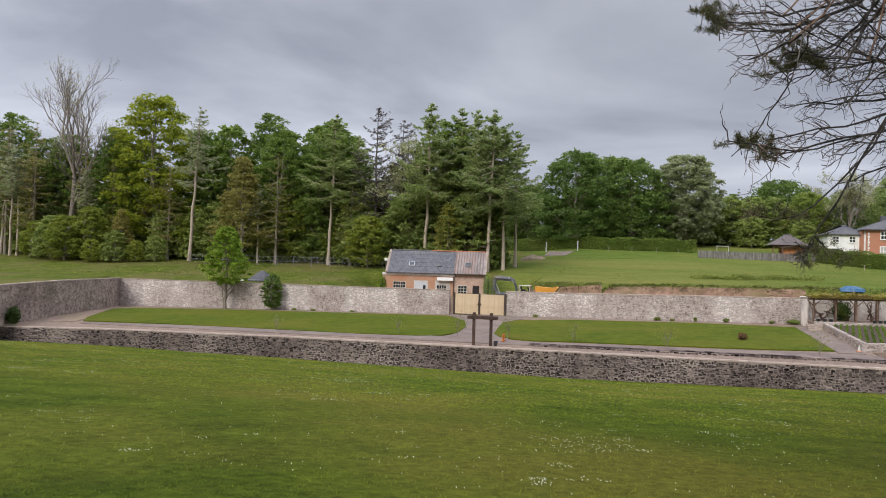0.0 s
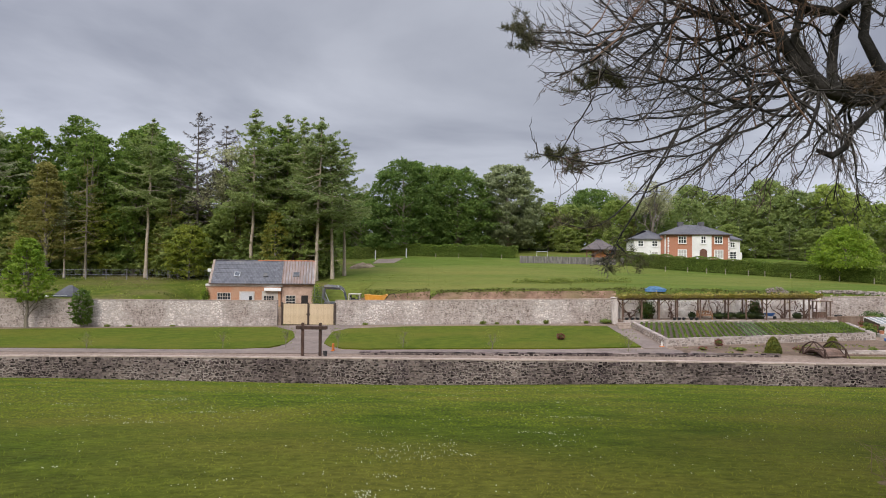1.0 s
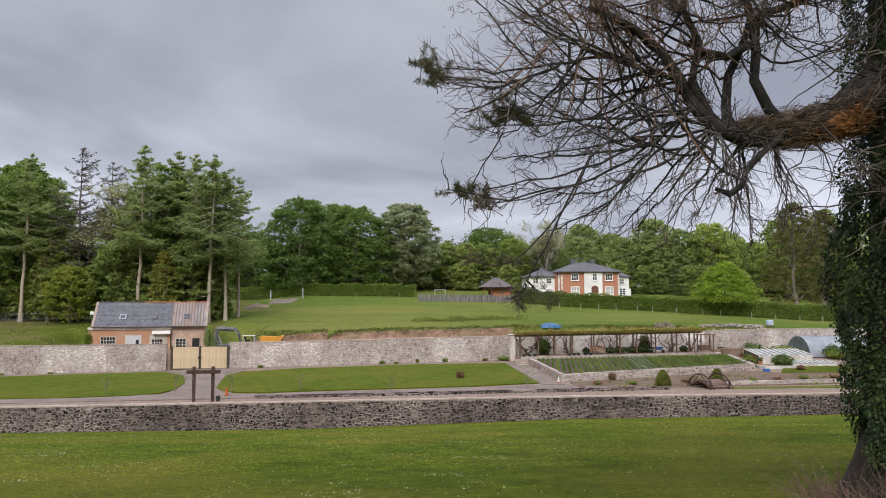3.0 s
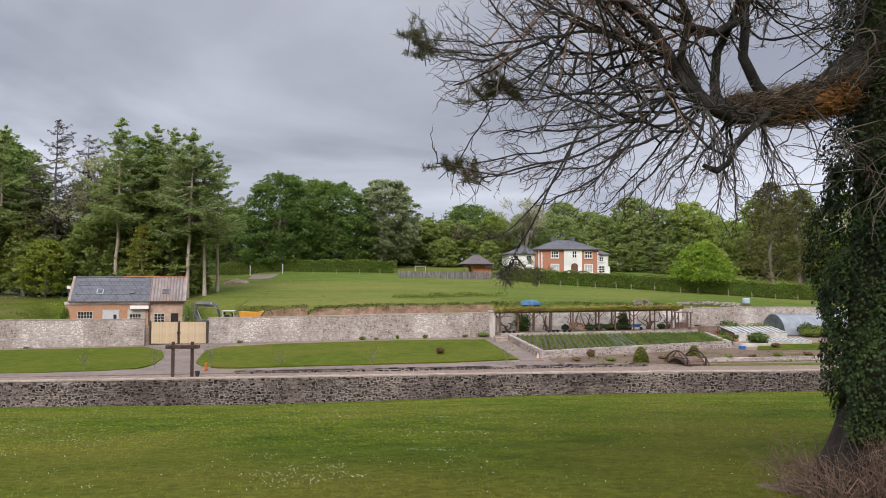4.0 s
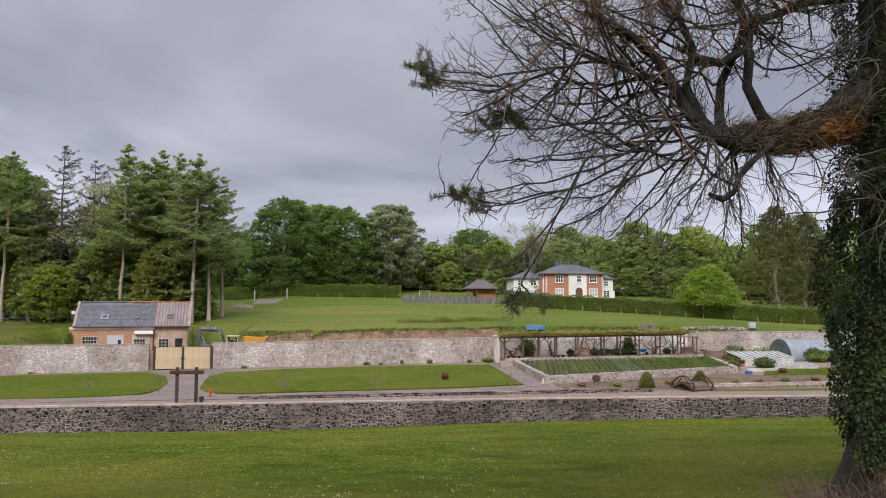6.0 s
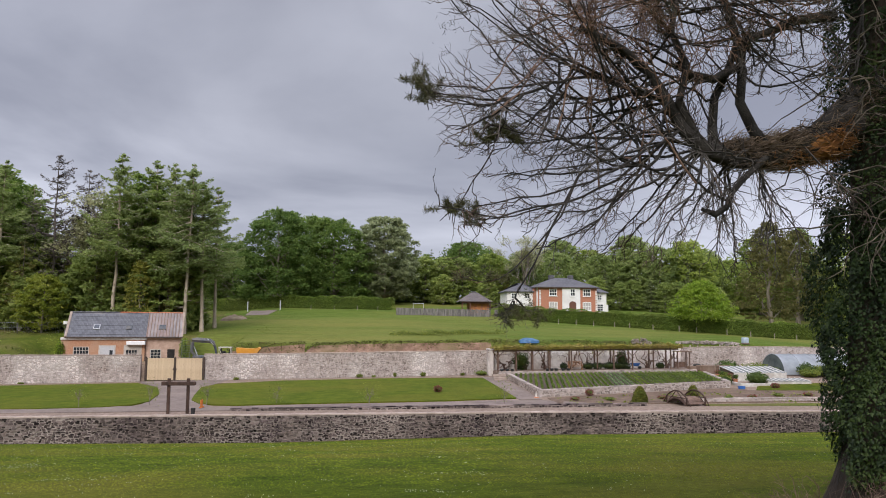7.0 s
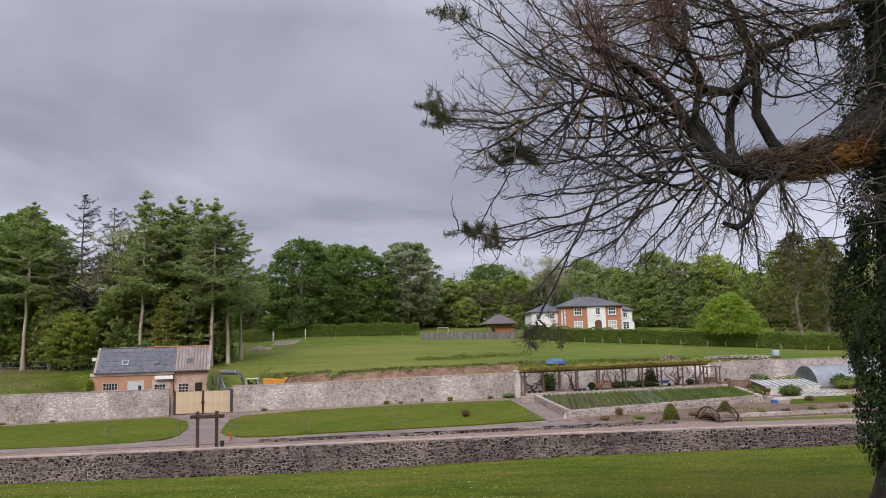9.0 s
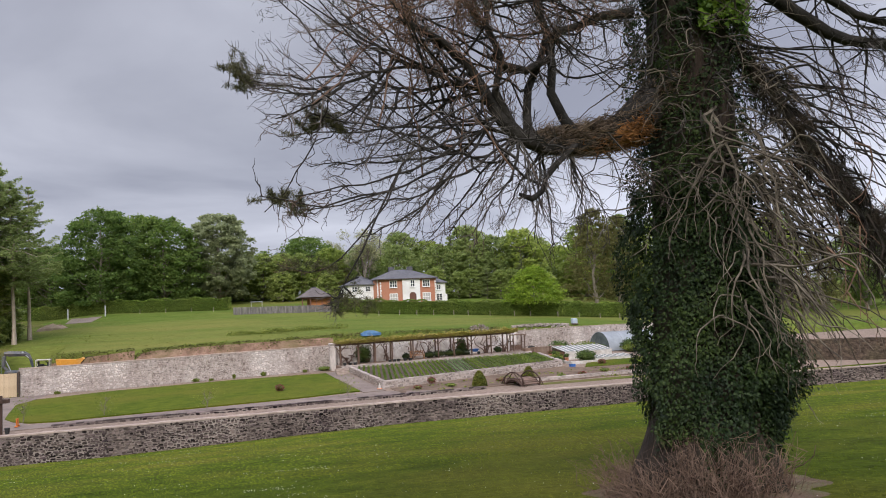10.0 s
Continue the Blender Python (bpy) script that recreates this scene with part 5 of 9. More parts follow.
def ivy_leaves(m, zlo, zhi, size, mat, name, amin=0.0, amax=6.283, keep=lambda a, z: 1.0, out=0.0):
    a = rnd.uniform(amin, amax, m)
    z = PZ + rnd.uniform(zlo, zhi, m)
    ok = rnd.random(m) < keep(a, z - PZ)
    a, z = a[ok], z[ok]
    m = len(a)
    clump = np.array([noise.noise(Vector((math.cos(q) * 4, math.sin(q) * 4, w * 3.2))) for q, w in zip(a, z)])
    r = ivy_r(a, z) + out + 0.16 * clump + rnd.normal(size=m) * 0.045
    p = np.stack([PX + 0.02 * (z - PZ) + r * np.cos(a), PY + r * np.sin(a), z], -1)
    nrm = np.stack([np.cos(a), np.sin(a), np.full(m, 0.35)], -1) + rnd.normal(size=(m, 3)) * 0.42
    nrm /= np.linalg.norm(nrm, axis=1, keepdims=True)
    dn = np.array([0, 0, -1.0]) + rnd.normal(size=(m, 3)) * 0.5
    dn -= (dn * nrm).sum(1, keepdims=True) * nrm
    dn /= np.linalg.norm(dn, axis=1, keepdims=True)
    sd = np.cross(nrm, dn)
    s = size * rnd.uniform(0.6, 1.3, (m, 1))
    v = np.stack([p - dn * s * 0.45, p + sd * s * 0.55 - nrm * s * 0.15 - dn * s * 0.2, p + sd * s * 0.3 + dn * s * 0.15 - nrm * s * 0.06, p + dn * s * 0.75,
                  p - sd * s * 0.3 + dn * s * 0.15 - nrm * s * 0.06, p - sd * s * 0.55 - nrm * s * 0.15 - dn * s * 0.2], 1).reshape(-1, 3)
    o = np.arange(m)[:, None] * 6
    f = np.concatenate([o + [0, 1, 2, 3], o + [0, 3, 4, 5]])
    return put(name, mesh_from(name, v, f.tolist(), mat), pine_old)


def lower(a, h):
    bare = 1.3 * np.exp(-(((a - 2.4) / 0.75) ** 2)) * (h < 1.05 + 0.15 * np.sin(a * 9))
    gap = 0.9 * np.exp(-(((a - 3.75) / 0.2) ** 2)) * (h < 0.75)
    return np.clip(1 - bare - gap, 0, 1) * np.interp(h, [0.1, 0.35, 0.7], [0.45, 0.8, 1.0])


tagged(ivy_leaves(36000, 0.12, 4.2, 0.040, M_IVY, "ivy", 2.0, 6.2, keep=lower), "dense dark green ivy leaves", kind="stuff")
tagged(ivy_leaves(6000, 0.3, 8.0, 0.06, M_IVY, "rear_ivy", -0.1, 2.05), "thin ivy on the far side of the trunk", kind="stuff")
tagged(ivy_leaves(23000, 4.0, 8.5, 0.040, M_IVY, "upper_ivy", 2.0, 6.2, keep=lambda a, h: np.where((a > 2.0) & (a < 4.1 + 0.3 * np.sin(h * 3)), 0.95, 0.5)), "dark ivy on the upper trunk", kind="stuff")
tagged(ivy_leaves(4200, 6.25, 7.8, 0.07, M_IVYB, "young_ivy", 4.3, 5.75, keep=lambda a, h: np.interp(h, [6.25, 6.7], [0.25, 1.0]), out=0.1), "bright green young ivy", kind="stuff")

tagged(ivy_leaves(7000, 0.5, 3.0, 0.05, M_IVY, "inner_ivy", 4.7, 6.4, out=-0.17), "shaded inner ivy leaves", kind="stuff")

# dry stems that hang before the ivy
hang = Bag()


def hanging(count, amin, amax, zlo, zhi, steps, thick, fall):
    for i in range(count):
        a = rnd.uniform(amin, amax)
        z = PZ + rnd.uniform(zlo, zhi)
        r = 0.74 + rnd.uniform(0, 0.3)
        pts = [np.array([PX + math.cos(a) * r, PY + math.sin(a) * r, z])]
        turn = rnd.choice((-1.0, 1.0))
        d = np.array([math.cos(a) * 0.6 - turn * math.sin(a) * 0.7, math.sin(a) * 0.6 + turn * math.cos(a) * 0.7, rnd.uniform(-0.5, 0.3)])
        for j in range(steps):
            d = d + rnd.normal(size=3) * 0.24 + (0.03, -0.01, -fall)
            d /= np.linalg.norm(d)
            pts.append(pts[-1] + d * rnd.uniform(0.09, 0.19))
        hang.tube(pts, np.linspace(rnd.uniform(*thick), 0.003, steps + 1), 4)
        if i % 3 == 0:
            spray(hang, pts, 3, 0.35, 0.3, 1, 0.006)


hanging(150, 3.1, 5.9, 3.8, 7.7, 7, (0.006, 0.014), 0.08)
hanging(70, 4.3, 6.0, 2.4, 4.8, 9, (0.008, 0.016), 0.20)
hanging(34, 4.4, 6.1, 2.4, 4.9, 12, (0.012, 0.024), 0.24)
hanging(22, 4.2, 5.6, 2.8, 5.2, 15, (0.018, 0.030), 0.16)
for i in range(30):
    a = rnd.uniform(-1.1, 0.3)
    p = np.array([PX + math.cos(a) * 0.9, PY + math.sin(a) * 0.9, PZ + rnd.uniform(2.9, 4.6)])
    q = p + (rnd.uniform(0.4, 2.3), rnd.uniform(-0.5, 0.5), rnd.uniform(-1.5, -0.4))
    w = arc(p, q, 0.2, 7, 0.03)
    hang.tube(w, np.linspace(0.019, 0.005, 7), 4)
    spray(hang, w, 4, 0.45, 0.35, 1, 0.007)
tagged(put("dry_stem_mass", hang.mesh("dry_stem_mass", M_STEM), pine_old), "pale dry hanging stems", kind="stuff")

# suckers and dead brush at the foot
brush = Bag()
for i in range(1200):
    a = rnd.uniform(2.1, 5.5)
    r = (0.98 if a < 4.3 else 0.82) + (0.36 if a < 4.6 else 0.16) * rnd.random() ** 1.6
    tall = rnd.uniform(0.15, 0.75) * (1.75 - 0.7 * r)
    if i % 3 == 0:
        a, r, tall = rnd.normal() * 0.3 + 4.05, rnd.uniform(0.92, 1.15), rnd.uniform(0.3, 1.05)
    p = np.array([PX + math.cos(a) * r, PY + math.sin(a) * r, PZ - 0.1])
    away = rnd.uniform(-0.2, 0.55 if a < 4.5 else 0.15) if i % 3 else rnd.uniform(-0.12, 0.12)
    q = p + (math.cos(a) * away + rnd.normal() * 0.2, math.sin(a) * away + rnd.normal() * 0.2, max(0.15, tall))
    rad = rnd.uniform(0.008, 0.014) if i % 7 == 0 else 0.0055
    brush.tube(arc(p, q, rnd.uniform(-0.05, 0.3), 6, 0.06), np.linspace(rad, rad * 0.35, 6), 3)
tagged(put("dead_brush", brush.mesh("dead_brush", M_BRUSH), pine_old), "dry brown suckers at the foot", kind="stuff")
for ob in pine_old.children:
    ob.location = (-PX, -PY, -PZ)
pine_old.matrix_basis = at_ground(*PINE_AT) @ Matrix.Diagonal((PINE_SCALE, PINE_SCALE, PINE_SCALE, 1))

# bare litter under the tree
m = 72
lv, lf = [], []
for k, rr in enumerate((0.3, 0.75, 1.1, 1.4)):
    for j in range(m):
        a = j * 2 * math.pi / m
        r = rr * (1 + (0.1 * math.sin(a * 3 + 1) + 0.3 * noise.noise(Vector((math.cos(a) * 2.2, math.sin(a) * 2.2, 3.0)))) * (k / 3))
        x, y = PINE_AT[0] + r * math.cos(a), PINE_AT[1] + r * math.sin(a)
        lv.append((x, y, float(ground_z(x, y)) + 0.05 * noise.noise(Vector((x * 0.12, y * 0.12, 0.0))) + (0.06 - 0.02 * k)))
for k in range(3):
    lf += [[k * m + j, k * m + (j + 1) % m, (k + 1) * m + (j + 1) % m, (k + 1) * m + j] for j in range(m)]
tagged(put("litter_patch", mesh_from("litter_patch", lv, lf, M_LITTER)), "bare brown needle litter under the pine", "ground", kind="structure")

# ---- materials of the garden and its buildings ----
M_OAKPOST = shader("dark_timber", (0.034, 0.019, 0.014), (0.080, 0.046, 0.033), 5, 0.8, 0.4, 20, stretch=(1, 1, 0.2), obrand=0.15)
M_TIMBER = shader("brown_timber", (0.12, 0.075, 0.05), (0.21, 0.14, 0.10), 5, 0.85, 0.4, 20, (0.26, 0.2, 0.16), 0.8, 0.4, stretch=(1, 1, 0.2), obrand=0.2)
M_BOARD = shader("new_larch_boards", (0.46, 0.345, 0.215), (0.58, 0.45, 0.30), 4, 0.75, 0.3, 16, (0.40, 0.29, 0.175), 0.8, 0.4, stretch=(3, 3, 0.25), obrand=0.07)
M_STEEL = shader("dark_steel", (0.05, 0.04, 0.035), (0.10, 0.07, 0.055), 8, 0.6, 0.2, 20, metal=0.5)
M_BRICK = shader("orange_brick", (0.35, 0.175, 0.10), (0.46, 0.245, 0.15), 6, 0.9, 0.4, 24, (0.42, 0.28, 0.19), 0.6, 0.6)
M_PINKR = shader("pink_rubble", (0.40, 0.27, 0.205), (0.52, 0.37, 0.29), 3, 0.9, 0.6, 9, (0.33, 0.22, 0.17), 0.7, 0.6)
M_BRICKH = shader("red_brick", (0.36, 0.145, 0.088), (0.46, 0.205, 0.13), 5, 0.9, 0.3, 20, (0.38, 0.2, 0.13), 0.4, 0.5)
M_RENDER = shader("white_render", (0.66, 0.645, 0.62), (0.78, 0.765, 0.745), 1.0, 0.85, 0.2, 12, (0.58, 0.55, 0.51), 0.3, 0.5)
M_SLATE = shader("blue_grey_slate", (0.062, 0.063, 0.072), (0.11, 0.11, 0.122), 2.5, 0.75, 0.3, 14, (0.21, 0.195, 0.185), 0.6, 0.6, obrand=0.2, island=0.2)
M_SLATEH = shader("house_slate", (0.06, 0.058, 0.066), (0.098, 0.096, 0.105), 2.0, 0.75, 0.3, 12, (0.125, 0.12, 0.12), 0.4, 0.5)
M_SLATEB = shader("brown_grey_slate", (0.075, 0.062, 0.060), (0.12, 0.10, 0.096), 2.0, 0.8, 0.3, 12, (0.14, 0.115, 0.105), 0.4, 0.5)
M_RUSTY = shader("rust_streaked_sheet", (0.165, 0.142, 0.138), (0.27, 0.24, 0.23), 2, 0.75, 0.2, 10, (0.27, 0.165, 0.13), 0.9, 0.7, stretch=(1, 0.3, 0.3))
M_TILE = shader("clay_ridge_tile", (0.42, 0.15, 0.08), (0.52, 0.21, 0.12), 5, 0.85, 0.3, 15)
M_PAINT = shader("white_paint", (0.70, 0.69, 0.67), (0.79, 0.78, 0.76), 4, 0.6, 0.1, 20)
M_GREYP = shader("grey_painted_door", (0.42, 0.42, 0.43), (0.52, 0.52, 0.53), 4, 0.6, 0.1, 20)
M_DOORB = shader("brown_door", (0.10, 0.045, 0.03), (0.16, 0.075, 0.05), 5, 0.6, 0.2, 20, stretch=(1, 1, 0.2))
M_ORANGED = shader("orange_timber_doors", (0.42, 0.16, 0.06), (0.50, 0.22, 0.09), 5, 0.7, 0.2, 20, stretch=(1, 1, 0.2))
M_DARKIN = shader("dark_interior", (0.02, 0.018, 0.017), (0.035, 0.03, 0.028), 3, 0.95, 0.0)
M_YELLOWP = shader("yellow_machine_paint", (0.46, 0.20, 0.018), (0.58, 0.27, 0.035), 4, 0.5, 0.1, 20, (0.35, 0.22, 0.10), 1.0, 0.4)
M_GREYM = shader("blue_grey_machine_paint", (0.035, 0.043, 0.052), (0.07, 0.08, 0.094), 4, 0.5, 0.1, 20, (0.22, 0.18, 0.14), 1.2, 0.4)
M_RUBBER = shader("black_rubber", (0.015, 0.015, 0.015), (0.03, 0.03, 0.03), 6, 0.8, 0.2, 20)
M_TARP = shader("blue_tarpaulin", (0.02, 0.07, 0.14), (0.05, 0.13, 0.24), 2, 0.5, 0.5, 5)
M_BLUE = shader("blue_plastic", (0.025, 0.085, 0.26), (0.04, 0.12, 0.34), 3, 0.4, 0.0)
M_PALEB = shader("pale_blue_plastic", (0.30, 0.36, 0.43), (0.42, 0.48, 0.55), 3, 0.5, 0.0)
M_ORANGE = shader("orange_plastic", (0.55, 0.14, 0.025), (0.65, 0.19, 0.04), 3, 0.5, 0.0)
M_TERRA = shader("terracotta", (0.35, 0.14, 0.075), (0.45, 0.20, 0.11), 8, 0.85, 0.2, 20)
M_BLACKPOT = shader("black_pot", (0.02, 0.02, 0.02), (0.035, 0.035, 0.035), 8, 0.7, 0.0)
M_GALV = shader("galvanised_steel", (0.30, 0.31, 0.32), (0.40, 0.41, 0.42), 6, 0.5, 0.1, 20, metal=0.6)
M_VINE = shader("vine_leaves", (0.22, 0.205, 0.036), (0.37, 0.325, 0.066), 1.5, 0.6, 0, None, (0.24, 0.17, 0.07), 0.5, 0.5, island=0.4, translucent=0.3)
M_VSTEM = shader("vine_stems", (0.11, 0.065, 0.048), (0.205, 0.132, 0.102), 5, 0.9, 0.2, 20)
M_SHRUB = shader("shrub_leaves", (0.035, 0.07, 0.015), (0.075, 0.12, 0.025), 1.5, 0.6, 0, island=0.4, obrand=0.15, translucent=0.25)
M_SHRUBD = shader("dark_evergreen_leaves", (0.022, 0.038, 0.012), (0.052, 0.072, 0.022), 1.5, 0.7, 0, island=0.4, obrand=0.15, translucent=0.1)
M_YEW = shader("golden_yew", (0.085, 0.100, 0.012), (0.150, 0.150, 0.020), 2.0, 0.7, 0, None, (0.05, 0.07, 0.015), 1.2, 0.6, island=0.35, translucent=0.15)
M_REDLEAF = shader("copper_leaves", (0.13, 0.045, 0.03), (0.22, 0.085, 0.055), 2.0, 0.6, 0, island=0.4, translucent=0.25)
M_CROP = shader("crop_leaves", (0.11, 0.19, 0.014), (0.18, 0.26, 0.026), 2.0, 0.6, 0, island=0.35, obrand=0.15, translucent=0.3)
M_VEG = shader("vegetable_leaves", (0.070, 0.125, 0.011), (0.125, 0.180, 0.022), 2.0, 0.6, 0, island=0.35, obrand=0.2, translucent=0.3)
M_CROPB = shader("blue_green_crop_leaves", (0.105, 0.165, 0.058), (0.16, 0.22, 0.09), 2.0, 0.6, 0, island=0.3, translucent=0.25)
M_HEDGE = shader("clipped_hedge_leaves", (0.10, 0.165, 0.022), (0.165, 0.235, 0.034), 0.5, 0.7, 0, None, (0.12, 0.14, 0.03), 0.15, 0.6, island=0.35, translucent=0.2)
# shade inside hedges and bushes, put into the colour of a core
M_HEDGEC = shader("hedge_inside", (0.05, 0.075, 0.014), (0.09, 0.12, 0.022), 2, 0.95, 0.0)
M_WEED = shader("tall_weeds", (0.11, 0.145, 0.02), (0.17, 0.205, 0.036), 1.0, 0.8, 0, island=0.4, translucent=0.2)
M_POSTW = shader("weathered_fence_post", (0.25, 0.215, 0.175), (0.36, 0.315, 0.26), 5, 0.9, 0.3, 20, stretch=(1, 1, 0.3))
M_SLATF = shader("grey_fence_boards", (0.10, 0.09, 0.088), (0.20, 0.182, 0.178), 3, 0.9, 0.3, 15, stretch=(1, 1, 0.3), obrand=0.2)


def glass(name, tint, rough=0.05):
    m = bpy.data.materials.new(name)
    m.use_nodes = True
    p = m.node_tree.nodes["Principled BSDF"]
    p.inputs["Base Color"].default_value = (*tint, 1)
    p.inputs["Roughness"].default_value = rough
    p.inputs["Specular IOR Level"].default_value = 0.8
    return m


M_PANE = glass("dark_window_glass", (0.025, 0.03, 0.036))
M_PANEW = glass("curtained_window_glass", (0.42, 0.40, 0.38), 0.15)
M_CLEAR = shader("clear_horticultural_glass", (0.16, 0.175, 0.165), (0.30, 0.31, 0.30), 0.9, 0.25, 0, spec=0.5)
M_POLY = shader("milky_polythene", (0.30, 0.325, 0.355), (0.43, 0.46, 0.49), 0.8, 0.3, 0.1, 4, translucent=0.45, spec=0.5)


# ---- lawns and paths of the walled garden ----
def patch(name, outline, mat, dz, label, category, kind="structure", zfun=None, depth=0.12):
    """A flat area with a cut edge that follows the ground."""
    bm = bmesh.new()
    vs_ = [bm.verts.new((x, y, (zfun or (lambda a, b: float(garden_z(a, b))))(x, y) + dz)) for x, y in outline]
    f = bm.faces.new(vs_)
    if f.normal.z < 0:
        bmesh.ops.reverse_faces(bm, faces=[f])
    ext = bmesh.ops.extrude_face_region(bm, geom=[f])
    top = [v for v in ext["geom"] if isinstance(v, bmesh.types.BMVert)]
    for v in vs_:
        v.co.z -= depth
    bmesh.ops.triangulate(bm, faces=[q for q in bm.faces if len(q.verts) > 4])
    bmesh.ops.recalc_face_normals(bm, faces=bm.faces)
    ob = part(name, bm, mat, None)
    return tagged(ob, label, category, kind=kind)


def along(pts, step=3.0):
    """Points added on the straight sides of an outline."""
    got = []
    for (a, b), (c, d_) in zip(pts, pts[1:] + pts[:1]):
        k = max(1, int(math.hypot(c - a, d_ - b) / step))
        got += [(a + (c - a) * i / k, b + (d_ - b) * i / k) for i in range(k)]
    return got


patch("front_path", along([(-57, 58.6), (48, 58.6), (48, 62.2), (-57, 62.2)]), M_GRAVEL, 0.04, "pale sandy path behind the low wall", "path")
patch("upper_path", along([(-53, 62.75), (23, 62.75), (16, 66.9), (-11.5, 65.0), (-17, 66.3), (-45, 65.2), (-53.3, 64.2)]), M_TARMAC, 0.05, "grey path along the lawns", "path")
patch("central_path", [(-17.3, 65.5), (-11.4, 65.0), (-13.6, 70), (-14.0, 75), (-14.9, 81), (-14.3, 84.6), (-13.6, 88.9), (-23.0, 88.7), (-22.4, 86.6), (-19.2, 81), (-18.0, 75), (-17.5, 70)], M_TARMAC, 0.055, "grey path between the lawns leading to the gate", "path")
patch("rear_path", along([(-65.5, 84.5), (-23, 86.5), (-23, 88.7), (-65.5, 87)]), M_GRAVEL, 0.045, "narrow gravel path under the wall", "path")
patch("rear_path", along([(-14.2, 85), (15.4, 88.2), (15.4, 90.2), (-14.2, 89.0)]), M_GRAVEL, 0.045, "narrow gravel path under the wall", "path")
patch("side_path", along([(14.3, 67.2), (16.3, 67.2), (16.3, 86.6), (14.3, 87.5)]), M_TARMAC, 0.06, "grey path between lawn and raised bed", "path")
patch("garden_lawn", along([(-54.2, 64.7), (-45, 65.6), (-24.5, 65.0), (-20.0, 65.6), (-18.0, 66.8), (-17.2, 69.0), (-17.8, 75), (-19.4, 81), (-22.7, 86.2), (-41, 85.2), (-51, 84.6), (-61.5, 82.2), (-62.4, 79.5), (-60.5, 75.4), (-56.5, 68)]), M_TURF, 0.11, "rectangular mown lawn with curved corners inside the walled garden", "lawn")
patch("garden_lawn", along([(-9.6, 65.7), (-7, 66.1), (8, 67.0), (14.2, 68.2), (14.2, 86.2), (4.4, 87.3), (-8, 86.3), (-14.0, 83.9), (-15.1, 80.5), (-14.4, 73.7), (-13.9, 69.8), (-12.9, 67.4), (-11.5, 66.2)]), M_TURF, 0.11, "rectangular mown lawn inside the walled garden", "lawn")
patch("border_soil", along([(17, 63.4), (37.5, 64.4), (52, 65.6), (52, 71), (38.5, 72.5), (37, 74.5), (17, 68.2)]), M_BED, 0.05, "bare brown planting border", "border")
patch("soil_corner", along([(-56.8, 63), (-54.5, 64), (-57.5, 70.5), (-62.8, 79.5), (-63.0, 75.5), (-59.5, 66)]), M_SOIL, 0.05, "strip of bare brown soil under the side wall", "border")
patch("grass_strip", along([(29, 62.0), (52, 61.8), (52, 63.6), (29, 63.2)]), M_ROUGH, 0.07, "narrow strip of grass beside the path", "lawn")
patch("grass_plot", along([(38.7, 72.3), (52, 71.3), (54, 79), (41.0, 76.2)]), M_LAWN, 0.09, "small rough lawn before the cold frames", "lawn")


def low_wall(name, line, h, thick, mat, label, zfun=None, stones=True, seed=1, joint=M_JOINT_P, cap=M_STONE_L):
    """A low stone edging along a plan line that follows the ground."""
    (x0, y0), (x1, y1) = line
    ln = math.hypot(x1 - x0, y1 - y0)
    zf = zfun or (lambda x, y: float(garden_z(x, y)))
    g = lambda s: zf(x0 + (x1 - x0) * s / ln, y0 + (y1 - y0) * s / ln)
    ob, ln2 = wall_body(name, line, lambda s: g(s) - 0.25, lambda s: g(s) + h, thick, joint)
    tagged(ob, label, "wall", kind="structure")
    r = np.random.default_rng(seed)
    if stones:
        face_stones(ob, r, ln2, g, lambda s: g(s) + h, mat, 0.04, "", course=(0.14, 0.22), width=(0.2, 0.5))
    coping(ob, r, ln2, lambda s: g(s) + h, cap, thick, 0.07, 0.03, (0.3, 0.8))
    return ob


low_wall("edging_1", ((-9.5, 62.3), (24.0, 62.6)), 0.18, 0.4, M_STONE_D, "low dark stone edging between two paths", seed=2, joint=M_JOINT_D, cap=M_STONE_D)
low_wall("edging_2", ((29.5, 64.6), (52.0, 65.4)), 0.28, 0.35, M_STONE_L, "low pale stone kerb beside the border", seed=3)
low_wall("bed_wall_1", ((16.5, 68.9), (37.4, 75.0)), 0.62, 0.35, M_STONE_L, "low pale stone wall of the raised bed", seed=4)
low_wall("bed_wall_2", ((16.75, 86.2), (16.5, 69.0)), 0.6, 0.35, M_STONE_B, "low stone wall beside the path", seed=5)
low_wall("bed_wall_3", ((37.6, 75.2), (39.6, 85.2)), 0.55, 0.35, M_STONE_L, "low pale stone wall of the raised bed", seed=6)
patch("raised_bed_soil", along([(16.9, 69.4), (37.3, 75.4), (39.4, 85.4), (17.1, 85.6)]), M_TILTH, 0.5, "dark tilled soil of the raised bed", "soil", depth=0.5)


def terrace_z(x):
    return 1.52 + 0.014 * (x - 16)


patch("pergola_terrace", along([(15.9, 85.7), (39.3, 85.7), (39.3, 91.3), (15.9, 90.4)]), M_GRAVEL, 0.0, "paved terrace under the pergola", "terrace", zfun=lambda x, y: terrace_z(x), depth=1.2)
low_wall("terrace_wall", ((15.9, 85.55), (39.3, 85.55)), 0.22, 0.3, M_STONE_L, "pale stone edge of the terrace", zfun=lambda x, y: terrace_z(x) - 0.2, seed=8)

# brown stone with the trees' shade over the end wall mixed into its colour
M_STONE_K = shader("dark_brown_stone", (0.045, 0.033, 0.026), (0.12, 0.088, 0.066), 2.4, 0.9, 0.6, 8, (0.075, 0.07, 0.035), 0.3, 0.6, island=0.35, spec=0.1)
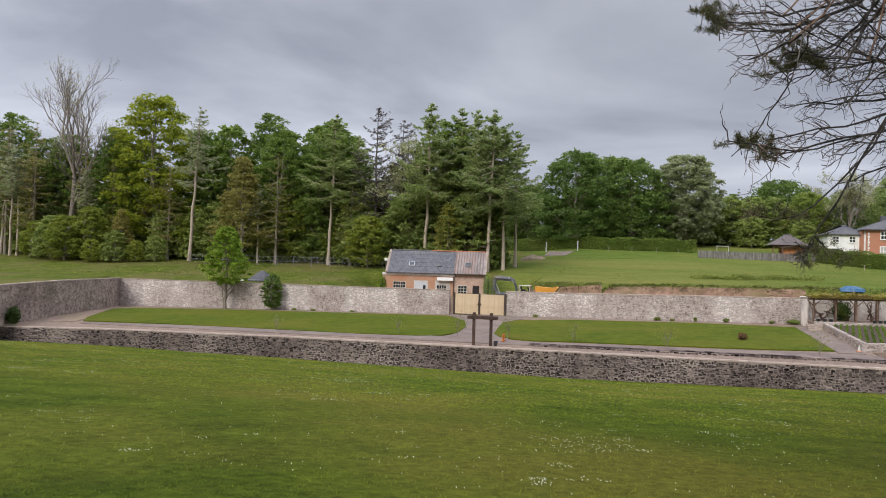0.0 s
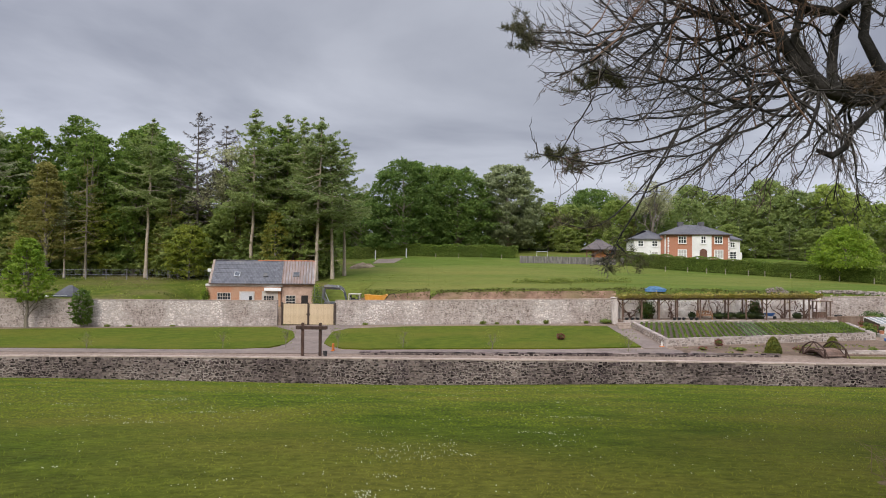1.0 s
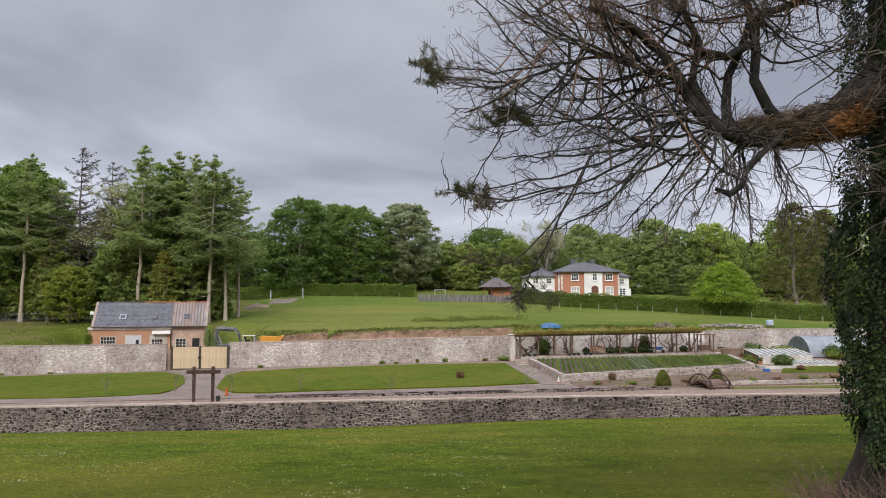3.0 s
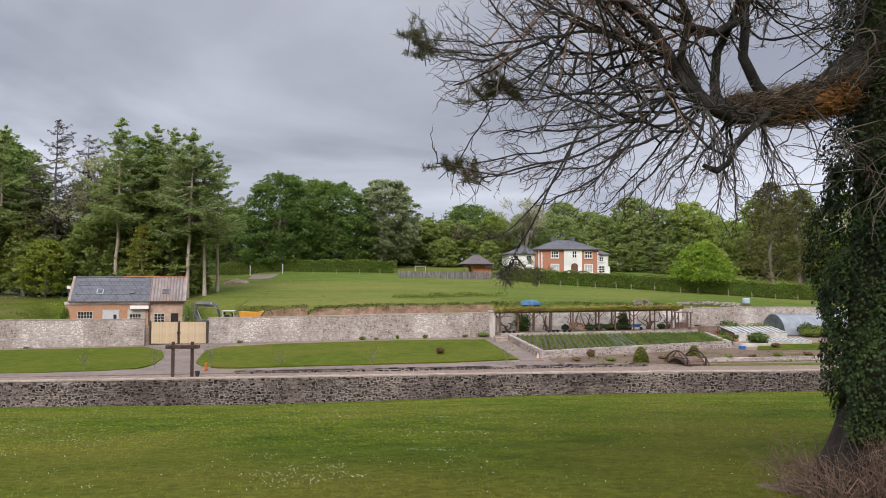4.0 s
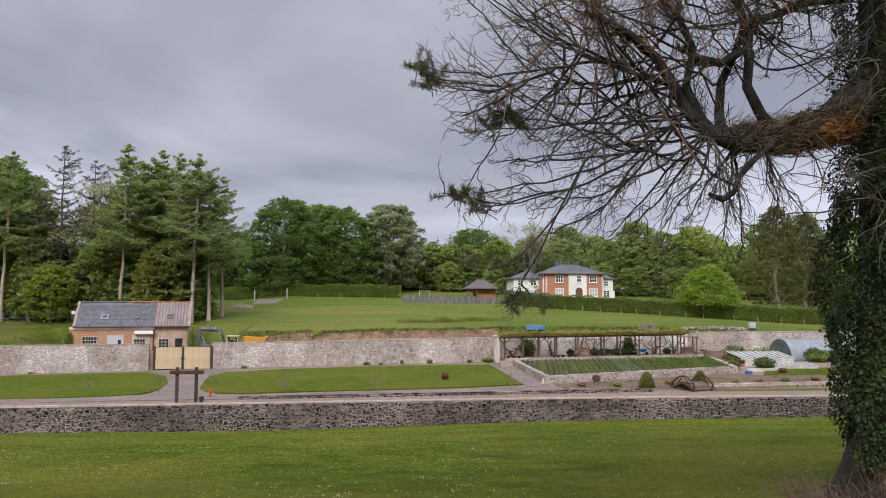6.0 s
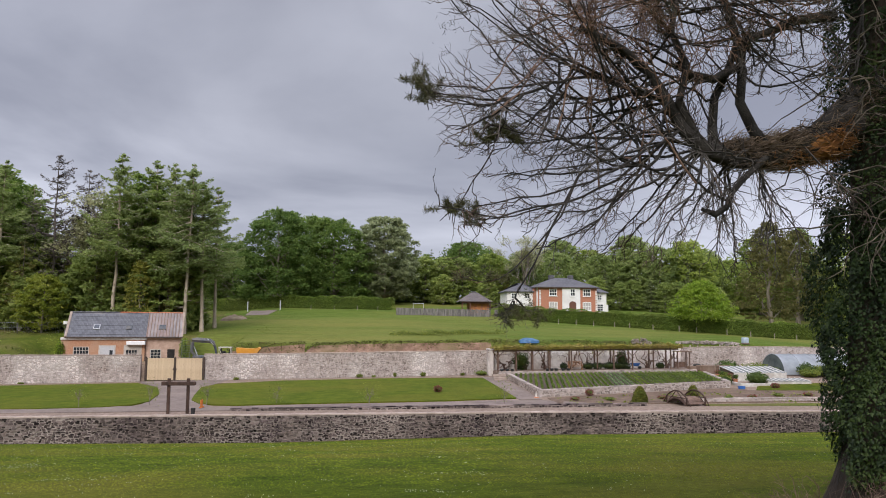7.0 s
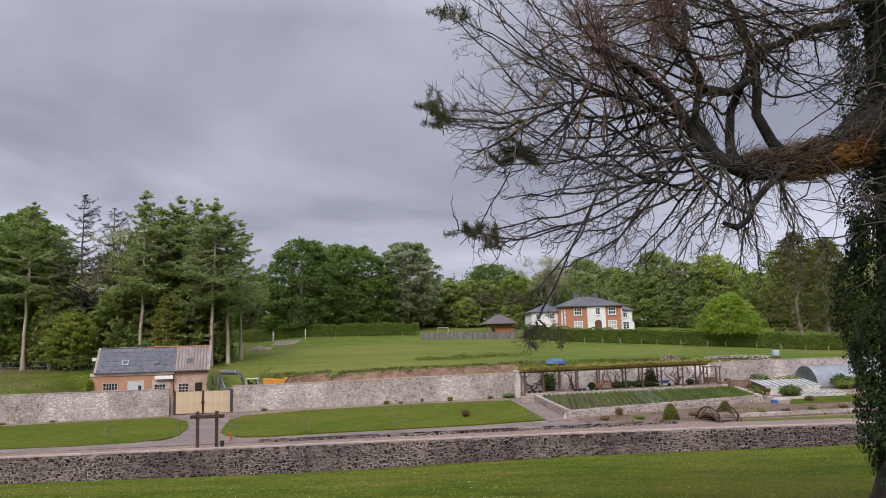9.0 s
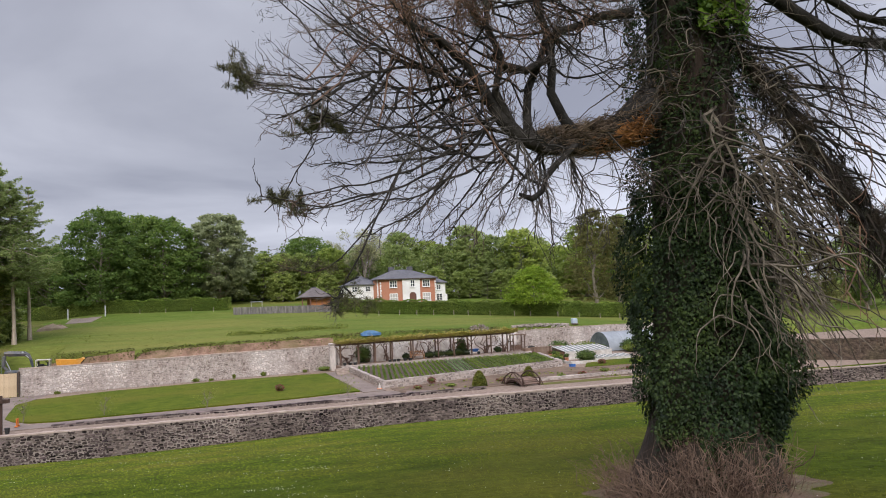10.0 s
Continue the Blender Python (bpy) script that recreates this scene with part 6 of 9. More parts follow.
# the brown wall that closes the garden on the far side
wall_side_2, ln = wall_body("wall_side_2", ((50.5, 73.5), (68.0, 58.9)), lambda s: -0.3, lambda s: 2.35, 0.5, M_STONE_K)
tagged(wall_side_2, "dark brown stone wall at the garden's end", "wall", kind="structure")
face_stones(wall_side_2, np.random.default_rng(9), ln, lambda s: 0.0, lambda s: 2.3, M_STONE_K, 0.05, "", course=(0.16, 0.28), width=(0.2, 0.5))
coping(wall_side_2, np.random.default_rng(9), ln, lambda s: 2.35, M_STONE_K, 0.5, 0.1, 0.04)

# low growth in the border
rr = np.random.default_rng(48)
n = 5200
pts = np.stack([rr.uniform(17.5, 51.5, n), rr.uniform(63.8, 74.0, n), np.zeros(n)], -1)
den = np.array([noise.noise(Vector((q[0] * 0.5, q[1] * 1.1, 2.0))) for q in pts])
pts = pts[(den > 0.2) & (pts[:, 1] < 67.8 + 0.2 * (pts[:, 0] - 17)) & (pts[:, 1] < 70.5)]
pts[:, 2] = garden_z(pts[:, 0], pts[:, 1]) + rr.uniform(0.06, 0.2, len(pts))
v, f = leaf_tris(rr, pts, 0.1, 0.3)
tagged(put("border_weeds", mesh_from("border_weeds", v, f.tolist(), M_WEED)), "low weeds and seedlings in the bare border", "plants", kind="stuff")

# steps beside the pergola
steps = thing("garden_steps", "short flight of pale stone steps beside the pergola", "steps")
for i in range(4):
    z = float(garden_z(15.6, 84)) + 0.16 * i
    part("step", boxes((15.0, 16.4, 83.4 + 0.34 * i, 83.78 + 0.34 * i, z - 0.3, z + 0.17), bevel=0.02), M_COPING, steps)


# ---- plants of the garden ----
def bush(name, label, x, y, z, r, h, mat, n=900, size=0.07, seed=1, cone=False, category="shrub", group="", stem=True):
    """A shrub: stems and a shell of small leaves, round or drawn up to a cone."""
    r_ = np.random.default_rng(seed)
    t = thing(name, label, category, pose(x, y, z), group)
    d = r_.normal(size=(n, 3))
    d /= np.linalg.norm(d, axis=1, keepdims=True)
    d[:, 2] = np.abs(d[:, 2]) if cone else d[:, 2]
    k = r_.uniform(0.8 if cone else 0.6, 1.05, (n, 1))
    p = d * k * (r, r, h if cone else h / 2)
    if cone:
        u = np.clip(p[:, 2:3] / h, 0, 1)
        p[:, :2] *= 1 - 0.28 * u
    else:
        lump = np.array([noise.noise(Vector(q * 2.2) + Vector((seed, 0, 0))) for q in d])[:, None]
        p *= 1 + 0.32 * lump
        p[:, 2] += h / 2
    p[:, 2] = np.maximum(p[:, 2], 0.04)
    v, f = leaf_quads(r_, p, size)
    put("foliage", mesh_from("foliage", v, f.tolist(), mat), t)
    # solid core under the leaves, its dark green standing for the shade within
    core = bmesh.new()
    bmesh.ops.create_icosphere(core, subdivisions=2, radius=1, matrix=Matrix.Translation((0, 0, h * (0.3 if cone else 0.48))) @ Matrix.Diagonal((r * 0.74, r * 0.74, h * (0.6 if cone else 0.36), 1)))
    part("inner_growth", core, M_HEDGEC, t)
    if stem:
        bag = Bag()
        for i in range(5):
            a = i * 1.3
            bag.tube(bend(r_, (0.03 * math.cos(a), 0.03 * math.sin(a), -0.1), (r * 0.5 * math.cos(a), r * 0.5 * math.sin(a), h * 0.6), 4, 0.05), [0.03, 0.025, 0.02, 0.01], 5)
        put("stem", bag.mesh("stem", M_BARK), t)
    return t


# ---- rows of vegetables ----
rr = np.random.default_rng(41)
for i in range(41):
    xb, yb = 17.7 + 0.525 * i, 84.9
    # the rows run aslant, parallel to the far side of the bed
    yf = max(y for y in np.arange(69, 85, 0.1) if xb - 0.22 * (yb - y) < 17.2 or y < 69.9 + 0.292 * (xb - 0.22 * (yb - y) - 16.5) or y < 69.5)
    ln = yb - yf
    if ln < 1.0:
        continue
    x, skew = xb - 0.22 * ln, 0.22 * ln
    blue = i in (19, 20, 21, 22)
    t = thing("vegetable_row", "ridge of blue-green cabbages in tilled soil" if blue else "ridge of young green vegetables in tilled soil", "vegetables", group="rows in the raised bed")
    t.location = (x, yf, float(garden_z(x, yf)) + 0.5)
    slope = (float(garden_z(xb, yb)) - float(garden_z(x, yf))) / ln
    bm = bmesh.new()
    prof = [(-0.15, -0.03), (-0.06, 0.04), (0.06, 0.04), (0.15, -0.03)]
    a = [bm.verts.new((p[0], 0, p[1])) for p in prof]
    b = [bm.verts.new((p[0] + skew, ln, p[1] + slope * ln)) for p in prof]
    for k in range(3):
        bm.faces.new((a[k], a[k + 1], b[k + 1], b[k]))
    bm.faces.new(a[::-1]), bm.faces.new(b)
    part("soil_ridge", bm, M_TILTH, t)
    n = int(ln / 0.3)
    w = np.linspace(0.01, 0.99, n)
    c = np.stack([skew * w, ln * w, slope * ln * w + 0.13], -1)
    pts = np.repeat(c, 15, 0) + rr.normal(size=(n * 15, 3)) * (0.045, 0.085, 0.045)
    v, f = leaf_tris(rr, pts, 0.075, 0.4)
    tagged(put("leaves", mesh_from("leaves", v, f.tolist(), M_CROPB if blue else M_VEG), t), kind="stuff")

# shrubs, yews and young trees
gz_ = lambda x, y: float(garden_z(x, y)) + 0.03
bush("yew_bush", "clipped golden yew cone in the border", 24.2, 64.8, gz_(24.2, 64.8), 0.68, 1.32, M_YEW, 4200, 0.06, 3, True, group="yew cones")
bush("yew_bush", "clipped golden yew cone beside the bridge", 29.3, 65.6, gz_(29.3, 65.6), 0.66, 1.3, M_YEW, 4000, 0.06, 4, True, group="yew cones")
bush("copper_bush", "small red-brown shrub on the lawn", 7.75, 73.0, gz_(7.75, 73) + 0.08, 0.42, 0.6, M_REDLEAF, 700, 0.05, 5)
bush("copper_bush", "small red-brown shrub before the bed wall", 21.2, 69.4, gz_(21.2, 69.4), 0.42, 0.65, M_REDLEAF, 600, 0.05, 6)
bush("copper_bush", "small copper shrub beside the cold frame", 41.6, 74.0, gz_(41.6, 74.0), 0.45, 0.55, M_REDLEAF, 600, 0.05, 7)
bush("box_bush", "dark green shrub between the cold frames", 41.6, 77.4, gz_(41.6, 77.4), 1.1, 1.25, M_SHRUB, 2200, 0.07, 8)
for i, (x, w, h) in enumerate(((0.6, 0.4, 0.45), (7.8, 0.35, 0.5), (12.4, 0.25, 0.35), (14.6, 0.9, 0.6), (2.2, 0.25, 0.25), (4.6, 0.2, 0.5), (-12.9, 0.35, 0.3), (-42.5, 0.35, 0.3), (-40, 0.35, 0.25), (-35, 0.3, 0.2))):
    y = float(rear_y(x)) - 0.75
    bush("wall_shrub", "small green shrub at the foot of the wall", x, y, gz_(x, y), w, h, M_WEED, 420, 0.05, 20 + i, group="shrubs under the wall")
for i, (x, w, h) in enumerate(((24.3, 0.45, 0.8), (27.2, 0.75, 0.75), (28.4, 0.8, 0.8), (29.7, 0.85, 0.78), (30.9, 0.75, 0.8), (31.8, 0.6, 0.7), (36.0, 0.5, 0.7))):
    bush("terrace_shrub", "dark green shrub under the pergola", x, 89.4, terrace_z(x), w, h, M_SHRUBD, 1100, 0.06, 40 + i, group="shrubs on the terrace")
for i, (x, y, w, h) in enumerate(((39.0, 79.5, 0.8, 0.8), (38.2, 77.6, 0.6, 0.7), (46.5, 86.5, 1.6, 1.4), (44.0, 88.5, 1.3, 1.5), (54.0, 83.5, 1.7, 1.5), (56.5, 82.5, 1.4, 1.3), (51.5, 84.0, 1.1, 0.9), (48.5, 86.8, 1.0, 0.9), (58.5, 79, 1.6, 1.2), (51.8, 85.2, 1.0, 1.5), (53.4, 85.0, 1.2, 1.2))):
    bush("garden_shrub", "loose green garden shrub", x, y, gz_(x, y), w, h, M_SHRUB if i % 2 else M_WEED, 1100, 0.09, 60 + i, group="shrubs by the cold frames")
for i, (x, y) in enumerate(((33, 66.5), (35.5, 67), (38.5, 68), (41.5, 68.2), (44.5, 68.7), (19, 66.5), (22, 66.0), (27, 66.8))):
    bush("border_plant", "low reddish plant in the border", x, y, gz_(x, y), 0.45, 0.32, M_REDLEAF if i % 2 else M_WEED, 320, 0.05, 80 + i, group="plants in the border", stem=False)
bush("corner_shrub", "dark green shrub at the corner of the garden", -57.35, 59.2, gz_(-57.35, 59.2), 0.6, 1.6, M_SHRUB, 1500, 0.1, 91)
for i, (x, y) in enumerate(((-21.8, 65.6), (-16.6, 66.6), (-12.0, 66.2), (-6.4, 66.6), (12.4, 64.6), (1.2, 64.5), (-33.2, 64.6))):
    t = bare_tree("sapling", 100 + i, 1.8, M_TWIG, M_WEED, "thin young tree planted at the lawn's edge", 300, 0.5, "young trees on the lawns", 3, 0.05)
    t.location = (x, y, gz_(x, y) + 0.05)
t = broadleaf("garden_tree", 51, 10.6, 3.0, M_MAPLE, M_BARK, 6500, 0.15, 0.26, "light green young tree before the garden wall", prof=(0.6, 0.95, 0.95, 0.65, 0.4, 0.12))
t.location = (-51.6, 86.6, gz_(-51.6, 86.6))
t = broadleaf("laurel_bush", 52, 4.6, 1.35, M_OAK, M_BARK, 2600, 0.13, 0.05, "tall narrow green bush against the wall", category="shrub")
t.location = (-45.3, 86.9, gz_(-45.3, 86.9))


# ---- gate in the wall ----
def gate():
    x0, x1, y, z0, z1 = -22.65, -16.5, 89.05, 0.42, 2.88
    mid = (x0 + x1) / 2
    t = thing("garden_gate", "tall closed double gate of new pale boards in dark frames", "gate", pose(0, 0, 0))
    for x in (x0 - 0.02, x1 + 0.02):
        part("post", boxes((x - 0.09, x + 0.09, y - 0.09, y + 0.09, 0.1, z1 + 0.12), bevel=0.01), M_STEEL, t)
    for a, b in ((x0 + 0.08, mid - 0.05), (mid + 0.05, x1 - 0.08)):
        lf = part("leaf_frame", boxes((a, b, y - 0.03, y + 0.03, z0, z0 + 0.09), (a, b, y - 0.03, y + 0.03, z1 - 0.08, z1), (a, a + 0.08, y - 0.03, y + 0.03, z0 + 0.09, z1 - 0.08), (b - 0.08, b, y - 0.03, y + 0.03, z0 + 0.09, z1 - 0.08)), M_STEEL, t)
        n = 18
        w = (b - a - 0.16) / n
        one = boxes((-w / 2 + 0.002, w / 2 - 0.002, -0.045, -0.033, z0 + 0.05, z1 - 0.04), bevel=0.003)
        me_ = bpy.data.meshes.new("board")
        one.to_mesh(me_)
        one.free()
        me_.materials.append(M_BOARD)
        for i in range(n):
            put("board", me_, lf, pose(a + 0.08 + w * (i + 0.5), y, 0))
    part("latch", boxes((mid - 0.24, mid + 0.24, y - 0.10, y - 0.05, 1.6, 1.68), (mid - 0.17, mid - 0.1, y - 0.12, y - 0.05, 1.5, 1.78), (mid + 0.1, mid + 0.17, y - 0.12, y - 0.05, 1.5, 1.78), bevel=0.01), M_STEEL, t, "dark iron latch")
    part("slam_post", boxes((mid - 0.045, mid + 0.045, y + 0.035, y + 0.1, 0.3, z1 + 0.1)), M_STEEL, t)


gate()


def timber_frame():
    """Two posts and a lintel that stand over the path."""
    t = thing("timber_arch", "dark timber frame of two posts and a lintel", "arch")
    g = float(garden_z(-13, 61)) + 0.04
    for x in (-13.84, -12.43):
        part("post", boxes((x - 0.11, x + 0.11, 60.9, 61.1, g - 0.25, 2.62), bevel=0.015), M_OAKPOST, t)
    part("lintel", boxes((-14.35, -11.9, 60.74, 60.88, 2.1, 2.36), (-14.35, -11.9, 61.12, 61.26, 2.1, 2.36), bevel=0.02), M_OAKPOST, t)


timber_frame()
t = thing("barrier", "orange plastic barrier beside the timber frame", "barrier", pose(-12.05, 64.5, gz_(-12.05, 64.5) + 0.03))
part("panel", boxes((-0.04, 0.04, -0.35, 0.35, 0.08, 0.62), (-0.13, 0.13, -0.35, -0.27, 0, 0.1), (-0.13, 0.13, 0.27, 0.35, 0, 0.1), bevel=0.03), M_ORANGE, t)
t = thing("bucket", "black bucket at the foot of the post", "bucket", pose(-12.0, 60.9, gz_(-12, 60.9) + 0.02))
bm = bmesh.new()
bmesh.ops.create_cone(bm, cap_ends=True, segments=16, radius1=0.13, radius2=0.18, depth=0.42, matrix=Matrix.Translation((0, 0, 0.21)))
part("shell", bm, M_BLACKPOT, t)


# ---- pergola ----
M_OLDOAK = shader("red_brown_old_timber", (0.095, 0.056, 0.040), (0.185, 0.115, 0.084), 5, 0.85, 0.4, 20, (0.17, 0.125, 0.10), 0.8, 0.4, stretch=(1, 1, 0.2), obrand=0.2)


def pergola():
    t = thing("pergola", "long timber pergola overgrown with leafing vines", "pergola")
    yf, yb = 87.2, 89.7
    top = lambda x: terrace_z(x) + 2.24
    xs_ = (16.1, 18.2, 20.1, 22.1, 24.6, 27.65, 29.6, 31.8, 34.3, 36.4)
    for i, x in enumerate(xs_):
        z = terrace_z(x)
        part("post", boxes((x - 0.07, x + 0.07, yf - 0.07, yf + 0.07, z - 0.02, top(x)), bevel=0.012), M_OLDOAK, t)
        part("post", boxes((x + 0.35, x + 0.51, yb - 0.08, yb + 0.08, z - 0.02, top(x)), bevel=0.012), M_OLDOAK, t)
        for s in (-1, 1) if i in (0, 2, 5, 7) else ():
            bm = boxes((-0.04, 0.04, -0.04, 0.04, -0.45, 0.45))
            bmesh.ops.transform(bm, matrix=pose(x + s * 0.32, yf, top(x) - 0.32, 0, s * 45, 0), verts=bm.verts)
            part("brace", bm, M_OLDOAK, t)
    for y in (yf, yb):
        bm = boxes((-10.9, 10.9, -0.07, 0.07, 0, 0.22), bevel=0.015)
        bmesh.ops.transform(bm, matrix=pose(26.4, y, top(26.4), 0, -math.degrees(math.atan(0.014)), 0), verts=bm.verts)
        part("beam", bm, M_OLDOAK, t)
    for i in range(19):
        x = 15.8 + 1.178 * i
        part("rafter", boxes((x - 0.04, x + 0.04, yf - 0.5, yb + 0.6, top(x) + 0.23, top(x) + 0.37), bevel=0.01), M_OLDOAK, t)
    return top


ptop = pergola()
rr = np.random.default_rng(43)
vine = thing("vine", "vigorous vine with brown stems and yellow-green leaves over the pergola", "climber")
bag = Bag()
for i in range(9):
    x = 17.3 + 2.5 * i + rr.uniform(-0.5, 0.5)
    p = np.array([x, 90.0, terrace_z(x)])
    for j in range(5):
        q = p + (rr.uniform(-1.6, 1.6), rr.uniform(-0.6, 0.1), rr.uniform(1.4, 2.3))
        bag.tube(bend(rr, p, q, 7, 0.12), np.linspace(0.085, 0.04, 7), 5)
        if j % 2:
            twigs(rr, bag, q, np.array([rr.uniform(-1, 1), -0.5, 0.1]), 1.2, 0.03, 1, 0.9, -0.1)
for i in range(640):
    x = rr.uniform(15.7, 37.8)
    p = np.array([x, rr.uniform(86.6, 87.9), ptop(x) + rr.uniform(0.2, 0.45)])
    q = p + (rr.uniform(-0.9, 0.9), rr.uniform(-0.5, 0.3), rr.uniform(-0.9, 0.2) if i % 3 == 0 else rr.uniform(-0.1, 0.3))
    bag.tube(bend(rr, p, q, 5, 0.12), np.linspace(0.016, 0.007, 5), 3)
put("stem", bag.mesh("stem", M_VSTEM), vine)
n = 12500
pts = np.stack([rr.uniform(15.6, 37.6, n), 86.5 + 3.6 * rr.random(n) ** 3.2, np.zeros(n)], -1)
thick = 0.34 + 0.42 * np.array([noise.noise(Vector((q[0] * 0.9, q[1] * 0.9, 3.0))) for q in pts])
pts[:, 2] = ptop(pts[:, 0]) + 0.22 + thick * rr.random(n) ** 0.7 + (rr.random(n) < 0.07) * rr.uniform(0, 0.35, n)
v, f = leaf_quads(rr, pts, 0.085)
tagged(put("leaves", mesh_from("leaves", v, f.tolist(), M_VINE), vine), kind="stuff")
n = 900
pts = np.stack([rr.uniform(15.6, 37.6, n), rr.uniform(86.5, 87.2, n), np.zeros(n)], -1)
pts[:, 2] = ptop(pts[:, 0]) + 0.25 - 0.6 * rr.random(n) ** 2.2
v, f = leaf_quads(rr, pts, 0.06)
tagged(put("hanging_leaves", mesh_from("hanging_leaves", v, f.tolist(), M_VINE), vine), kind="stuff")
for i, (x, w, h) in enumerate(((19.3, 0.95, 2.1), (31.5, 0.6, 2.2))):
    bush("climbing_shrub", "dark green climber trained on the white wall", x, 90.0, terrace_z(x), w, h, M_SHRUB, 1300, 0.09, 110 + i, category="climber", group="climbers behind the pergola")
# bare wall behind the pergola is limewashed
lime, ln = wall_body("wall_limewash", ((16.2, float(rear_y(16.2)) - 0.1), (39.4, float(rear_y(39.4)) - 0.1)), lambda s: 0.8, lambda s: rear_top_r(16.2 + s) - 0.02, 0.09, M_WHITE)
tagged(lime, "patchy white limewash coat on the old wall", "wall", kind="structure")
face_stones(lime, np.random.default_rng(19), ln, lambda s: 1.0, lambda s: rear_top_r(16.2 + s) - 0.05, M_WHITE, 0.035, "limewashed rubble stones", course=(0.14, 0.30), width=(0.15, 0.6))


M_ORANGEW = shader("orange_brown_timber", (0.30, 0.15, 0.075), (0.42, 0.23, 0.125), 5, 0.8, 0.3, 18, stretch=(0.3, 1, 1))


def bench():
    t = thing("garden_bench", "weathered orange-brown wooden bench under the pergola", "bench", pose(25.45, 88.5, terrace_z(25.4)))
    part("seat", boxes(*[(-0.85, 0.85, y, y + 0.1, 0.43, 0.46) for y in (-0.25, -0.12, 0.01, 0.14)], bevel=0.006), M_ORANGEW, t)
    part("backrest", boxes((-0.85, 0.85, 0.26, 0.3, 0.88, 0.97), (-0.85, 0.85, 0.26, 0.3, 0.5, 0.58), *[(x, x + 0.06, 0.265, 0.295, 0.58, 0.88) for x in np.linspace(-0.75, 0.69, 9)]), M_ORANGEW, t)
    for x in (-0.83, 0.76):
        for y in (-0.26, 0.24):
            part("leg", boxes((x, x + 0.07, y, y + 0.07, 0, 0.66 if y < 0 else 0.95), bevel=0.006), M_ORANGEW, t)
        part("armrest", boxes((x - 0.01, x + 0.08, -0.3, 0.28, 0.66, 0.7), bevel=0.008), M_ORANGEW, t)


bench()


def pot(x, y, z, r, mat, label, group):
    t = thing("plant_pot", label, "pot", pose(x, y, z), group)
    bm = bmesh.new()
    bmesh.ops.create_cone(bm, cap_ends=True, segments=14, radius1=r * 0.72, radius2=r, depth=r * 1.6, matrix=Matrix.Translation((0, 0, r * 0.8)))
    bmesh.ops.create_cone(bm, cap_ends=True, segments=14, radius1=r * 1.1, radius2=r * 1.1, depth=r * 0.28, matrix=Matrix.Translation((0, 0, r * 1.55)))
    part("shell", bm, mat, t)


for i, x in enumerate((16.4, 17.0, 17.6, 21.6, 22.1, 22.6, 23.4, 24.0)):
    pot(x, 86.4, terrace_z(x), 0.2, M_BLACKPOT, "black plastic plant pot on the terrace", "pots on the terrace")
for i, (x, y, r) in enumerate(((39.95, 78.8, 0.24), (39.9, 79.9, 0.2), (40.0, 81.0, 0.26), (40.05, 82.1, 0.22), (40.1, 83.2, 0.25))):
    pot(x, y, gz_(x, y), r, M_TERRA, "terracotta pot standing between bed and cold frame", "pots by the cold frame")
    bush("potted_plant", "leafy young plant growing in a pot", x, y, gz_(x, y) + r * 1.68, r * 1.3, 0.5 + 0.1 * (i % 2), (M_SHRUB, M_REDLEAF, M_WEED)[i % 3], 320, 0.05, 140 + i, category="plant", group="plants in pots", stem=False)
t = thing("wheelbarrow", "blue wheelbarrow parked under the pergola", "wheelbarrow", pose(32.5, 88.2, terrace_z(32.5), 0, 0, 10))
bm = bmesh.new()
bmesh.ops.create_cone(bm, cap_ends=True, segments=4, radius1=0.35, radius2=0.62, depth=0.35, matrix=Matrix.Translation((0, 0, 0.55)) @ Matrix.Rotation(radians(45), 4, "Z"))
part("tray", bm, M_BLUE, t)
bm = bmesh.new()
bmesh.ops.create_cone(bm, cap_ends=True, segments=16, radius1=0.2, radius2=0.2, depth=0.09, matrix=Matrix.Translation((0.6, 0, 0.2)) @ Matrix.Rotation(radians(90), 4, "X"))
part("wheel", bm, M_RUBBER, t)
for y in (-0.2, 0.2):
    part("leg", boxes((-0.35, -0.31, y - 0.02, y + 0.02, 0, 0.45)), M_GALV, t)
    part("handle", boxes((-1.1, 0.6, y - 0.02, y + 0.02, 0.38, 0.42)), M_GALV, t)


def arbour():
    t = thing("arbour", "small open wooden shelter at the pergola's end", "shelter", pose(38.6, 89.2, terrace_z(38.6)))
    for x in (-0.75, 0.75):
        for y in (-0.5, 0.5):
            part("post", boxes((x - 0.06, x + 0.06, y - 0.06, y + 0.06, 0, 1.95)), M_OLDOAK, t)
    part("roof", boxes((-0.95, 0.95, -0.7, 0.7, 1.95, 2.05), bevel=0.02), M_OLDOAK, t)
    part("back_panel", boxes(*[(x, x + 0.15, 0.5, 0.53, 0.1, 0.75) for x in np.arange(-0.7, 0.7, 0.17)]), M_OLDOAK, t)


arbour()


t = thing("wall_pier", "whitewashed stone pier at the end of the garden wall", "pier")
part("shaft", boxes((15.3, 16.0, 89.2, 90.1, 0.6, 3.85), bevel=0.12), M_STONE_P, t)
part("cap", boxes((15.2, 16.1, 89.1, 90.2, 3.854, 4.02), bevel=0.08), M_STONE_P, t)


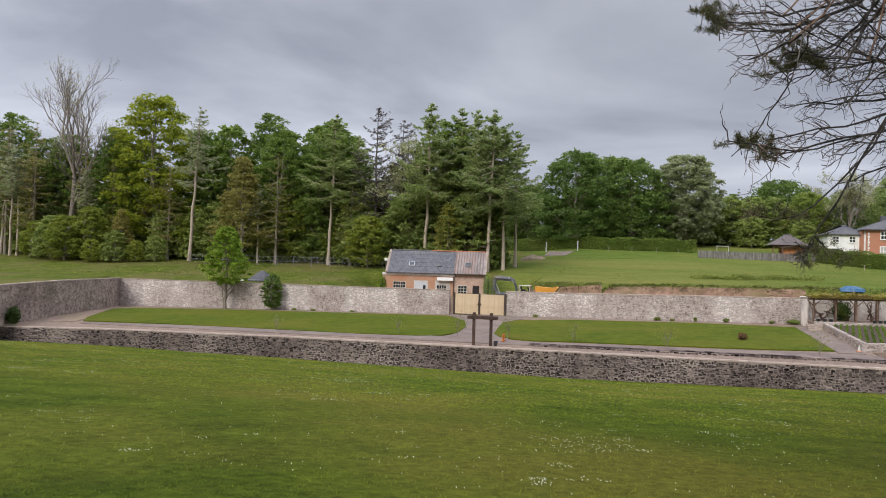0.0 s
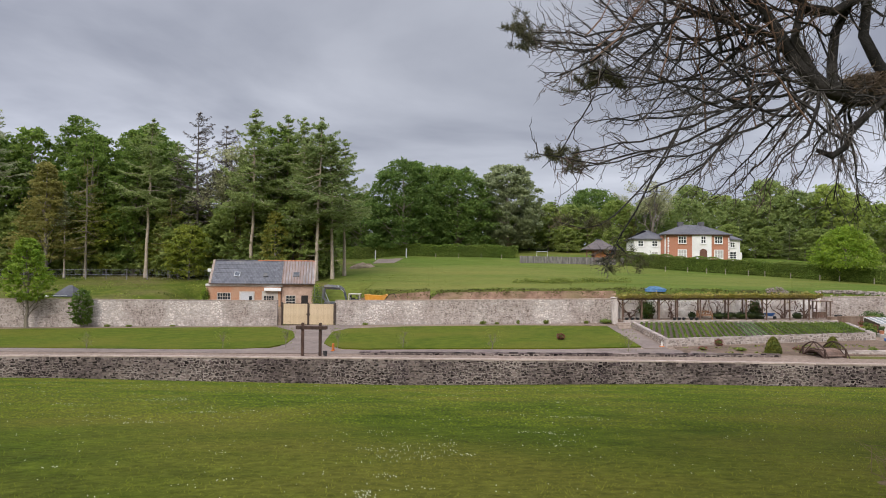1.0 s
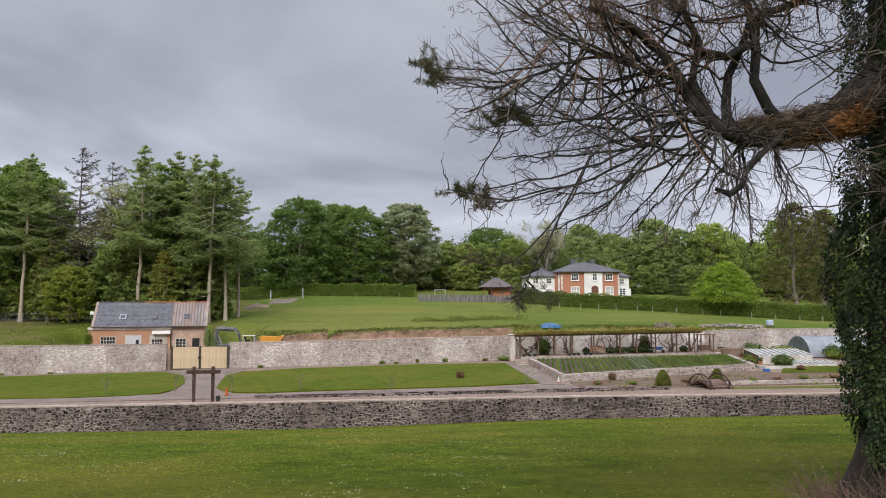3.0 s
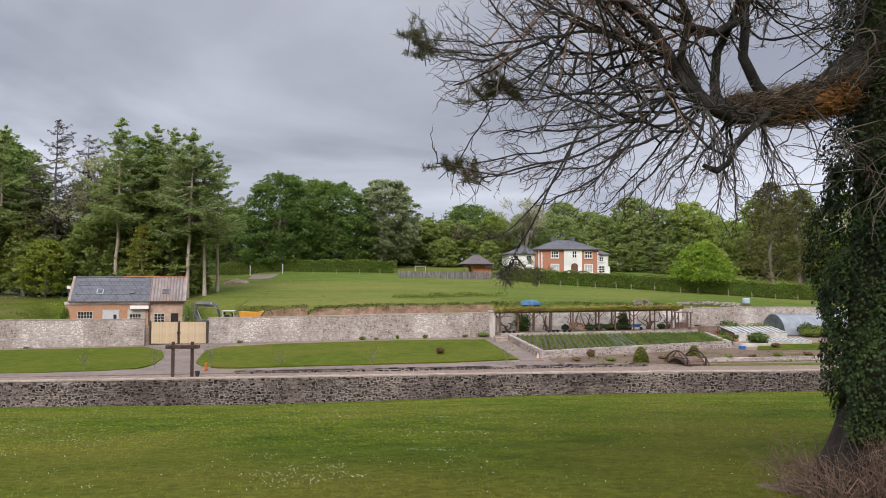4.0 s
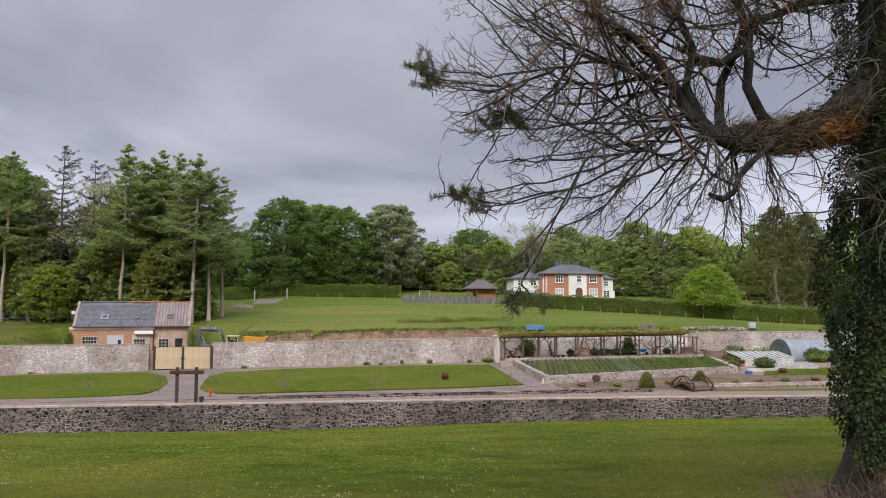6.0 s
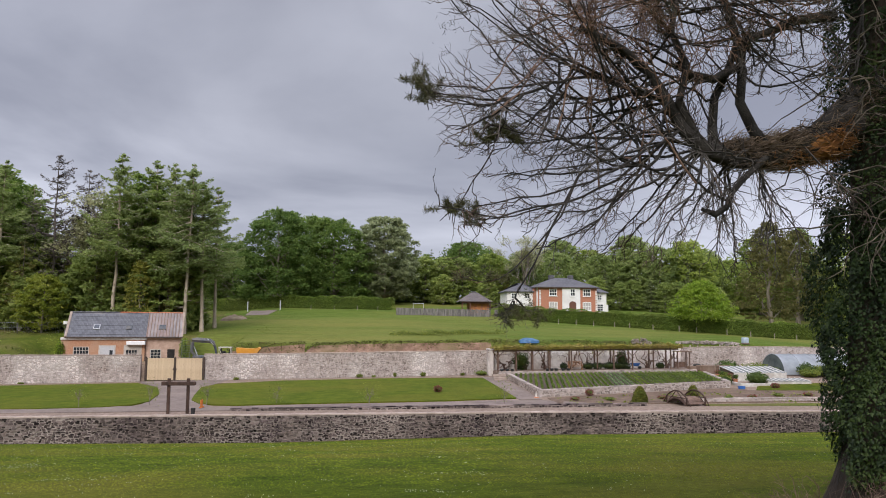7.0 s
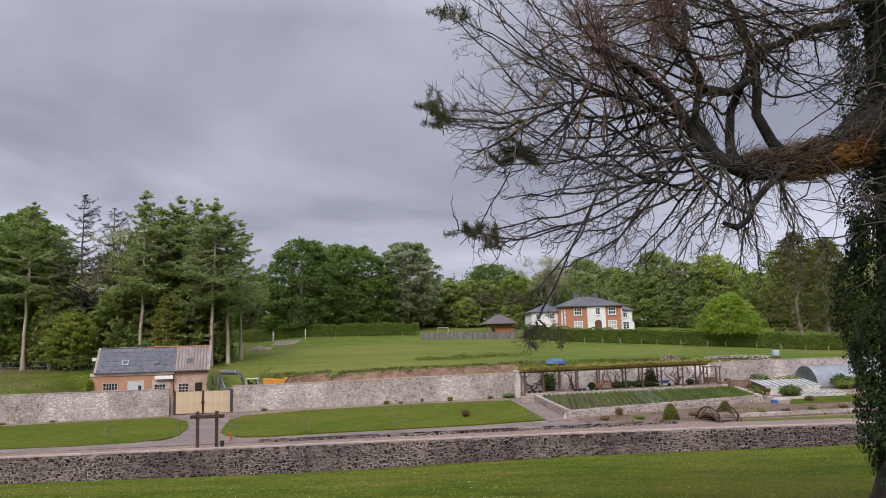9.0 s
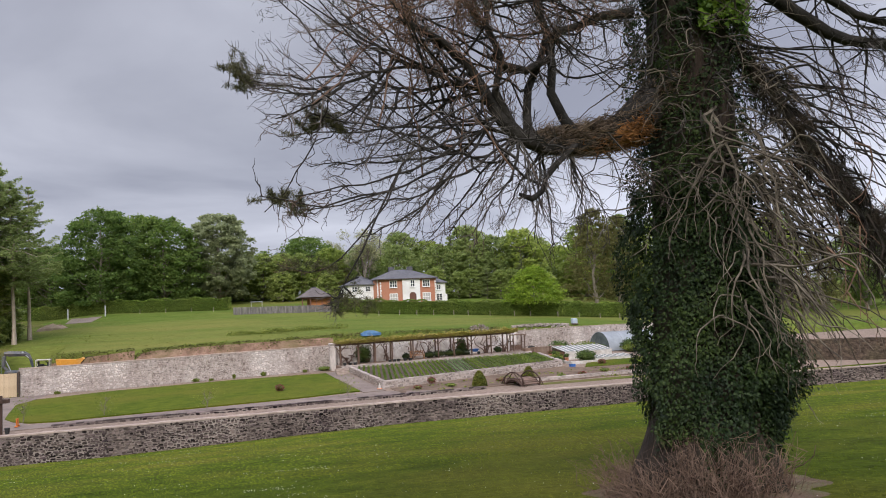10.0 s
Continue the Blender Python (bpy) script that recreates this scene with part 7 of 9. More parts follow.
# ---- bridge ----
def bridge():
    t = thing("garden_bridge", "small dark arched wooden footbridge with curved railings", "bridge", pose(27.65, 63.4, gz_(27.65, 63.4) - 0.06, 0, 0, -75))
    arch = lambda x, h: h * (1 - (x / 1.3) ** 2)
    n = 11
    for i in range(n):
        x = -1.28 + 2.56 * (i + 0.5) / n
        bm = boxes((-0.11, 0.11, -0.95, 0.95, -0.025, 0.025))
        bmesh.ops.transform(bm, matrix=pose(x, 0, 0.12 + arch(x, 0.55), 0, math.degrees(math.atan(1.1 * x / 1.69)), 0), verts=bm.verts)
        part("plank", bm, M_OLDOAK, t)
    for y in (-0.94, 0.94):
        bag = Bag()
        q = np.linspace(-1.33, 1.33, 14)
        bag.tube([(x, y, 0.02 + arch(x, 0.55)) for x in q], [0.09] * 14, 6)
        put("arch_beam", bag.mesh("arch_beam", M_OAKPOST), t)
        bag = Bag()
        bag.tube([(x, y, 0.66 + arch(x, 0.55)) for x in q], [0.06] * 14, 6)
        put("handrail", bag.mesh("handrail", M_OAKPOST), t)
        for x in (-1.3, 1.3):
            part("rail_post", boxes((x - 0.055, x + 0.055, y - 0.055, y + 0.055, -0.1, 0.73 + arch(x, 0.52)), bevel=0.01), M_OAKPOST, t)
        for a, b in ((-1.3, 0.0), (0.0, 1.3)):
            for s in (0, 1):
                bag = Bag()
                p = ((a, y, 0.12 + arch(a, 0.55)), (b, y, 0.66 + arch(b, 0.55))) if s else ((a, y, 0.66 + arch(a, 0.55)), (b, y, 0.12 + arch(b, 0.55)))
                bag.tube(np.linspace(p[0], p[1], 3), [0.042] * 3, 5)
                put("cross_brace", bag.mesh("cross_brace", M_OAKPOST), t)
    for s in (-1, 1):
        for y in (-0.94, 0.94):
            bag = Bag()
            bag.tube([(s * 1.3, y, 0.66), (s * 1.5, y, 0.4), (s * 1.75, y, 0.05)], [0.05, 0.05, 0.045], 6)
            put("end_rail", bag.mesh("end_rail", M_OAKPOST), t)


bridge()


# ---- cold frames and polytunnel ----
M_OLDP = shader("weathered_white_paint", (0.42, 0.39, 0.35), (0.60, 0.57, 0.53), 3, 0.8, 0.2, 16, (0.30, 0.25, 0.2), 0.8, 0.5)


def cold_frame(x0, x1, y0, y1, front, back, bars, label):
    z = float(garden_z((x0 + x1) / 2, y0)) + 0.03
    t = thing("cold_frame", label, "cold frame", pose(x0, y0, z))
    w, d_ = x1 - x0, y1 - y0
    part("front_board", boxes((0, w, 0, 0.08, front - 0.22, front), bevel=0.01), M_OLDP, t)
    part("base_wall", boxes((0.02, w - 0.02, 0.012, 0.12, -0.3, front - 0.224)), M_OLDP, t)
    part("back_board", boxes((0, w, d_ - 0.08, d_, -0.2, back), bevel=0.01), M_OLDP, t)
    for x in (0.0, w - 0.08):
        bm = bmesh.new()
        pr = [(0.08, -0.2), (d_ - 0.08, -0.2), (d_ - 0.08, back), (0.08, front)]
        f1 = [bm.verts.new((x, p[0], p[1])) for p in pr]
        f2 = [bm.verts.new((x + 0.08, p[0], p[1])) for p in pr]
        bm.faces.new(f1[::-1]), bm.faces.new(f2)
        for k in range(4):
            bm.faces.new((f1[k], f1[(k + 1) % 4], f2[(k + 1) % 4], f2[k]))
        bmesh.ops.recalc_face_normals(bm, faces=bm.faces)
        part("side_board", bm, M_STONE_K if front > 0.5 and x == 0 else M_OLDP, t)
    tilt = math.degrees(math.atan2(back - front, d_))
    ln_ = math.hypot(back - front, d_)
    for i in range(bars + 1):
        x = w * i / bars
        bm = boxes((-0.05, 0.05, 0, ln_, 0.0, 0.06))
        bmesh.ops.transform(bm, matrix=pose(min(max(x, 0.05), w - 0.05), 0, front + 0.005, tilt, 0, 0), verts=bm.verts)
        part("glazing_bar", bm, M_OLDP, t)
        if i < bars:
            bm = boxes((0.05, w / bars - 0.05, 0.03, ln_ - 0.03, 0.02, 0.028))
            bmesh.ops.transform(bm, matrix=pose(x, 0, front + 0.005, tilt, 0, 0), verts=bm.verts)
            part("pane", bm, M_CLEAR, t)


cold_frame(40.5, 46.5, 80.2, 83.6, 0.85, 1.35, 9, "white-painted glazed cold frame with many lights")
cold_frame(42.4, 47.2, 76.8, 78.9, 0.3, 0.5, 8, "low white-painted cold frame with many lights")
t = thing("kerb_frame", "low white kerb before the cold frame", "kerb", pose(0, 0, gz_(40.5, 76)))
part("board", boxes((38.9, 42.6, 75.6, 75.75, -0.1, 0.28), (38.9, 39.05, 75.75, 79.0, -0.1, 0.3), bevel=0.01), M_OLDP, t)
for i, (x, y, w, d_, h) in enumerate(((39.8, 85.4, 2.0, 1.0, 1.25), (39.2, 87.3, 1.3, 0.9, 1.0), (41.9, 85.8, 1.7, 1.0, 1.2))):
    z = float(garden_z(x, y)) + 0.03
    t = thing("compost_bin", "brown slatted wooden compost bin", "compost bin", pose(x, y, z), "compost bins")
    for k in range(5):
        part("slat", boxes((-w / 2, w / 2, -d_ / 2, -d_ / 2 + 0.03, k * h / 5, (k + 0.85) * h / 5)), M_TIMBER, t)
    part("box", boxes((-w / 2, w / 2, -d_ / 2 + 0.035, d_ / 2, 0, h * 0.96), bevel=0.01), M_TIMBER, t)
t = thing("water_butt", "black plastic water butt by the wall", "water butt", pose(39.9, 88.0, gz_(39.9, 88.0)))
bm = bmesh.new()
bmesh.ops.create_cone(bm, cap_ends=True, segments=18, radius1=0.36, radius2=0.42, depth=1.1, matrix=Matrix.Translation((0, 0, 0.55)))
part("barrel", bm, M_BLACKPOT, t)
t = thing("crate", "blue plastic crate on the border", "crate", pose(37.9, 73.6, gz_(37.9, 73.6)))
part("body", boxes((-0.28, 0.28, -0.2, 0.2, 0, 0.05), (-0.28, 0.28, -0.2, -0.16, 0.05, 0.28), (-0.28, 0.28, 0.16, 0.2, 0.05, 0.28), (-0.28, -0.24, -0.16, 0.16, 0.05, 0.28), (0.24, 0.28, -0.16, 0.16, 0.05, 0.28)), M_BLUE, t)
t = thing("traffic_cone", "white and red traffic cone at the bed's corner", "cone", pose(16.0, 68.3, gz_(16, 68.3) + 0.06))
part("base", boxes((-0.19, 0.19, -0.19, 0.19, 0, 0.04), bevel=0.01), M_ORANGE, t)
bm = bmesh.new()
bmesh.ops.create_cone(bm, cap_ends=True, segments=16, radius1=0.13, radius2=0.03, depth=0.46, matrix=Matrix.Translation((0, 0, 0.27)))
part("cone", bm, M_OLDP, t)


M_POLYD = shader("dull_green_netting", (0.070, 0.084, 0.080), (0.135, 0.155, 0.150), 0.9, 0.8, 0.1, 4, spec=0.08)


def polytunnel():
    x0, x1, yc, r = 49.4, 64.0, 88.2, 2.6
    z = float(garden_z(52, yc))
    t = thing("polytunnel", "long polytunnel of milky plastic over steel hoops", "polytunnel", pose(x0, yc, z))
    n, m = 16, 10
    a = np.linspace(0, math.pi, n + 1)
    v, f = [], []
    for i in range(m + 1):
        for k in a:
            v.append(((x1 - x0) * i / m, -math.cos(k) * r, math.sin(k) * r * 0.88))
    for i in range(m):
        for k in range(n):
            q = i * (n + 1) + k
            f.append([q, q + 1, q + n + 2, q + n + 1])
    me_ = mesh_from("cover", v, f, M_POLY)
    me_.polygons.foreach_set("use_smooth", np.ones(len(f), bool))
    put("cover", me_, t)
    for i in range(8):
        bag = Bag()
        bag.tube([((x1 - x0) * i / 7, -math.cos(k) * (r + 0.03), math.sin(k) * (r * 0.88 + 0.03)) for k in a], [0.03] * (n + 1), 5)
        put("hoop", bag.mesh("hoop", M_GALV), t)
    bm = bmesh.new()
    bm.faces.new([bm.verts.new((0.02, -math.cos(k) * (r - 0.02), math.sin(k) * (r * 0.88 - 0.02))) for k in a])
    part("end_sheet", bm, M_POLYD, t, "dark netted end sheet")


polytunnel()


# ---- windows ----
def window(parent, x0, x1, y, z0, z1, nx_, nz_, frame_mat=None, pane_mat=None, bar=0.05, edge=0.08):
    """A window in a wall that faces -y: frame, sill, panes and glazing bars."""
    frame_mat, pane_mat = frame_mat or M_PAINT, pane_mat or M_PANE
    w = part("window", boxes((x0, x1, y - 0.06, y + 0.04, z0, z0 + edge), (x0, x1, y - 0.06, y + 0.04, z1 - edge, z1), (x0, x0 + edge, y - 0.06, y + 0.04, z0 + edge, z1 - edge), (x1 - edge, x1, y - 0.06, y + 0.04, z0 + edge, z1 - edge)), frame_mat, parent)
    part("sill", boxes((x0 - 0.06, x1 + 0.06, y - 0.14, y - 0.062, z0 - 0.08, z0 - 0.003)), frame_mat, w)
    dx, dz = (x1 - x0 - 2 * edge) / nx_, (z1 - z0 - 2 * edge) / nz_
    for i in range(nx_):
        for k in range(nz_):
            a, b = x0 + edge + i * dx, z0 + edge + k * dz
            part("pane", boxes((a, a + dx, y - 0.005, y + 0.01, b, b + dz)), pane_mat, w)
    rows_ = [(x0 + edge + i * dx - bar / 2, x0 + edge + i * dx + bar / 2, y - 0.045, y - 0.008, z0 + edge, z1 - edge) for i in range(1, nx_)]
    rows_ += [(x0 + edge, x1 - edge, y - 0.04, y - 0.01, z0 + edge + k * dz - bar / 2, z0 + edge + k * dz + bar / 2) for k in range(1, nz_)]
    if rows_:
        part("glazing_bar", boxes(*rows_), frame_mat, w)
    return w


# ---- cottage behind the wall ----
def cottage():
    t = thing("cottage", "old brick cottage with a slate roof and white windows", "house", pose(-27.6, 97, 0, 0, 0, 10) @ pose(27.6, -97, 0))
    y, zb = 96.8, 1.5
    part("wall", boxes((-34.15, -24.85, y, y + 0.35, zb, 4.6), (-34.15, -33.8, y + 0.35, 103.4, zb, 4.6), (-34.15, -20.9, 103.4, 103.75, zb, 4.6)), M_BRICK, t, "orange brick wall")
    part("wall", boxes((-24.845, -20.9, y + 0.12, y + 0.5, zb, 4.75), (-21.25, -20.9, y + 0.5, 103.4, zb, 4.75)), M_PINKR, t, "pinkish rubble wall")
    part("wall_plate", boxes((-34.2, -24.75, y - 0.14, y + 0.4, 4.603, 4.92), bevel=0.02), M_OLDP, t)
    part("wall_plate", boxes((-24.745, -20.85, y + 0.02, y + 0.5, 4.753, 4.95), bevel=0.02), M_PINKR, t)
    for x in (-33.72, -21.08):  # gables
        bm = bmesh.new()
        pr = [(y + 0.2, 4.76), (103.6, 4.76), (100.2, 7.7)]
        a = [bm.verts.new((x - 0.17, p[0], p[1])) for p in pr]
        b = [bm.verts.new((x + 0.17, p[0], p[1])) for p in pr]
        bm.faces.new(a[::-1]), bm.faces.new(b)
        for k in range(3):
            bm.faces.new((a[k], a[(k + 1) % 3], b[(k + 1) % 3], b[k]))
        bmesh.ops.recalc_face_normals(bm, faces=bm.faces)
        part("gable", bm, M_BRICK, t)
    run, rise = 100.2 - (y - 0.25), 7.92 - 4.95
    ln_, tilt = math.hypot(run, rise), math.degrees(math.atan2(rise, run))
    slope_m = lambda x: pose(x, y - 0.25, 4.95, tilt, 0, 0)
    roof = part("roof", boxes((-33.55, -20.85, 0, ln_, -0.1, 0.0)), M_SLATE, t)
    roof.matrix_basis = slope_m(0)
    bm = boxes((-34.15, -21.45, 0, ln_, -0.1, 0.0))
    back = part("rear_roof", bm, M_SLATE, t)
    back.matrix_basis = pose(0, 103.85, 5.0, tilt, 0, 180) @ Matrix.Translation((55.0, 0, 0))
    # slates, lapped in courses
    one = boxes((-0.19, 0.19, 0, 0.44, 0.004, 0.022))
    me_ = bpy.data.meshes.new("slate")
    one.to_mesh(me_)
    one.free()
    me_.materials.append(M_SLATE)
    rs = np.random.default_rng(12)
    for k in range(10):
        for i in range(21):
            x = -33.3 + 0.42 * i + (0.21 if k % 2 else 0)
            put("slate", me_, roof, pose(x, 0.42 * k + 0.02, 0.012 * (k % 2) + rs.uniform(0, 0.006), -2.0, 0, rs.uniform(-1, 1)))
    # sheeted part of the roof
    n = 40
    v, f = [], []
    for i in range(n + 1):
        x = -24.85 + 4.0 * i / n
        z = 0.045 + (0.05 if i % 4 == 0 else 0.0)
        v += [(x, 0.02, z), (x, ln_, z)]
    for i in range(n):
        f.append([2 * i, 2 * i + 2, 2 * i + 3, 2 * i + 1])
    tagged(put("sheet_roof", mesh_from("sheet_roof", v, f, M_RUSTY), roof), "ribbed rust-streaked sheeting")
    part("battens", boxes(*[(x, x + 0.07, 0.02, ln_, 0.05, 0.11) for x in np.arange(-24.8, -20.9, 0.36)]), M_TIMBER, roof)
    for x, s in ((-30.5, 0.36), (-26.9, 0.33), (-23.1, 0.38)):
        sk = part("skylight", boxes((x - s, x + s, 1.35, 2.2, 0.05, 0.13), bevel=0.01), M_GREYP if x < -30 else M_GREYM, roof)
        part("pane", boxes((x - s + 0.07, x + s - 0.07, 1.42, 2.13, 0.131, 0.14)), M_PANE if x < -30 else M_GREYM, sk)
    part("ridge", boxes((-33.6, -28.2, 100.02, 100.38, 7.86, 7.98), bevel=0.03), M_SLATE, t)
    part("ridge", boxes((-28.19, -20.85, 100.02, 100.38, 7.86, 7.99), bevel=0.03), M_TILE, t, "red clay ridge tiles")
    part("verge", boxes((-33.82, -33.552, 0, ln_, -0.12, 0.09)), M_COPING, t).matrix_basis = slope_m(0)
    part("verge", boxes((-20.848, -20.66, 0, ln_, -0.12, 0.09)), M_COPING, t).matrix_basis = slope_m(0)
    part("gutter", boxes((-33.7, -20.8, y - 0.42, y - 0.28, 4.86, 4.96), bevel=0.02), M_STEEL, t)
    window(t, -32.8, -31.1, y - 0.03, 2.5, 3.82, 5, 3, frame_mat=M_OLDP)
    d_ = part("door", boxes((-29.9, -28.35, y - 0.05, y - 0.005, 1.6, 3.86), bevel=0.01), M_GREYP, t, "pale grey painted door")
    part("door_frame", boxes((-30.05, -29.903, y - 0.07, y - 0.003, 1.6, 3.98), (-28.347, -28.2, y - 0.07, y - 0.003, 1.6, 3.98), (-29.903, -28.347, y - 0.07, y - 0.003, 3.863, 3.98)), M_OLDP, d_)
    part("pane", boxes((-28.85, -28.5, y - 0.06, y - 0.052, 2.8, 3.4)), M_PANE, d_)
    part("panel", boxes((-27.3, -25.3, y - 0.025, y - 0.003, 2.3, 4.02)), M_OLDP, t, "white boarded window surround")
    window(t, -27.1, -25.75, y - 0.06, 2.6, 3.5, 4, 2, frame_mat=M_OLDP)
    cn = part("canopy", boxes((-27.0, -24.9, y - 0.55, y - 0.01, 4.04, 4.45), bevel=0.03), M_PAINT, t, "white boxed canopy")
    window(t, -24.35, -23.1, y + 0.09, 2.3, 3.5, 3, 3, frame_mat=M_OLDP)
    # no hole in the wall: a near-black panel stands for the doorway's shade
    part("opening", boxes((-22.4, -21.55, y + 0.1, y + 0.115, 1.6, 3.5)), M_DARKIN, t, "dark open doorway")
    part("downpipe", boxes((-24.95, -24.86, y - 0.09, y + 0.0, 1.6, 4.9)), M_STEEL, t)


cottage()
bush("ivy_patch", "yellow-green ivy on the cottage's corner", -34.1, 95.75, 2.0, 0.55, 2.5, M_CROP, 1400, 0.08, 131, category="climber", stem=False)
bush("elder_bush", "yellow-green bush beside the cottage", -20.5, 97.3, 1.75, 0.5, 3.3, M_CROP, 800, 0.09, 132)
M_STEELG = shader("dark_green_steel", (0.06, 0.075, 0.052), (0.12, 0.14, 0.097), 6, 0.7, 0.1, 20)
t = thing("scaffold", "dark green steel ladder frame leaning by the cottage", "ladder", pose(-19.8, 95.2, 2.1, -8, 0, 0))
for x in (-0.5, 0.5):
    part("upright", boxes((x - 0.03, x + 0.03, -0.03, 0.03, 0, 2.7)), M_STEELG, t)
for k in range(9):
    part("rung", boxes((-0.47, 0.47, -0.02, 0.02, 0.25 + 0.28 * k, 0.29 + 0.28 * k)), M_STEELG, t)


def excavator():
    t = thing("excavator", "dark blue-grey compact excavator with a folded boom", "excavator", pose(-17.6, 95.3, 2.1))
    for y in (-0.75, 0.75):
        part("track", boxes((-1.1, 1.1, y - 0.2, y + 0.2, 0, 0.4), bevel=0.12), M_RUBBER, t)
    part("body", boxes((-1.3, 0.7, -0.8, 0.8, 0.41, 0.78), bevel=0.1), M_GREYM, t)
    bag = Bag()
    bag.tube([(-0.9, 0, 0.6), (-1.48, 0, 1.2), (-1.42, 0, 2.3), (-1.2, 0, 2.66)], [0.18, 0.18, 0.2, 0.24], 6)
    put("boom", bag.mesh("boom", M_GREYM), t)
    bag = Bag()
    bag.tube([(-1.45, 0, 2.62), (-1.0, 0, 2.6), (0.55, 0, 2.5), (1.0, 0, 2.28)], [0.22, 0.33, 0.31, 0.2], 6)
    put("upper_boom", bag.mesh("upper_boom", M_GREYM), t)
    bag = Bag()
    bag.tube([(0.9, 0, 2.45), (1.2, 0, 1.7), (1.38, 0, 0.9)], [0.17, 0.16, 0.11], 6)
    put("dipper", bag.mesh("dipper", M_GREYM), t)
    for x0, z0, x1, z1 in ((-0.75, 0.7, -1.25, 1.9), (0.3, 2.75, 1.05, 2.0)):
        bag = Bag()
        bag.tube([(x0, -0.2, z0), ((x0 + x1) / 2, -0.2, (z0 + z1) / 2), (x1, -0.2, z1)], [0.07, 0.06, 0.035], 6)
        put("hydraulic_ram", bag.mesh("hydraulic_ram", M_GALV), t)
    part("bucket", boxes((1.15, 1.75, -0.3, 0.3, 0.35, 0.85), bevel=0.12), M_STEEL, t)


excavator()


def dumper():
    t = thing("dumper", "yellow site dumper with a pale roll cage", "dumper", pose(-13.2, 95.2, 2.1))
    part("chassis", boxes((-2.7, 1.8, -0.6, 0.6, 0.55, 0.78), bevel=0.05), M_STEEL, t)
    bm = bmesh.new()
    pr = [(-0.5, 0.8), (1.5, 0.8), (2.15, 1.62), (1.9, 1.78), (1.3, 1.6), (-0.7, 1.72)]
    n = len(pr)
    a = [bm.verts.new((p[0], -0.8, p[1])) for p in pr]
    b = [bm.verts.new((p[0], 0.8, p[1])) for p in pr]
    bm.faces.new(a), bm.faces.new(b[::-1])
    for k in range(n):
        bm.faces.new((a[k], b[k], b[(k + 1) % n], a[(k + 1) % n]))
    bmesh.ops.recalc_face_normals(bm, faces=bm.faces)
    part("skip", bm, M_YELLOWP, t, "yellow tipping skip")
    part("rib", boxes(*[(x - 0.04, x + 0.04, -0.85, -0.803, 0.85, 1.55) for x in (-0.2, 0.5, 1.2)]), M_YELLOWP, t)
    part("tipping_frame", boxes((1.5, 3.6, -0.5, 0.5, 0.62, 0.98), bevel=0.08), M_YELLOWP, t)
    bag = Bag()
    bag.tube([(1.6, -0.4, 0.9), (2.3, -0.4, 1.75), (2.9, -0.4, 1.9), (3.2, -0.4, 1.4)], [0.06, 0.05, 0.045, 0.04], 6)
    put("hose", bag.mesh("hose", M_RUBBER), t)
    part("engine_cover", boxes((-2.55, -1.45, -0.5, 0.5, 0.785, 1.12), bevel=0.06), M_RUBBER, t)
    part("seat", boxes((-2.5, -1.95, -0.3, 0.3, 1.125, 1.3), (-2.55, -2.4, -0.3, 0.3, 1.3, 1.62), bevel=0.05), M_RUBBER, t)
    part("steering_column", boxes((-1.62, -1.5, -0.1, 0.1, 1.125, 1.5), (-1.75, -1.7, -0.22, 0.22, 1.38, 1.6), bevel=0.02), M_RUBBER, t)
    for x in (-2.65, -1.35):
        bag = Bag()
        bag.tube([(x, -0.55, 0.78), (x, -0.55, 1.68), (x, 0.55, 1.68), (x, 0.55, 0.78)], [0.06] * 4, 6)
        put("roll_bar", bag.mesh("roll_bar", M_OLDP), t)
    part("roof", boxes((-2.75, -1.25, -0.62, 0.62, 1.7, 1.8), bevel=0.03), M_OLDP, t)
    for x in (-1.9, 1.0):
        for y in (-0.8, 0.8):
            bm = bmesh.new()
            bmesh.ops.create_cone(bm, cap_ends=True, segments=18, radius1=0.45, radius2=0.45, depth=0.35, matrix=Matrix.Translation((x, y, 0.45)) @ Matrix.Rotation(radians(90), 4, "X"))
            part("wheel", bm, M_RUBBER, t)


dumper()


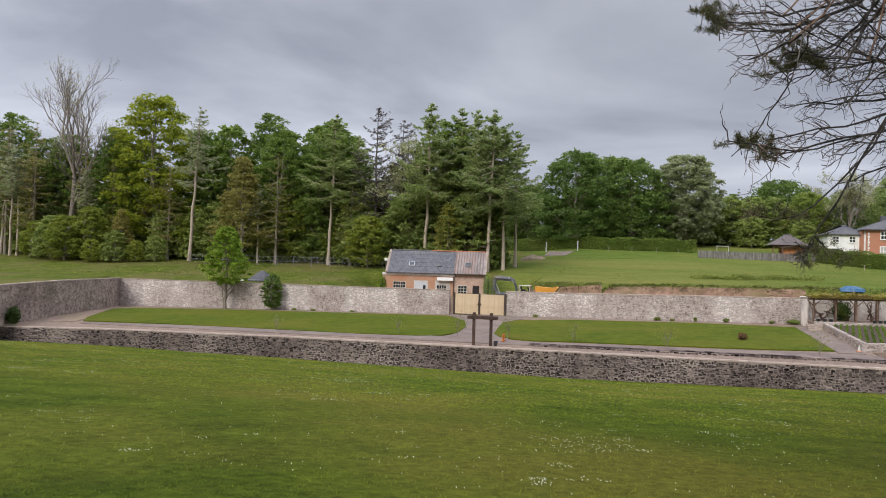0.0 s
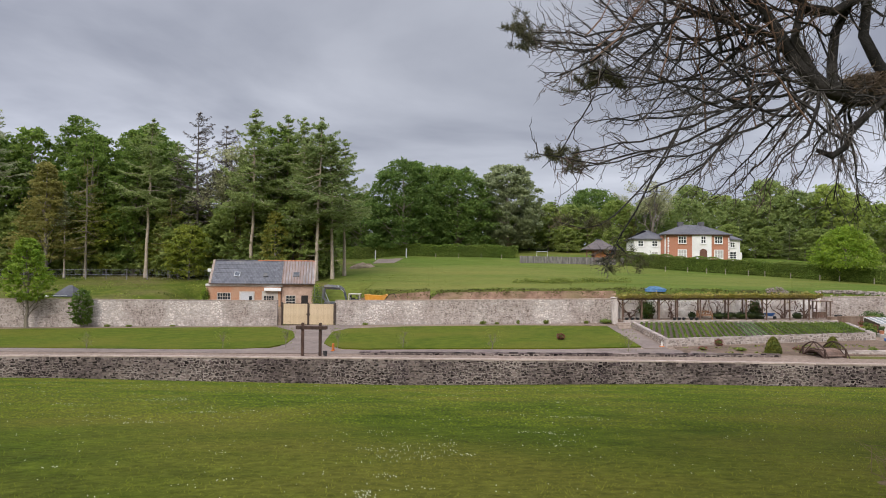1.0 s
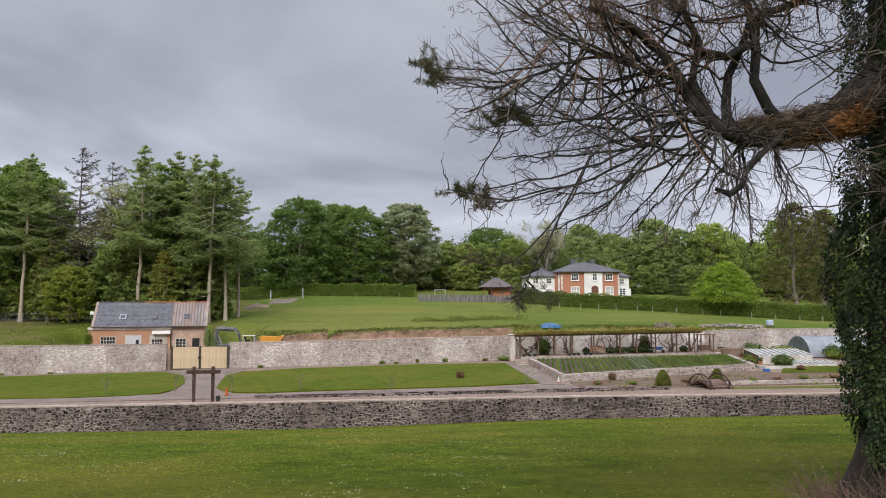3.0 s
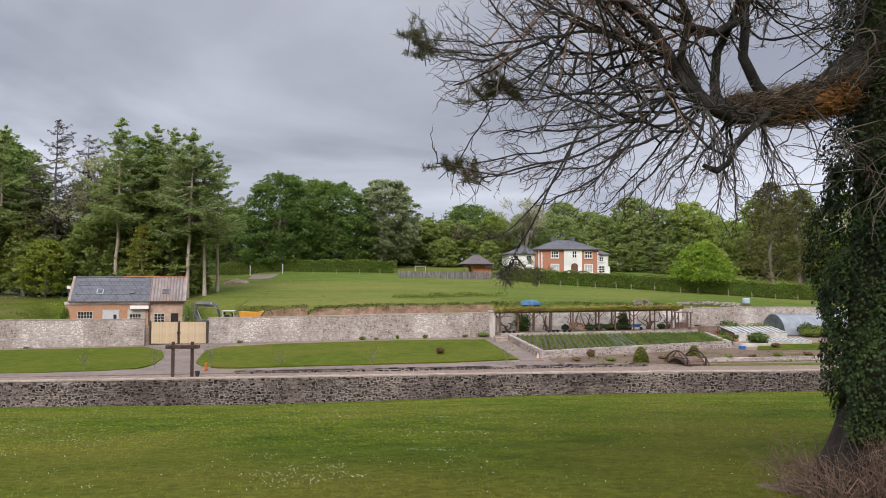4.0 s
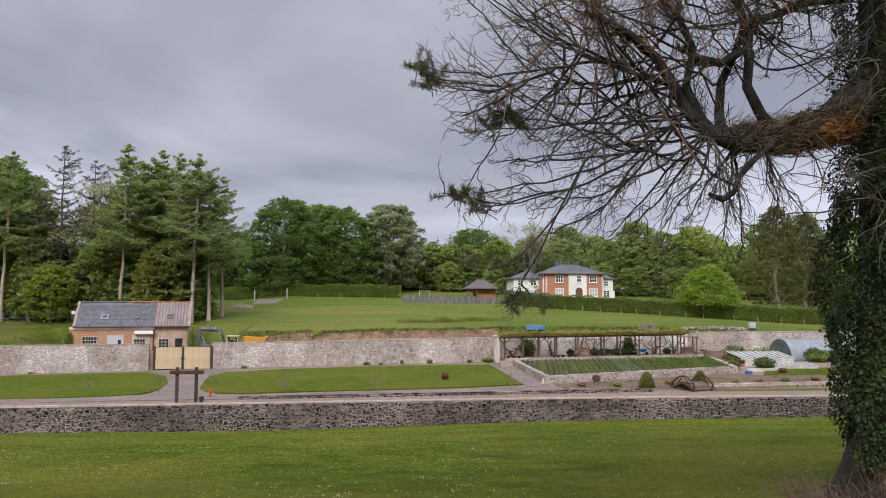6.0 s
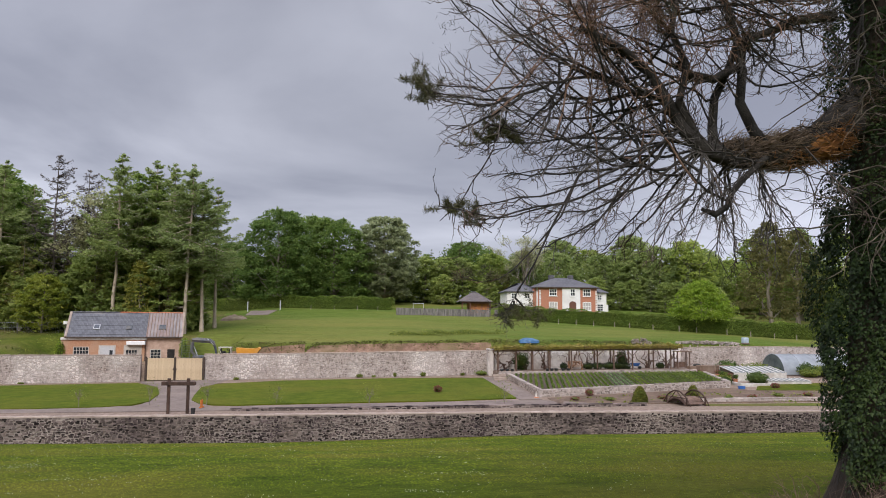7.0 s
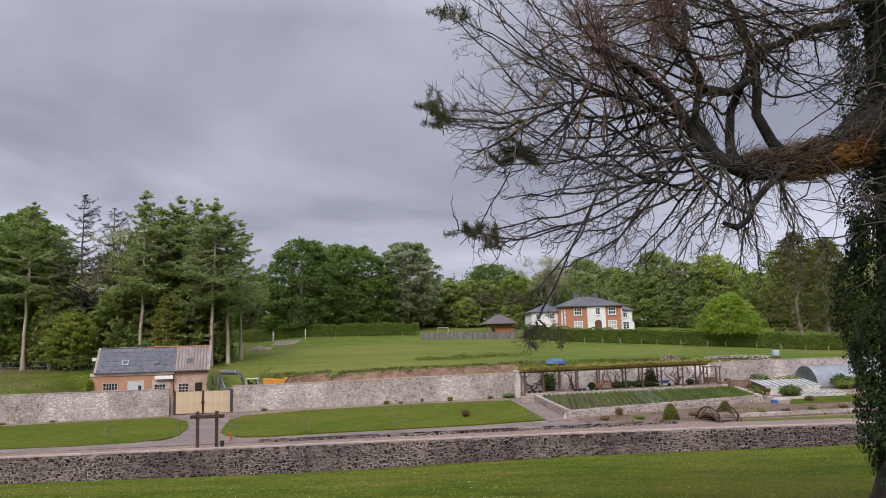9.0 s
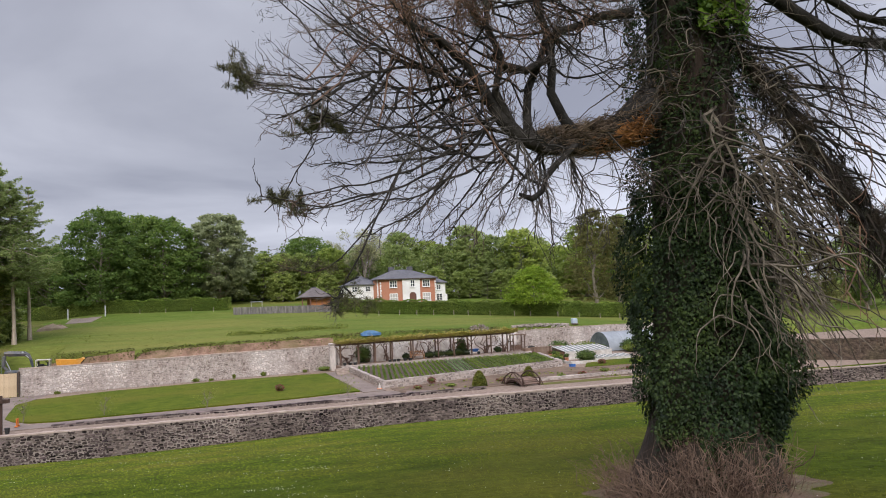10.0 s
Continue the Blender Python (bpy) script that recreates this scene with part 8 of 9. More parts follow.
# ---- pasture: hedges, posts, fences ----
def hedge(name, pts, h, thick, n, label, mat=M_HEDGE, seed=1, size=0.125):
    """A clipped hedge along a plan line: a dense skin of leaves round a core coloured dark as inner shade."""
    r_ = np.random.default_rng(seed)
    t = thing(name, label, "hedge")
    p = np.array(pts, float)
    seg = np.linalg.norm(np.diff(p, axis=0), axis=1)
    cum = np.r_[0, np.cumsum(seg)]
    at = lambda s: np.stack([np.interp(s, cum, p[:, 0]), np.interp(s, cum, p[:, 1])], -1)
    s = np.arange(0, cum[-1], 1.2)
    c = at(s)
    d_ = np.gradient(c, axis=0)
    d_ /= np.linalg.norm(d_, axis=1, keepdims=True)
    nn = np.stack([-d_[:, 1], d_[:, 0]], -1)
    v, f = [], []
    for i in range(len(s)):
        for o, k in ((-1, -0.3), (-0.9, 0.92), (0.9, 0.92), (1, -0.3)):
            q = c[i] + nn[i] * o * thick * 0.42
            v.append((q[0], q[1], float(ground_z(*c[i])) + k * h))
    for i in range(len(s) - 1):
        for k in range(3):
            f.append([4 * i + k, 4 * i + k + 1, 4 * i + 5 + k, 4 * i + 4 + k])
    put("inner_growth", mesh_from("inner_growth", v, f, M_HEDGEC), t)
    u = r_.uniform(0, cum[-1], n)
    q = at(u)
    dd = at(u + 0.3) - at(u - 0.3)
    dd /= np.linalg.norm(dd, axis=1, keepdims=True)
    mm = np.stack([-dd[:, 1], dd[:, 0]], -1)
    side = r_.random(n)
    o = np.where(side < 0.6, -1.0, np.where(side < 0.9, r_.uniform(-1, 1, n), 1.0)) * thick * 0.5 + r_.normal(size=n) * 0.06
    wave = 0.06 * np.sin(u * 0.9) + 0.05 * np.sin(u * 2.3)
    zz = np.where((side >= 0.6) & (side < 0.9), 1.0, r_.uniform(0.02, 1, n)) * h * (1 + wave) + r_.normal(size=n) * 0.05
    g = ground_z(q[:, 0], q[:, 1])
    v, f = leaf_quads(r_, np.stack([q[:, 0] + mm[:, 0] * o, q[:, 1] + mm[:, 1] * o, g + zz], -1), size)
    tagged(put("leaves", mesh_from("leaves", v, f.tolist(), mat), t), kind="stuff")
    return t


hedge("hedge", [(27, 143), (33, 135.5), (45, 129), (52, 123), (60, 118.6), (74, 119.5), (100, 118)], 2.35, 1.6, 62000, "long clipped green hedge below the house", seed=2, size=0.09)
hedge("hedge", [(-34, 163), (-10, 157), (8, 156)], 2.3, 1.6, 26000, "clipped dark green hedge under the oaks", seed=3, size=0.095)
hedge("hedge", [(-60, 168), (-34, 164)], 2.6, 1.8, 6000, "rough green hedge at the edge of the wood", seed=4)

post_mesh = bpy.data.meshes.new("post")
bm = boxes((-0.05, 0.05, -0.05, 0.05, -0.2, 0.85), bevel=0.012)
bm.to_mesh(post_mesh), bm.free()
post_mesh.materials.append(M_POSTW)
for x, y in ((31.3, 131.7), (34.9, 131.3), (37.7, 130.2), (40.4, 129.0), (43.6, 127.6), (45.8, 126.4), (48.9, 124.0), (52.1, 121.0), (54.4, 119.6), (58.4, 117.4), (62, 116.8), (66, 116.9), (70, 117.3),
             (-8.5, 154), (-4, 153.5), (0.5, 153), (4.5, 152.8)):
    ob = put("fence_post", post_mesh, None, at_ground(x, y))
    tagged(ob, "weathered wooden fence post before the hedge", "post", "posts along the hedge")
for x, y in ((-20.3, 152.0), (-14.15, 151.5)):
    t = thing("gate_post", "tall pale post at the field track", "post", at_ground(x, y), "track posts")
    part("shaft", boxes((-0.085, 0.085, -0.085, 0.085, -0.2, 1.9), bevel=0.03), M_GREYP, t)


def wire_fence():
    t = thing("wire_fence", "grey steel mesh fence on slim posts below the wood", "fence")
    xs_ = np.arange(-72, -34, 3.0)
    base = [(x, 110.5 + 0.04 * (x + 50)) for x in xs_]
    for x, y in base:
        g = float(ground_z(x, y))
        part("post", boxes((x - 0.04, x + 0.04, y - 0.04, y + 0.04, g - 0.2, g + 1.5)), M_SLATF, t)
    for h in (0.75, 1.45):
        bag = Bag()
        bag.tube([(x, y, float(ground_z(x, y)) + h) for x, y in base], [0.014] * len(base), 4)
        put("rail", bag.mesh("rail", M_GALV), t)
    bag = Bag()
    for (xa, ya), (xb, yb) in zip(base, base[1:]):
        for k in np.linspace(0.04, 0.96, 14):
            x, y = xa + (xb - xa) * k, ya + (yb - ya) * k
            g = float(ground_z(x, y))
            bag.tube([(x, y, g + 0.1), (x, y, g + 1.45)], [0.004, 0.004], 3)
    tagged(put("mesh_wires", bag.mesh("mesh_wires", M_GALV), t), kind="stuff")
    part("notice", boxes((-39.2, -38.4, 110.8, 110.84, float(ground_z(-38.8, 111)) + 1.25, float(ground_z(-38.8, 111)) + 1.7)), M_PAINT, t, "small blank white notice board")


wire_fence()
for i in range(2):
    t = thing("board_fence", "weathered grey close-boarded fence round the court", "fence", pose((7.6, 26.0)[i], (143.5, 143.8)[i], 0, 0, 0, (0, 28)[i]))
    ln = (17.6, 5.2)[i]
    m0 = t.matrix_basis
    for k in range(int(ln / 0.22)):
        w = m0 @ Vector((0.22 * k, 0, 0))
        g = float(ground_z(w.x, w.y))
        part("board", boxes((0.22 * k + 0.005, 0.22 * k + 0.205, 0, 0.03, g - 0.1, g + 1.3 + 0.05 * math.sin(k * 1.7))), M_SLATF, t)
t = thing("goal", "small white goal frame on the court", "goal", at_ground(12.2, 150, 0))
for x in (-1.0, 1.0):
    part("post", boxes((x - 0.04, x + 0.04, -0.04, 0.04, 0, 1.75)), M_GREYP, t)
part("crossbar", boxes((-1.04, 1.04, -0.04, 0.04, 1.75, 1.83)), M_GREYP, t)


def kiosk():
    g = float(ground_z(23, 152))
    t = thing("pavilion", "small brick pavilion with a hipped slate roof", "building", pose(23.1, 150.0, g - 0.3) @ Matrix.Diagonal((0.86, 0.9, 0.92, 1)))
    part("wall", boxes((-1.0, 3.4, 0, 4.5, 0, 2.7)), M_BRICKH, t)
    part("porch_beam", boxes((-3.0, 3.6, -1.2, -0.95, 2.35, 2.69)), M_DOORB, t)
    for x in (-2.9, -1.1, 3.45):
        part("post", boxes((x - 0.1, x + 0.1, -1.18, -0.98, 0, 2.35)), M_DOORB, t)
    for x in (-0.7, 0.5, 1.9):
        part("door", boxes((x, x + 1.0, -0.06, -0.002, 0.1, 2.25), bevel=0.01), M_ORANGED, t, "orange-brown timber door")
    bm = bmesh.new()
    e = [bm.verts.new(c) for c in ((-3.6, -1.7, 2.7), (4.0, -1.7, 2.7), (4.0, 5.2, 2.7), (-3.6, 5.2, 2.7))]
    r0, r1 = bm.verts.new((-0.3, 1.75, 4.75)), bm.verts.new((0.9, 1.75, 4.75))
    bm.faces.new((e[0], e[1], r1, r0)), bm.faces.new((e[1], e[2], r1)), bm.faces.new((e[2], e[3], r0, r1)), bm.faces.new((e[3], e[0], r0)), bm.faces.new(e[::-1])
    part("roof", bm, M_SLATEB, t)
    part("finial", boxes((-0.15, 0.75, 1.65, 1.85, 4.72, 4.95), bevel=0.03), M_SLATEH, t)


kiosk()


def hip_roof(x0, x1, y0, y1, z, h, over=0.5, inset=None):
    bm = bmesh.new()
    x0, x1, y0, y1 = x0 - over, x1 + over, y0 - over, y1 + over
    k = inset or (y1 - y0) / 2
    e = [bm.verts.new(c) for c in ((x0, y0, z), (x1, y0, z), (x1, y1, z), (x0, y1, z))]
    lo = [bm.verts.new((v.co.x, v.co.y, z - 0.18)) for v in e]
    ym_ = (y0 + y1) / 2
    a, b = bm.verts.new((x0 + k, ym_, z + h)), bm.verts.new((x1 - k, ym_, z + h))
    bm.faces.new((e[0], e[1], b, a)), bm.faces.new((e[1], e[2], b)), bm.faces.new((e[2], e[3], a, b)), bm.faces.new((e[3], e[0], a))
    for i in range(4):
        bm.faces.new((lo[i], lo[(i + 1) % 4], e[(i + 1) % 4], e[i]))
    bm.faces.new(lo[::-1])
    bmesh.ops.recalc_face_normals(bm, faces=bm.faces)
    return bm


def house():
    y, g = 157.0, float(ground_z(43, 158)) - 0.4
    ev = 14.55
    t = thing("house", "large two-storey house of red brick and white render", "house")
    part("wall", boxes((37.3, 49.9, y + 0.3, y + 9.0, g, ev)), M_RENDER, t)
    bm = boxes((-0.15, 0.15, -1.0, 1.0, g, ev - 0.06))
    bmesh.ops.transform(bm, matrix=pose(37.35, y + 0.95, 0, 0, 0, 25), verts=bm.verts)
    part("bay_return", bm, M_BRICKH, t, "shaded brick side of the bay")
    for a, b in ((37.9, 42.55), (46.35, 49.95)):
        part("brick_panel", boxes((a, b, y, y + 0.295, g, ev - 0.05)), M_BRICKH, t, "red brick front panel")
    part("centre_bay", boxes((42.552, 46.348, y - 0.25, y + 0.29, g, ev - 0.05)), M_RENDER, t)
    for x in (37.75, 49.65):
        for k in range(9):
            w = 0.34 if k % 2 else 0.26
            part("quoin", boxes((x, x + w, y - 0.04, y - 0.002, g + 0.5 + 0.52 * k, g + 0.92 + 0.52 * k)), M_RENDER, t)
    part("roof", hip_roof(37.3, 49.9, y, y + 9.0, ev, 2.15, 0.55), M_SLATEH, t, "grey slate hipped roof")
    part("eaves_board", boxes((36.8, 50.4, y - 0.56, y - 0.5, ev - 0.2, ev - 0.02)), M_STEEL, t)
    for x in (41.4, 45.6):
        part("chimney", boxes((x - 0.55, x + 0.55, y + 4.1, y + 4.9, ev + 1.7, ev + 2.75), bevel=0.05), M_SLATEH, t, "low dark chimney")
    part("side_wing", boxes((31.4, 37.27, y + 1.8, y + 9.5, g, ev - 0.9)), M_RENDER, t, "white rendered side wing")
    part("wing_roof", hip_roof(31.4, 38.0, y + 1.8, y + 9.5, ev - 0.88, 1.9, 0.45), M_SLATEH, t)
    part("side_wing", boxes((49.93, 52.4, y + 1.2, y + 7.0, g, ev - 0.95)), M_RENDER, t, "white rendered side wing")
    part("wing_roof", hip_roof(48.9, 52.4, y + 1.2, y + 7.0, ev - 0.93, 1.1, 0.4, 1.6), M_SLATEH, t)
    part("porch", boxes((52.41, 52.9, y + 1.5, y + 3.0, g, g + 2.2), bevel=0.05), M_RENDER, t)
    for a in (39.8, 46.95):
        window(t, a, a + 1.65, y - 0.06, 12.7, 14.2, 3, 2, bar=0.09, edge=0.13)
        window(t, a - 0.05, a + 1.75, y - 0.06, 9.75, 11.5, 3, 2, pane_mat=M_PANEW, bar=0.09, edge=0.13)
    window(t, 44.2, 45.25, y - 0.3, 12.7, 14.25, 2, 2, bar=0.09, edge=0.13)
    window(t, 50.4, 51.4, y + 1.14, 12.0, 13.1, 2, 2, bar=0.09, edge=0.12)
    window(t, 50.3, 51.7, y + 1.14, 9.7, 11.2, 2, 3, bar=0.09, edge=0.12)
    for x in (32.2, 35.0):
        window(t, x, x + 1.2, y + 1.74, 12.1, 13.3, 2, 2, bar=0.09, edge=0.13)
        window(t, x - 0.1, x + 1.3, y + 1.74, 9.6, 11.1, 2, 2, pane_mat=M_PANEW, bar=0.09, edge=0.13)
    bm = bmesh.new()
    k = [(-0.72, 0), (0.72, 0)] + [(0.72 * math.cos(a), 1.75 + 0.6 * math.sin(a)) for a in np.linspace(0, math.pi, 11)]
    a = [bm.verts.new((44.72 + p[0], y - 0.27, 9.3 + p[1])) for p in k]
    b = [bm.verts.new((44.72 + p[0], y - 0.4, 9.3 + p[1])) for p in k]
    bm.faces.new(b)
    for i in range(len(k)):
        bm.faces.new((a[i], a[(i + 1) % len(k)], b[(i + 1) % len(k)], b[i]))
    bmesh.ops.recalc_face_normals(bm, faces=bm.faces)
    part("door", bm, M_DOORB, t, "dark brown arched door")


house()

# grass tufts of the pasture
rr = np.random.default_rng(49)
n = 12000
gx, gy = rr.uniform(-24, 80, n), 96 + 52 * rr.random(n) ** 1.2
keep = (gy > rear_y(gx) + 5.2)
gx, gy = gx[keep], gy[keep]
n = len(gx)
gz = ground_z(gx, gy) - 0.02
hh, ww, aa = rr.uniform(0.02, 0.07, n), rr.uniform(0.06, 0.2, n), rr.uniform(0, 6.283, n)
p = np.stack([gx, gy, gz], -1)
s_ = np.stack([np.cos(aa) * ww, np.sin(aa) * ww, np.zeros(n)], -1)
v = np.stack([p - s_, p + s_, p + np.stack([rr.normal(size=n) * 0.06, rr.normal(size=n) * 0.06, hh], -1)], 1).reshape(-1, 3)
M_TUFT = shader("pasture_tufts", (0.09, 0.130, 0.015), (0.150, 0.182, 0.031), 0.25, 0.9, 0, None, (0.20, 0.185, 0.055), 0.05, 0.8, island=0.12, translucent=0.2)
tagged(put("pasture_grass", mesh_from("pasture_grass", v, np.arange(3 * n).reshape(n, 3).tolist(), M_TUFT)), "tussocky grass of the rising pasture", "grass", kind="stuff")


# darker copy of the tuft colours: shade at the bank's edge is painted in
M_TUFTD = shader("shaded_grass_tufts", (0.045, 0.055, 0.012), (0.105, 0.115, 0.026), 0.8, 0.9, 0, None, (0.12, 0.08, 0.04), 0.3, 0.5, island=0.3, translucent=0.15)


# spoil, weeds and clutter on the pasture
def heap(name, label, x, y, w, d_, h, mat, seed, category="heap", dz=0.0):
    r_ = np.random.default_rng(seed)
    n, m = 28, 7
    v, f = [(0, 0, h)], []
    for k in range(1, m + 1):
        for j in range(n):
            a, q = j * 2 * math.pi / n, k / m
            r = q * (1 + 0.22 * noise.noise(Vector((math.cos(a) * 1.6, math.sin(a) * 1.6, seed))))
            z = h * (1 - q * q) ** 1.3 * (1 + 0.5 * noise.noise(Vector((math.cos(a) * q * 3, math.sin(a) * q * 3, seed + 9))))
            v.append((math.cos(a) * r * w / 2, math.sin(a) * r * d_ / 2, z - (0.25 if k == m else 0)))
    for j in range(n):
        f.append([0, 1 + j, 1 + (j + 1) % n])
    for k in range(m - 1):
        for j in range(n):
            a = 1 + k * n + j
            b = 1 + k * n + (j + 1) % n
            f.append([a, a + n, b + n, b])
    t = put(name, mesh_from(name, v, f, mat), None, at_ground(x, y, 0, dz))
    return tagged(t, label, category)


heap("soil_heap", "small heap of pale brown soil on the pasture", -19.9, 133, 4.6, 3.5, 0.75, M_SOIL, 2)


def rubble_heap(label, x, y, w, d_, h, n, seed):
    """Loose stones thrown in a low ridge."""
    r_ = np.random.default_rng(seed)
    bag = Bag()
    for i in range(n):
        a, b = r_.uniform(-1, 1), np.clip(r_.normal() * 0.4, -1, 1)
        z = h * (1 - a * a) ** 0.5 * (1 - abs(b)) * r_.uniform(0.2, 1.0)
        v, f = stone_ring(r_, r_.uniform(0.2, 0.5), r_.uniform(0.14, 0.3), r_.uniform(0.08, 0.16))
        turn = np.array((Matrix.Rotation(r_.uniform(0, 6.28), 3, "Z") @ Matrix.Rotation(r_.uniform(-1.2, 0.2), 3, "X")).to_3x3())
        px, py = x + a * w / 2, y + b * d_ / 2
        bag.add(v @ turn.T + (px, py, float(ground_z(px, py)) + z), f)
    return tagged(put("stone_heap", bag.mesh("stone_heap", M_STONE_L)), label, "heap", kind="stuff")


rubble_heap("small heap of pale rubble stones behind the wall", 36.9, 97.7, 2.6, 1.6, 0.7, 110, 3)
rubble_heap("long low ridge of pale rubble stones behind the wall", 46.2, 98.3, 8.8, 1.8, 0.36, 260, 4)
heap("tarpaulin", "crumpled blue tarpaulin over a stack", 21.9, 97.6, 3.2, 2.2, 0.42, M_TARP, 5, "tarpaulin")
t = thing("container", "small pale blue plastic tank on a pallet", "tank", at_ground(51.6, 98.8))
part("tank", boxes((-0.38, 0.38, -0.36, 0.36, 0.12, 0.85), bevel=0.08), M_PALEB, t)
part("pallet", boxes((-0.45, 0.45, -0.42, 0.42, 0, 0.11)), M_TIMBER, t)
patch("field_track", along([(-19.3, 141), (-15.2, 139.5), (-14.6, 151), (-19.8, 153.0)]), M_TARMAC, 0.06, "worn grey track across the pasture", "track", zfun=lambda x, y: float(ground_z(x, y)))
rr = np.random.default_rng(46)
n = 6500
px_ = rr.uniform(-15, 40, n)
py_ = rear_y(px_) + 6.5 + rr.normal(size=n) * 0.35 + np.array([0.5 * noise.noise(Vector((a * 0.4, 0.0, 6.0))) for a in px_])
py_ = np.where(px_ < -6, py_ + 1.2, py_)
pts = np.stack([px_, py_, ground_z(px_, py_) + rr.uniform(-0.15, 0.2, n)], -1)
v, f = leaf_quads(rr, pts, 0.09)
tagged(put("edge_grass", mesh_from("edge_grass", v, f.tolist(), M_TUFTD)), "dark overhanging grass along the top of the soil bank", "grass", kind="stuff")
rr = np.random.default_rng(47)
n = 4200
px_ = 4.5 + 16.5 * rr.beta(1.4, 1.4, n)
py_ = 106.5 + 0.09 * (px_ - 12) + rr.normal(size=n) * 0.75
pts = np.stack([px_, py_, ground_z(px_, py_) + rr.uniform(0.0, 0.6, n) * (0.6 + 0.4 * np.sin(px_ * 1.3 + py_))], -1)
v, f = leaf_quads(rr, pts, 0.09)
tagged(put("weeds", mesh_from("weeds", v, f.tolist(), M_WEED)), "band of tall dark weeds on the pasture", "weeds", kind="stuff")
n = 9000
px_ = np.concatenate([rr.uniform(-80, -36, n // 2), rr.uniform(-14, 38, n // 2)])
py_ = np.concatenate([rr.uniform(92, 112, n // 2), rear_y(px_[n // 2:]) + rr.uniform(6.0, 8.0, n // 2)])
keep = np.array([noise.noise(Vector((a * 0.25, b * 0.25, 2.0))) for a, b in zip(px_, py_)]) > 0.05
px_, py_ = px_[keep], py_[keep]
pts = np.stack([px_, py_, ground_z(px_, py_) + rr.uniform(0.0, 0.22, len(px_))], -1)
v, f = leaf_quads(rr, pts, 0.10)
tagged(put("rough_tufts", mesh_from("rough_tufts", v, f.tolist(), M_WEED)), "rough grass tufts and docks behind the wall", "weeds", kind="stuff")
t = thing("shed", "small shed with a grey slate roof behind the wall", "shed", pose(-50.5, 92.6, 1.75))
part("wall", boxes((-1.35, 1.15, 0, 3.2, 0, 1.5)), M_PINKR, t)
part("roof", hip_roof(-1.35, 1.15, 0, 3.2, 1.51, 1.3, 0.2, 1.2), M_SLATEH, t)
part("wall_board", boxes((-3.6, 0.4, -0.12, -0.003, 1.3, 1.62), (-3.6, -3.45, -0.12, 0.02, 0, 1.3)), M_RENDER, t)

# single stones of the front wall where it stands nearest
rs = np.random.default_rng(53)
stone_meshes = []
for i in range(14):
    v, f = stone_ring(rs, 1.0, 1.0, 0.06)
    stone_meshes.append(mesh_from("stone", v, f, M_STONE_DP))
for i, (cx, cz, w, h) in enumerate(near):
    ob = put("stone", stone_meshes[i % 14], wall_front, pose(cx, 0.012, cz, 0, rs.uniform(-5, 5), 0))
    ob.scale = (w, 1, h)

# ---- the lawn's grass and daisies ----
M_BLADE = shader("grass_blades", (0.068, 0.103, 0.012), (0.136, 0.172, 0.020), 0.75, 0.9, 0, None, (0.168, 0.168, 0.028), 0.16, 0.8, island=0.25, translucent=0.35, spec=0.05, lo=0.33, hi=0.67)
M_DAISY = shader("daisy_petals", (0.42, 0.43, 0.32), (0.62, 0.62, 0.50), 5, 0.8, 0)
rr = np.random.default_rng(61)


def sown(n, ymin, ymax, power):
    """Places on the lawn, thinning with distance."""
    y = ymin + (ymax - ymin) * rr.random(n) ** power
    x = rr.uniform(-1.0, 1.0, n) * (y * 1.12 + 3.0)
    return x, y


def ground_exact(x, y):
    return ground_z(x, y) + 0.05 * np.array([noise.noise(Vector((a * 0.12, b * 0.12, 0.0))) for a, b in zip(x, y)])


n = 110000
x, y = sown(n, 5.0, 22.0, 1.4)
z = ground_exact(x, y) - 0.004
tuft = np.array([noise.noise(Vector((q * 1.7, w * 1.7, 5.0))) for q, w in zip(x, y)])
hgt = rr.uniform(0.010, 0.025, n) * (1 + 0.7 * np.clip(tuft, -0.6, 1)) * (1 + 0.03 * y)
wid = rr.uniform(0.0025, 0.005, n) * (1 + y * 0.06)
a = rr.uniform(0, 6.283, n)
way = np.stack([np.cos(a), np.sin(a)], -1)
p = np.stack([x, y, z], -1)
s = np.stack([-way[:, 1] * wid, way[:, 0] * wid, np.zeros(n)], -1)
tip = np.concatenate([way * (hgt * rr.uniform(0.8, 2.2, n))[:, None], hgt[:, None]], 1)
v = np.stack([p - s, p + tip, p + s], 1).reshape(-1, 3)
tagged(put("grass", mesh_from("grass", v, np.arange(3 * n).reshape(n, 3).tolist(), M_BLADE)), "short mown grass blades on the lawn", "grass", kind="stuff")

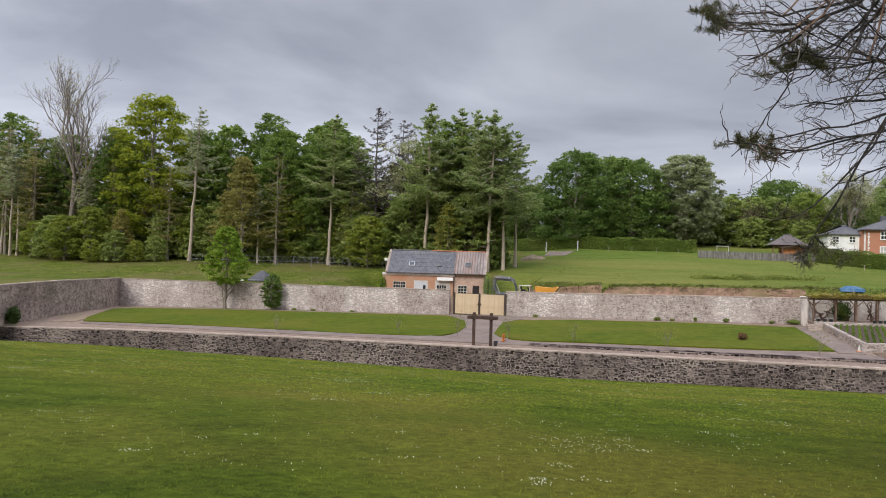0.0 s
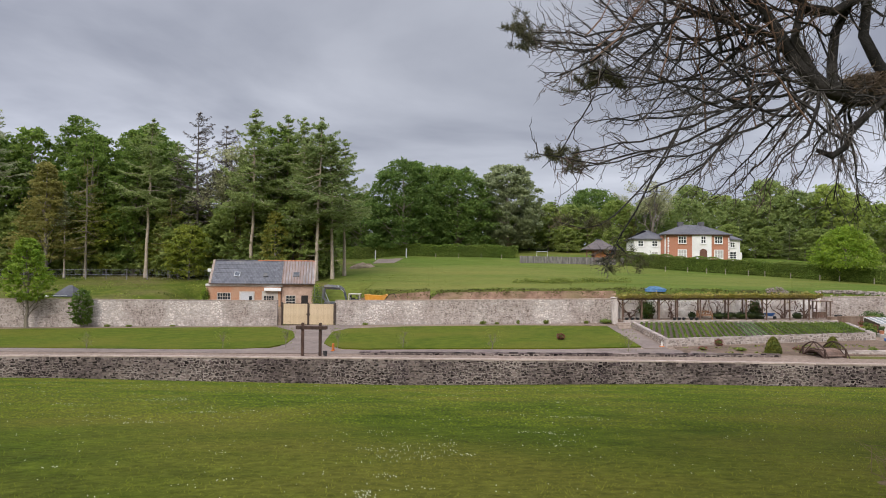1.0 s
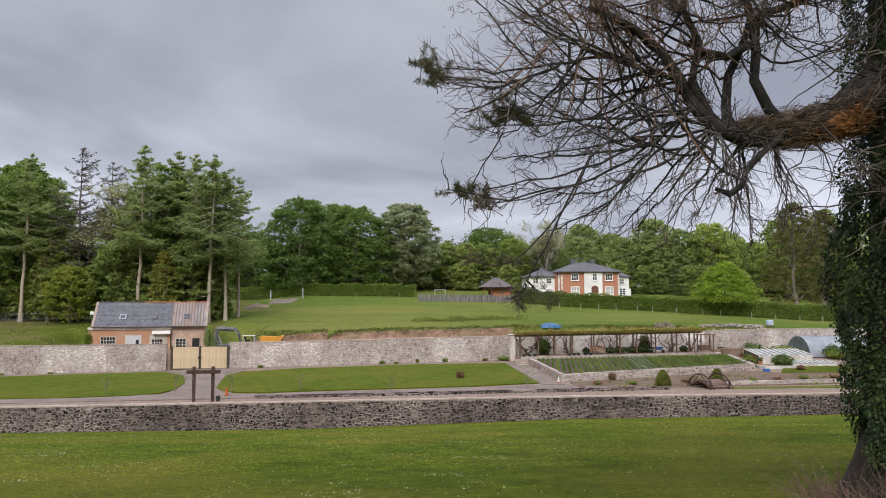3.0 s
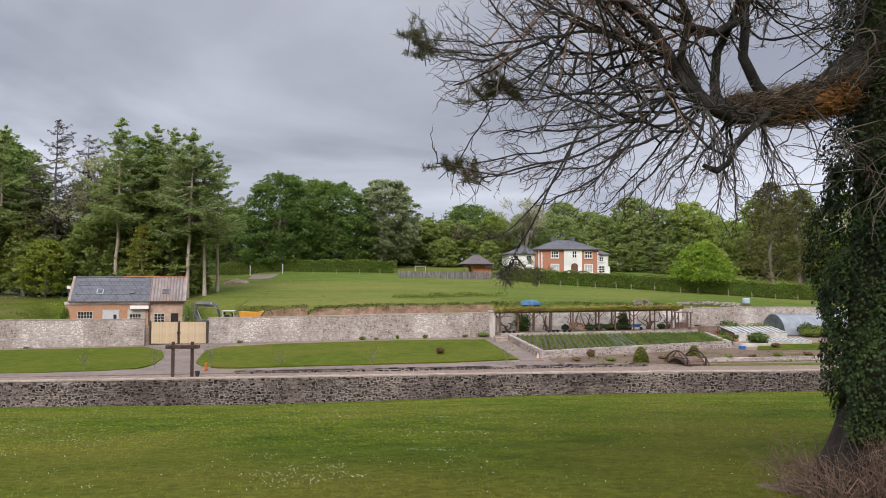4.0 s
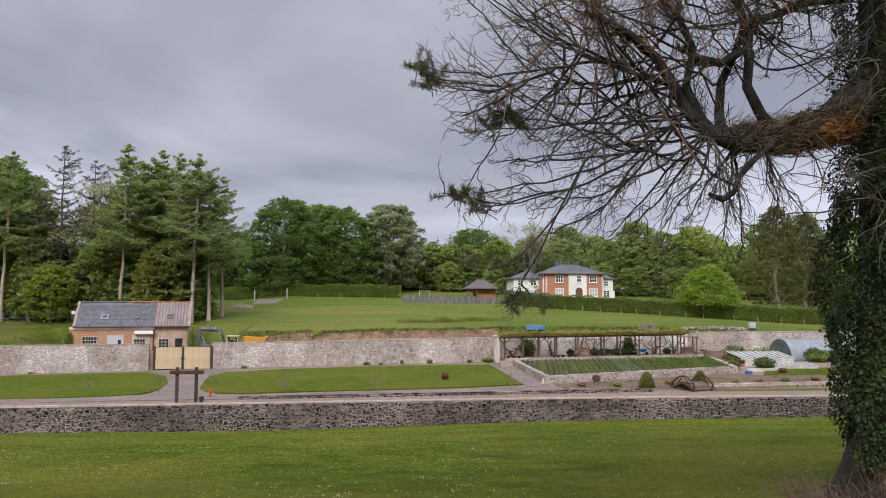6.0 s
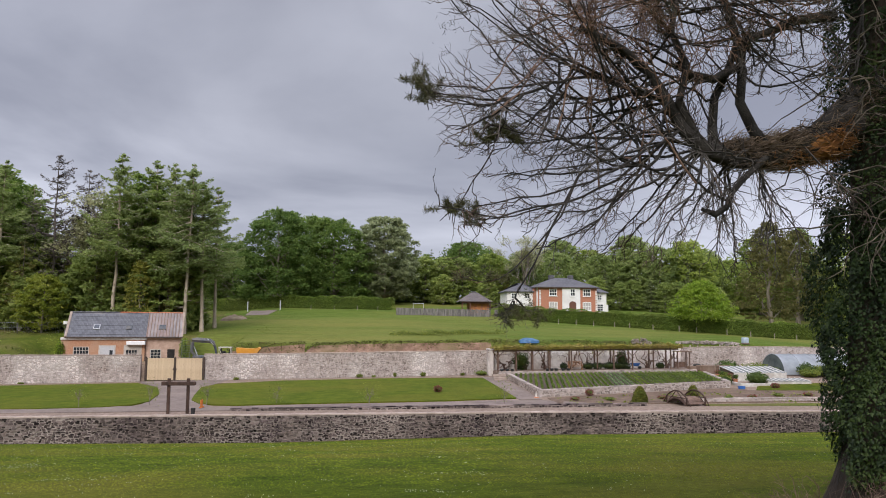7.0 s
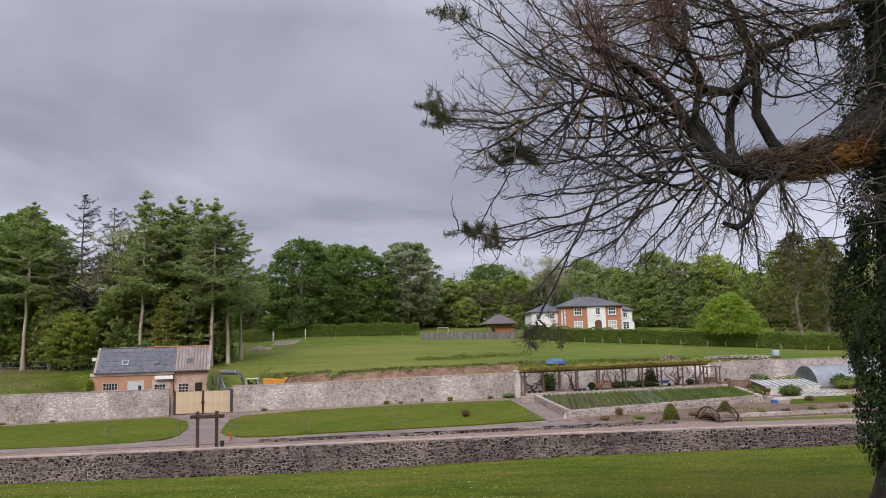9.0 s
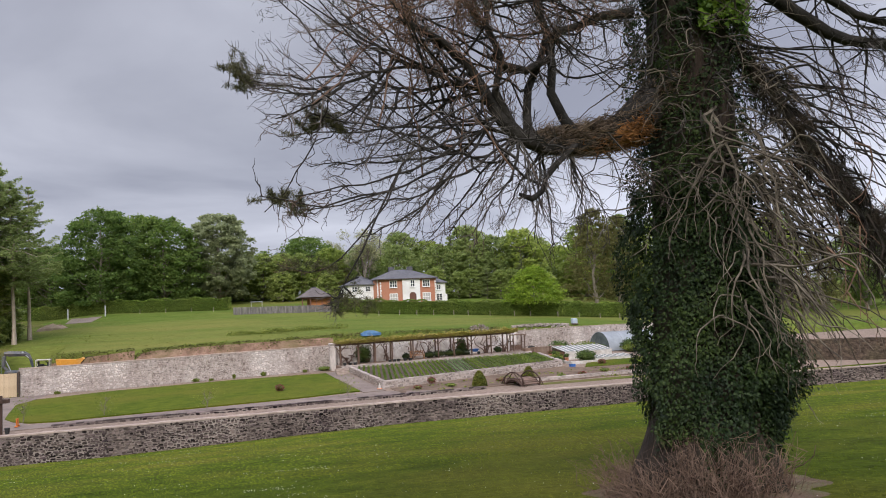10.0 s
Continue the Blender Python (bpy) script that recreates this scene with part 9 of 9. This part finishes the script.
# low tufts farther down the slope
n = 60000
x, y = sown(n, 16.0, 57.0, 1.1)
z = ground_exact(x, y) - 0.005
hgt = rr.uniform(0.010, 0.022, n) * (1 + 0.02 * y)
wid = rr.uniform(0.015, 0.04, n) * (1 + y * 0.015)
a = rr.uniform(-0.9, 0.9, n)
p = np.stack([x, y, z], -1)
s = np.stack([np.cos(a) * wid, np.sin(a) * wid, np.zeros(n)], -1)
v = np.stack([p - s, p + s, p + np.stack([rr.normal(size=n) * 0.02, hgt * 1.5, hgt], -1)], 1).reshape(-1, 3)
tagged(put("grass", mesh_from("grass", v, np.arange(3 * n).reshape(n, 3).tolist(), M_BLADE)), "uneven tufts of mown grass down the lawn", "grass", kind="stuff")

n = 150000
x, y = sown(n, 7.0, 50.0, 1.5)
dens = np.array([noise.noise(Vector((q * 0.22, w * 0.30, 7.0))) + 0.6 * noise.noise(Vector((q * 0.9, w * 1.1, 3.0))) for q, w in zip(x, y)])
drift = np.array([noise.noise(Vector((q * 0.55, w * 0.55, 11.0))) + 0.5 * noise.noise(Vector((q * 2.1, w * 2.1, 4.0))) for q, w in zip(x, y)])
keep = (dens > 0.12) & (drift > 0.30) & (rr.random(n) < 0.42) | (rr.random(n) < 0.012)
# fewer on the side of the old pine
keep &= rr.random(n) < np.where(x > 0.15 * y + 1.0, 0.3, 1.0)
x, y = x[keep], y[keep]
z = ground_exact(x, y) + 0.045
m = len(x)
r = rr.uniform(0.0034, 0.0062, m) * (1 + 0.020 * y)
ang = np.arange(6) * math.pi / 3
ring = np.stack([np.cos(ang), np.sin(ang), np.zeros(6)], -1)
v = (np.stack([x, y, z], -1)[:, None] + ring[None] * r[:, None, None])
v[:, ::2, 2] += 0.006
v[:, :, 2] += (ring[None, :, 1] * r[:, None] * 0.7)
o = np.arange(m)[:, None] * 6
f = np.concatenate([o + [0, 1, 2, 3], o + [0, 3, 4, 5]])
tagged(put("daisies", mesh_from("daisies", v.reshape(-1, 3), f.tolist(), M_DAISY)), "white daisies scattered in drifts over the lawn", "flowers", kind="stuff")
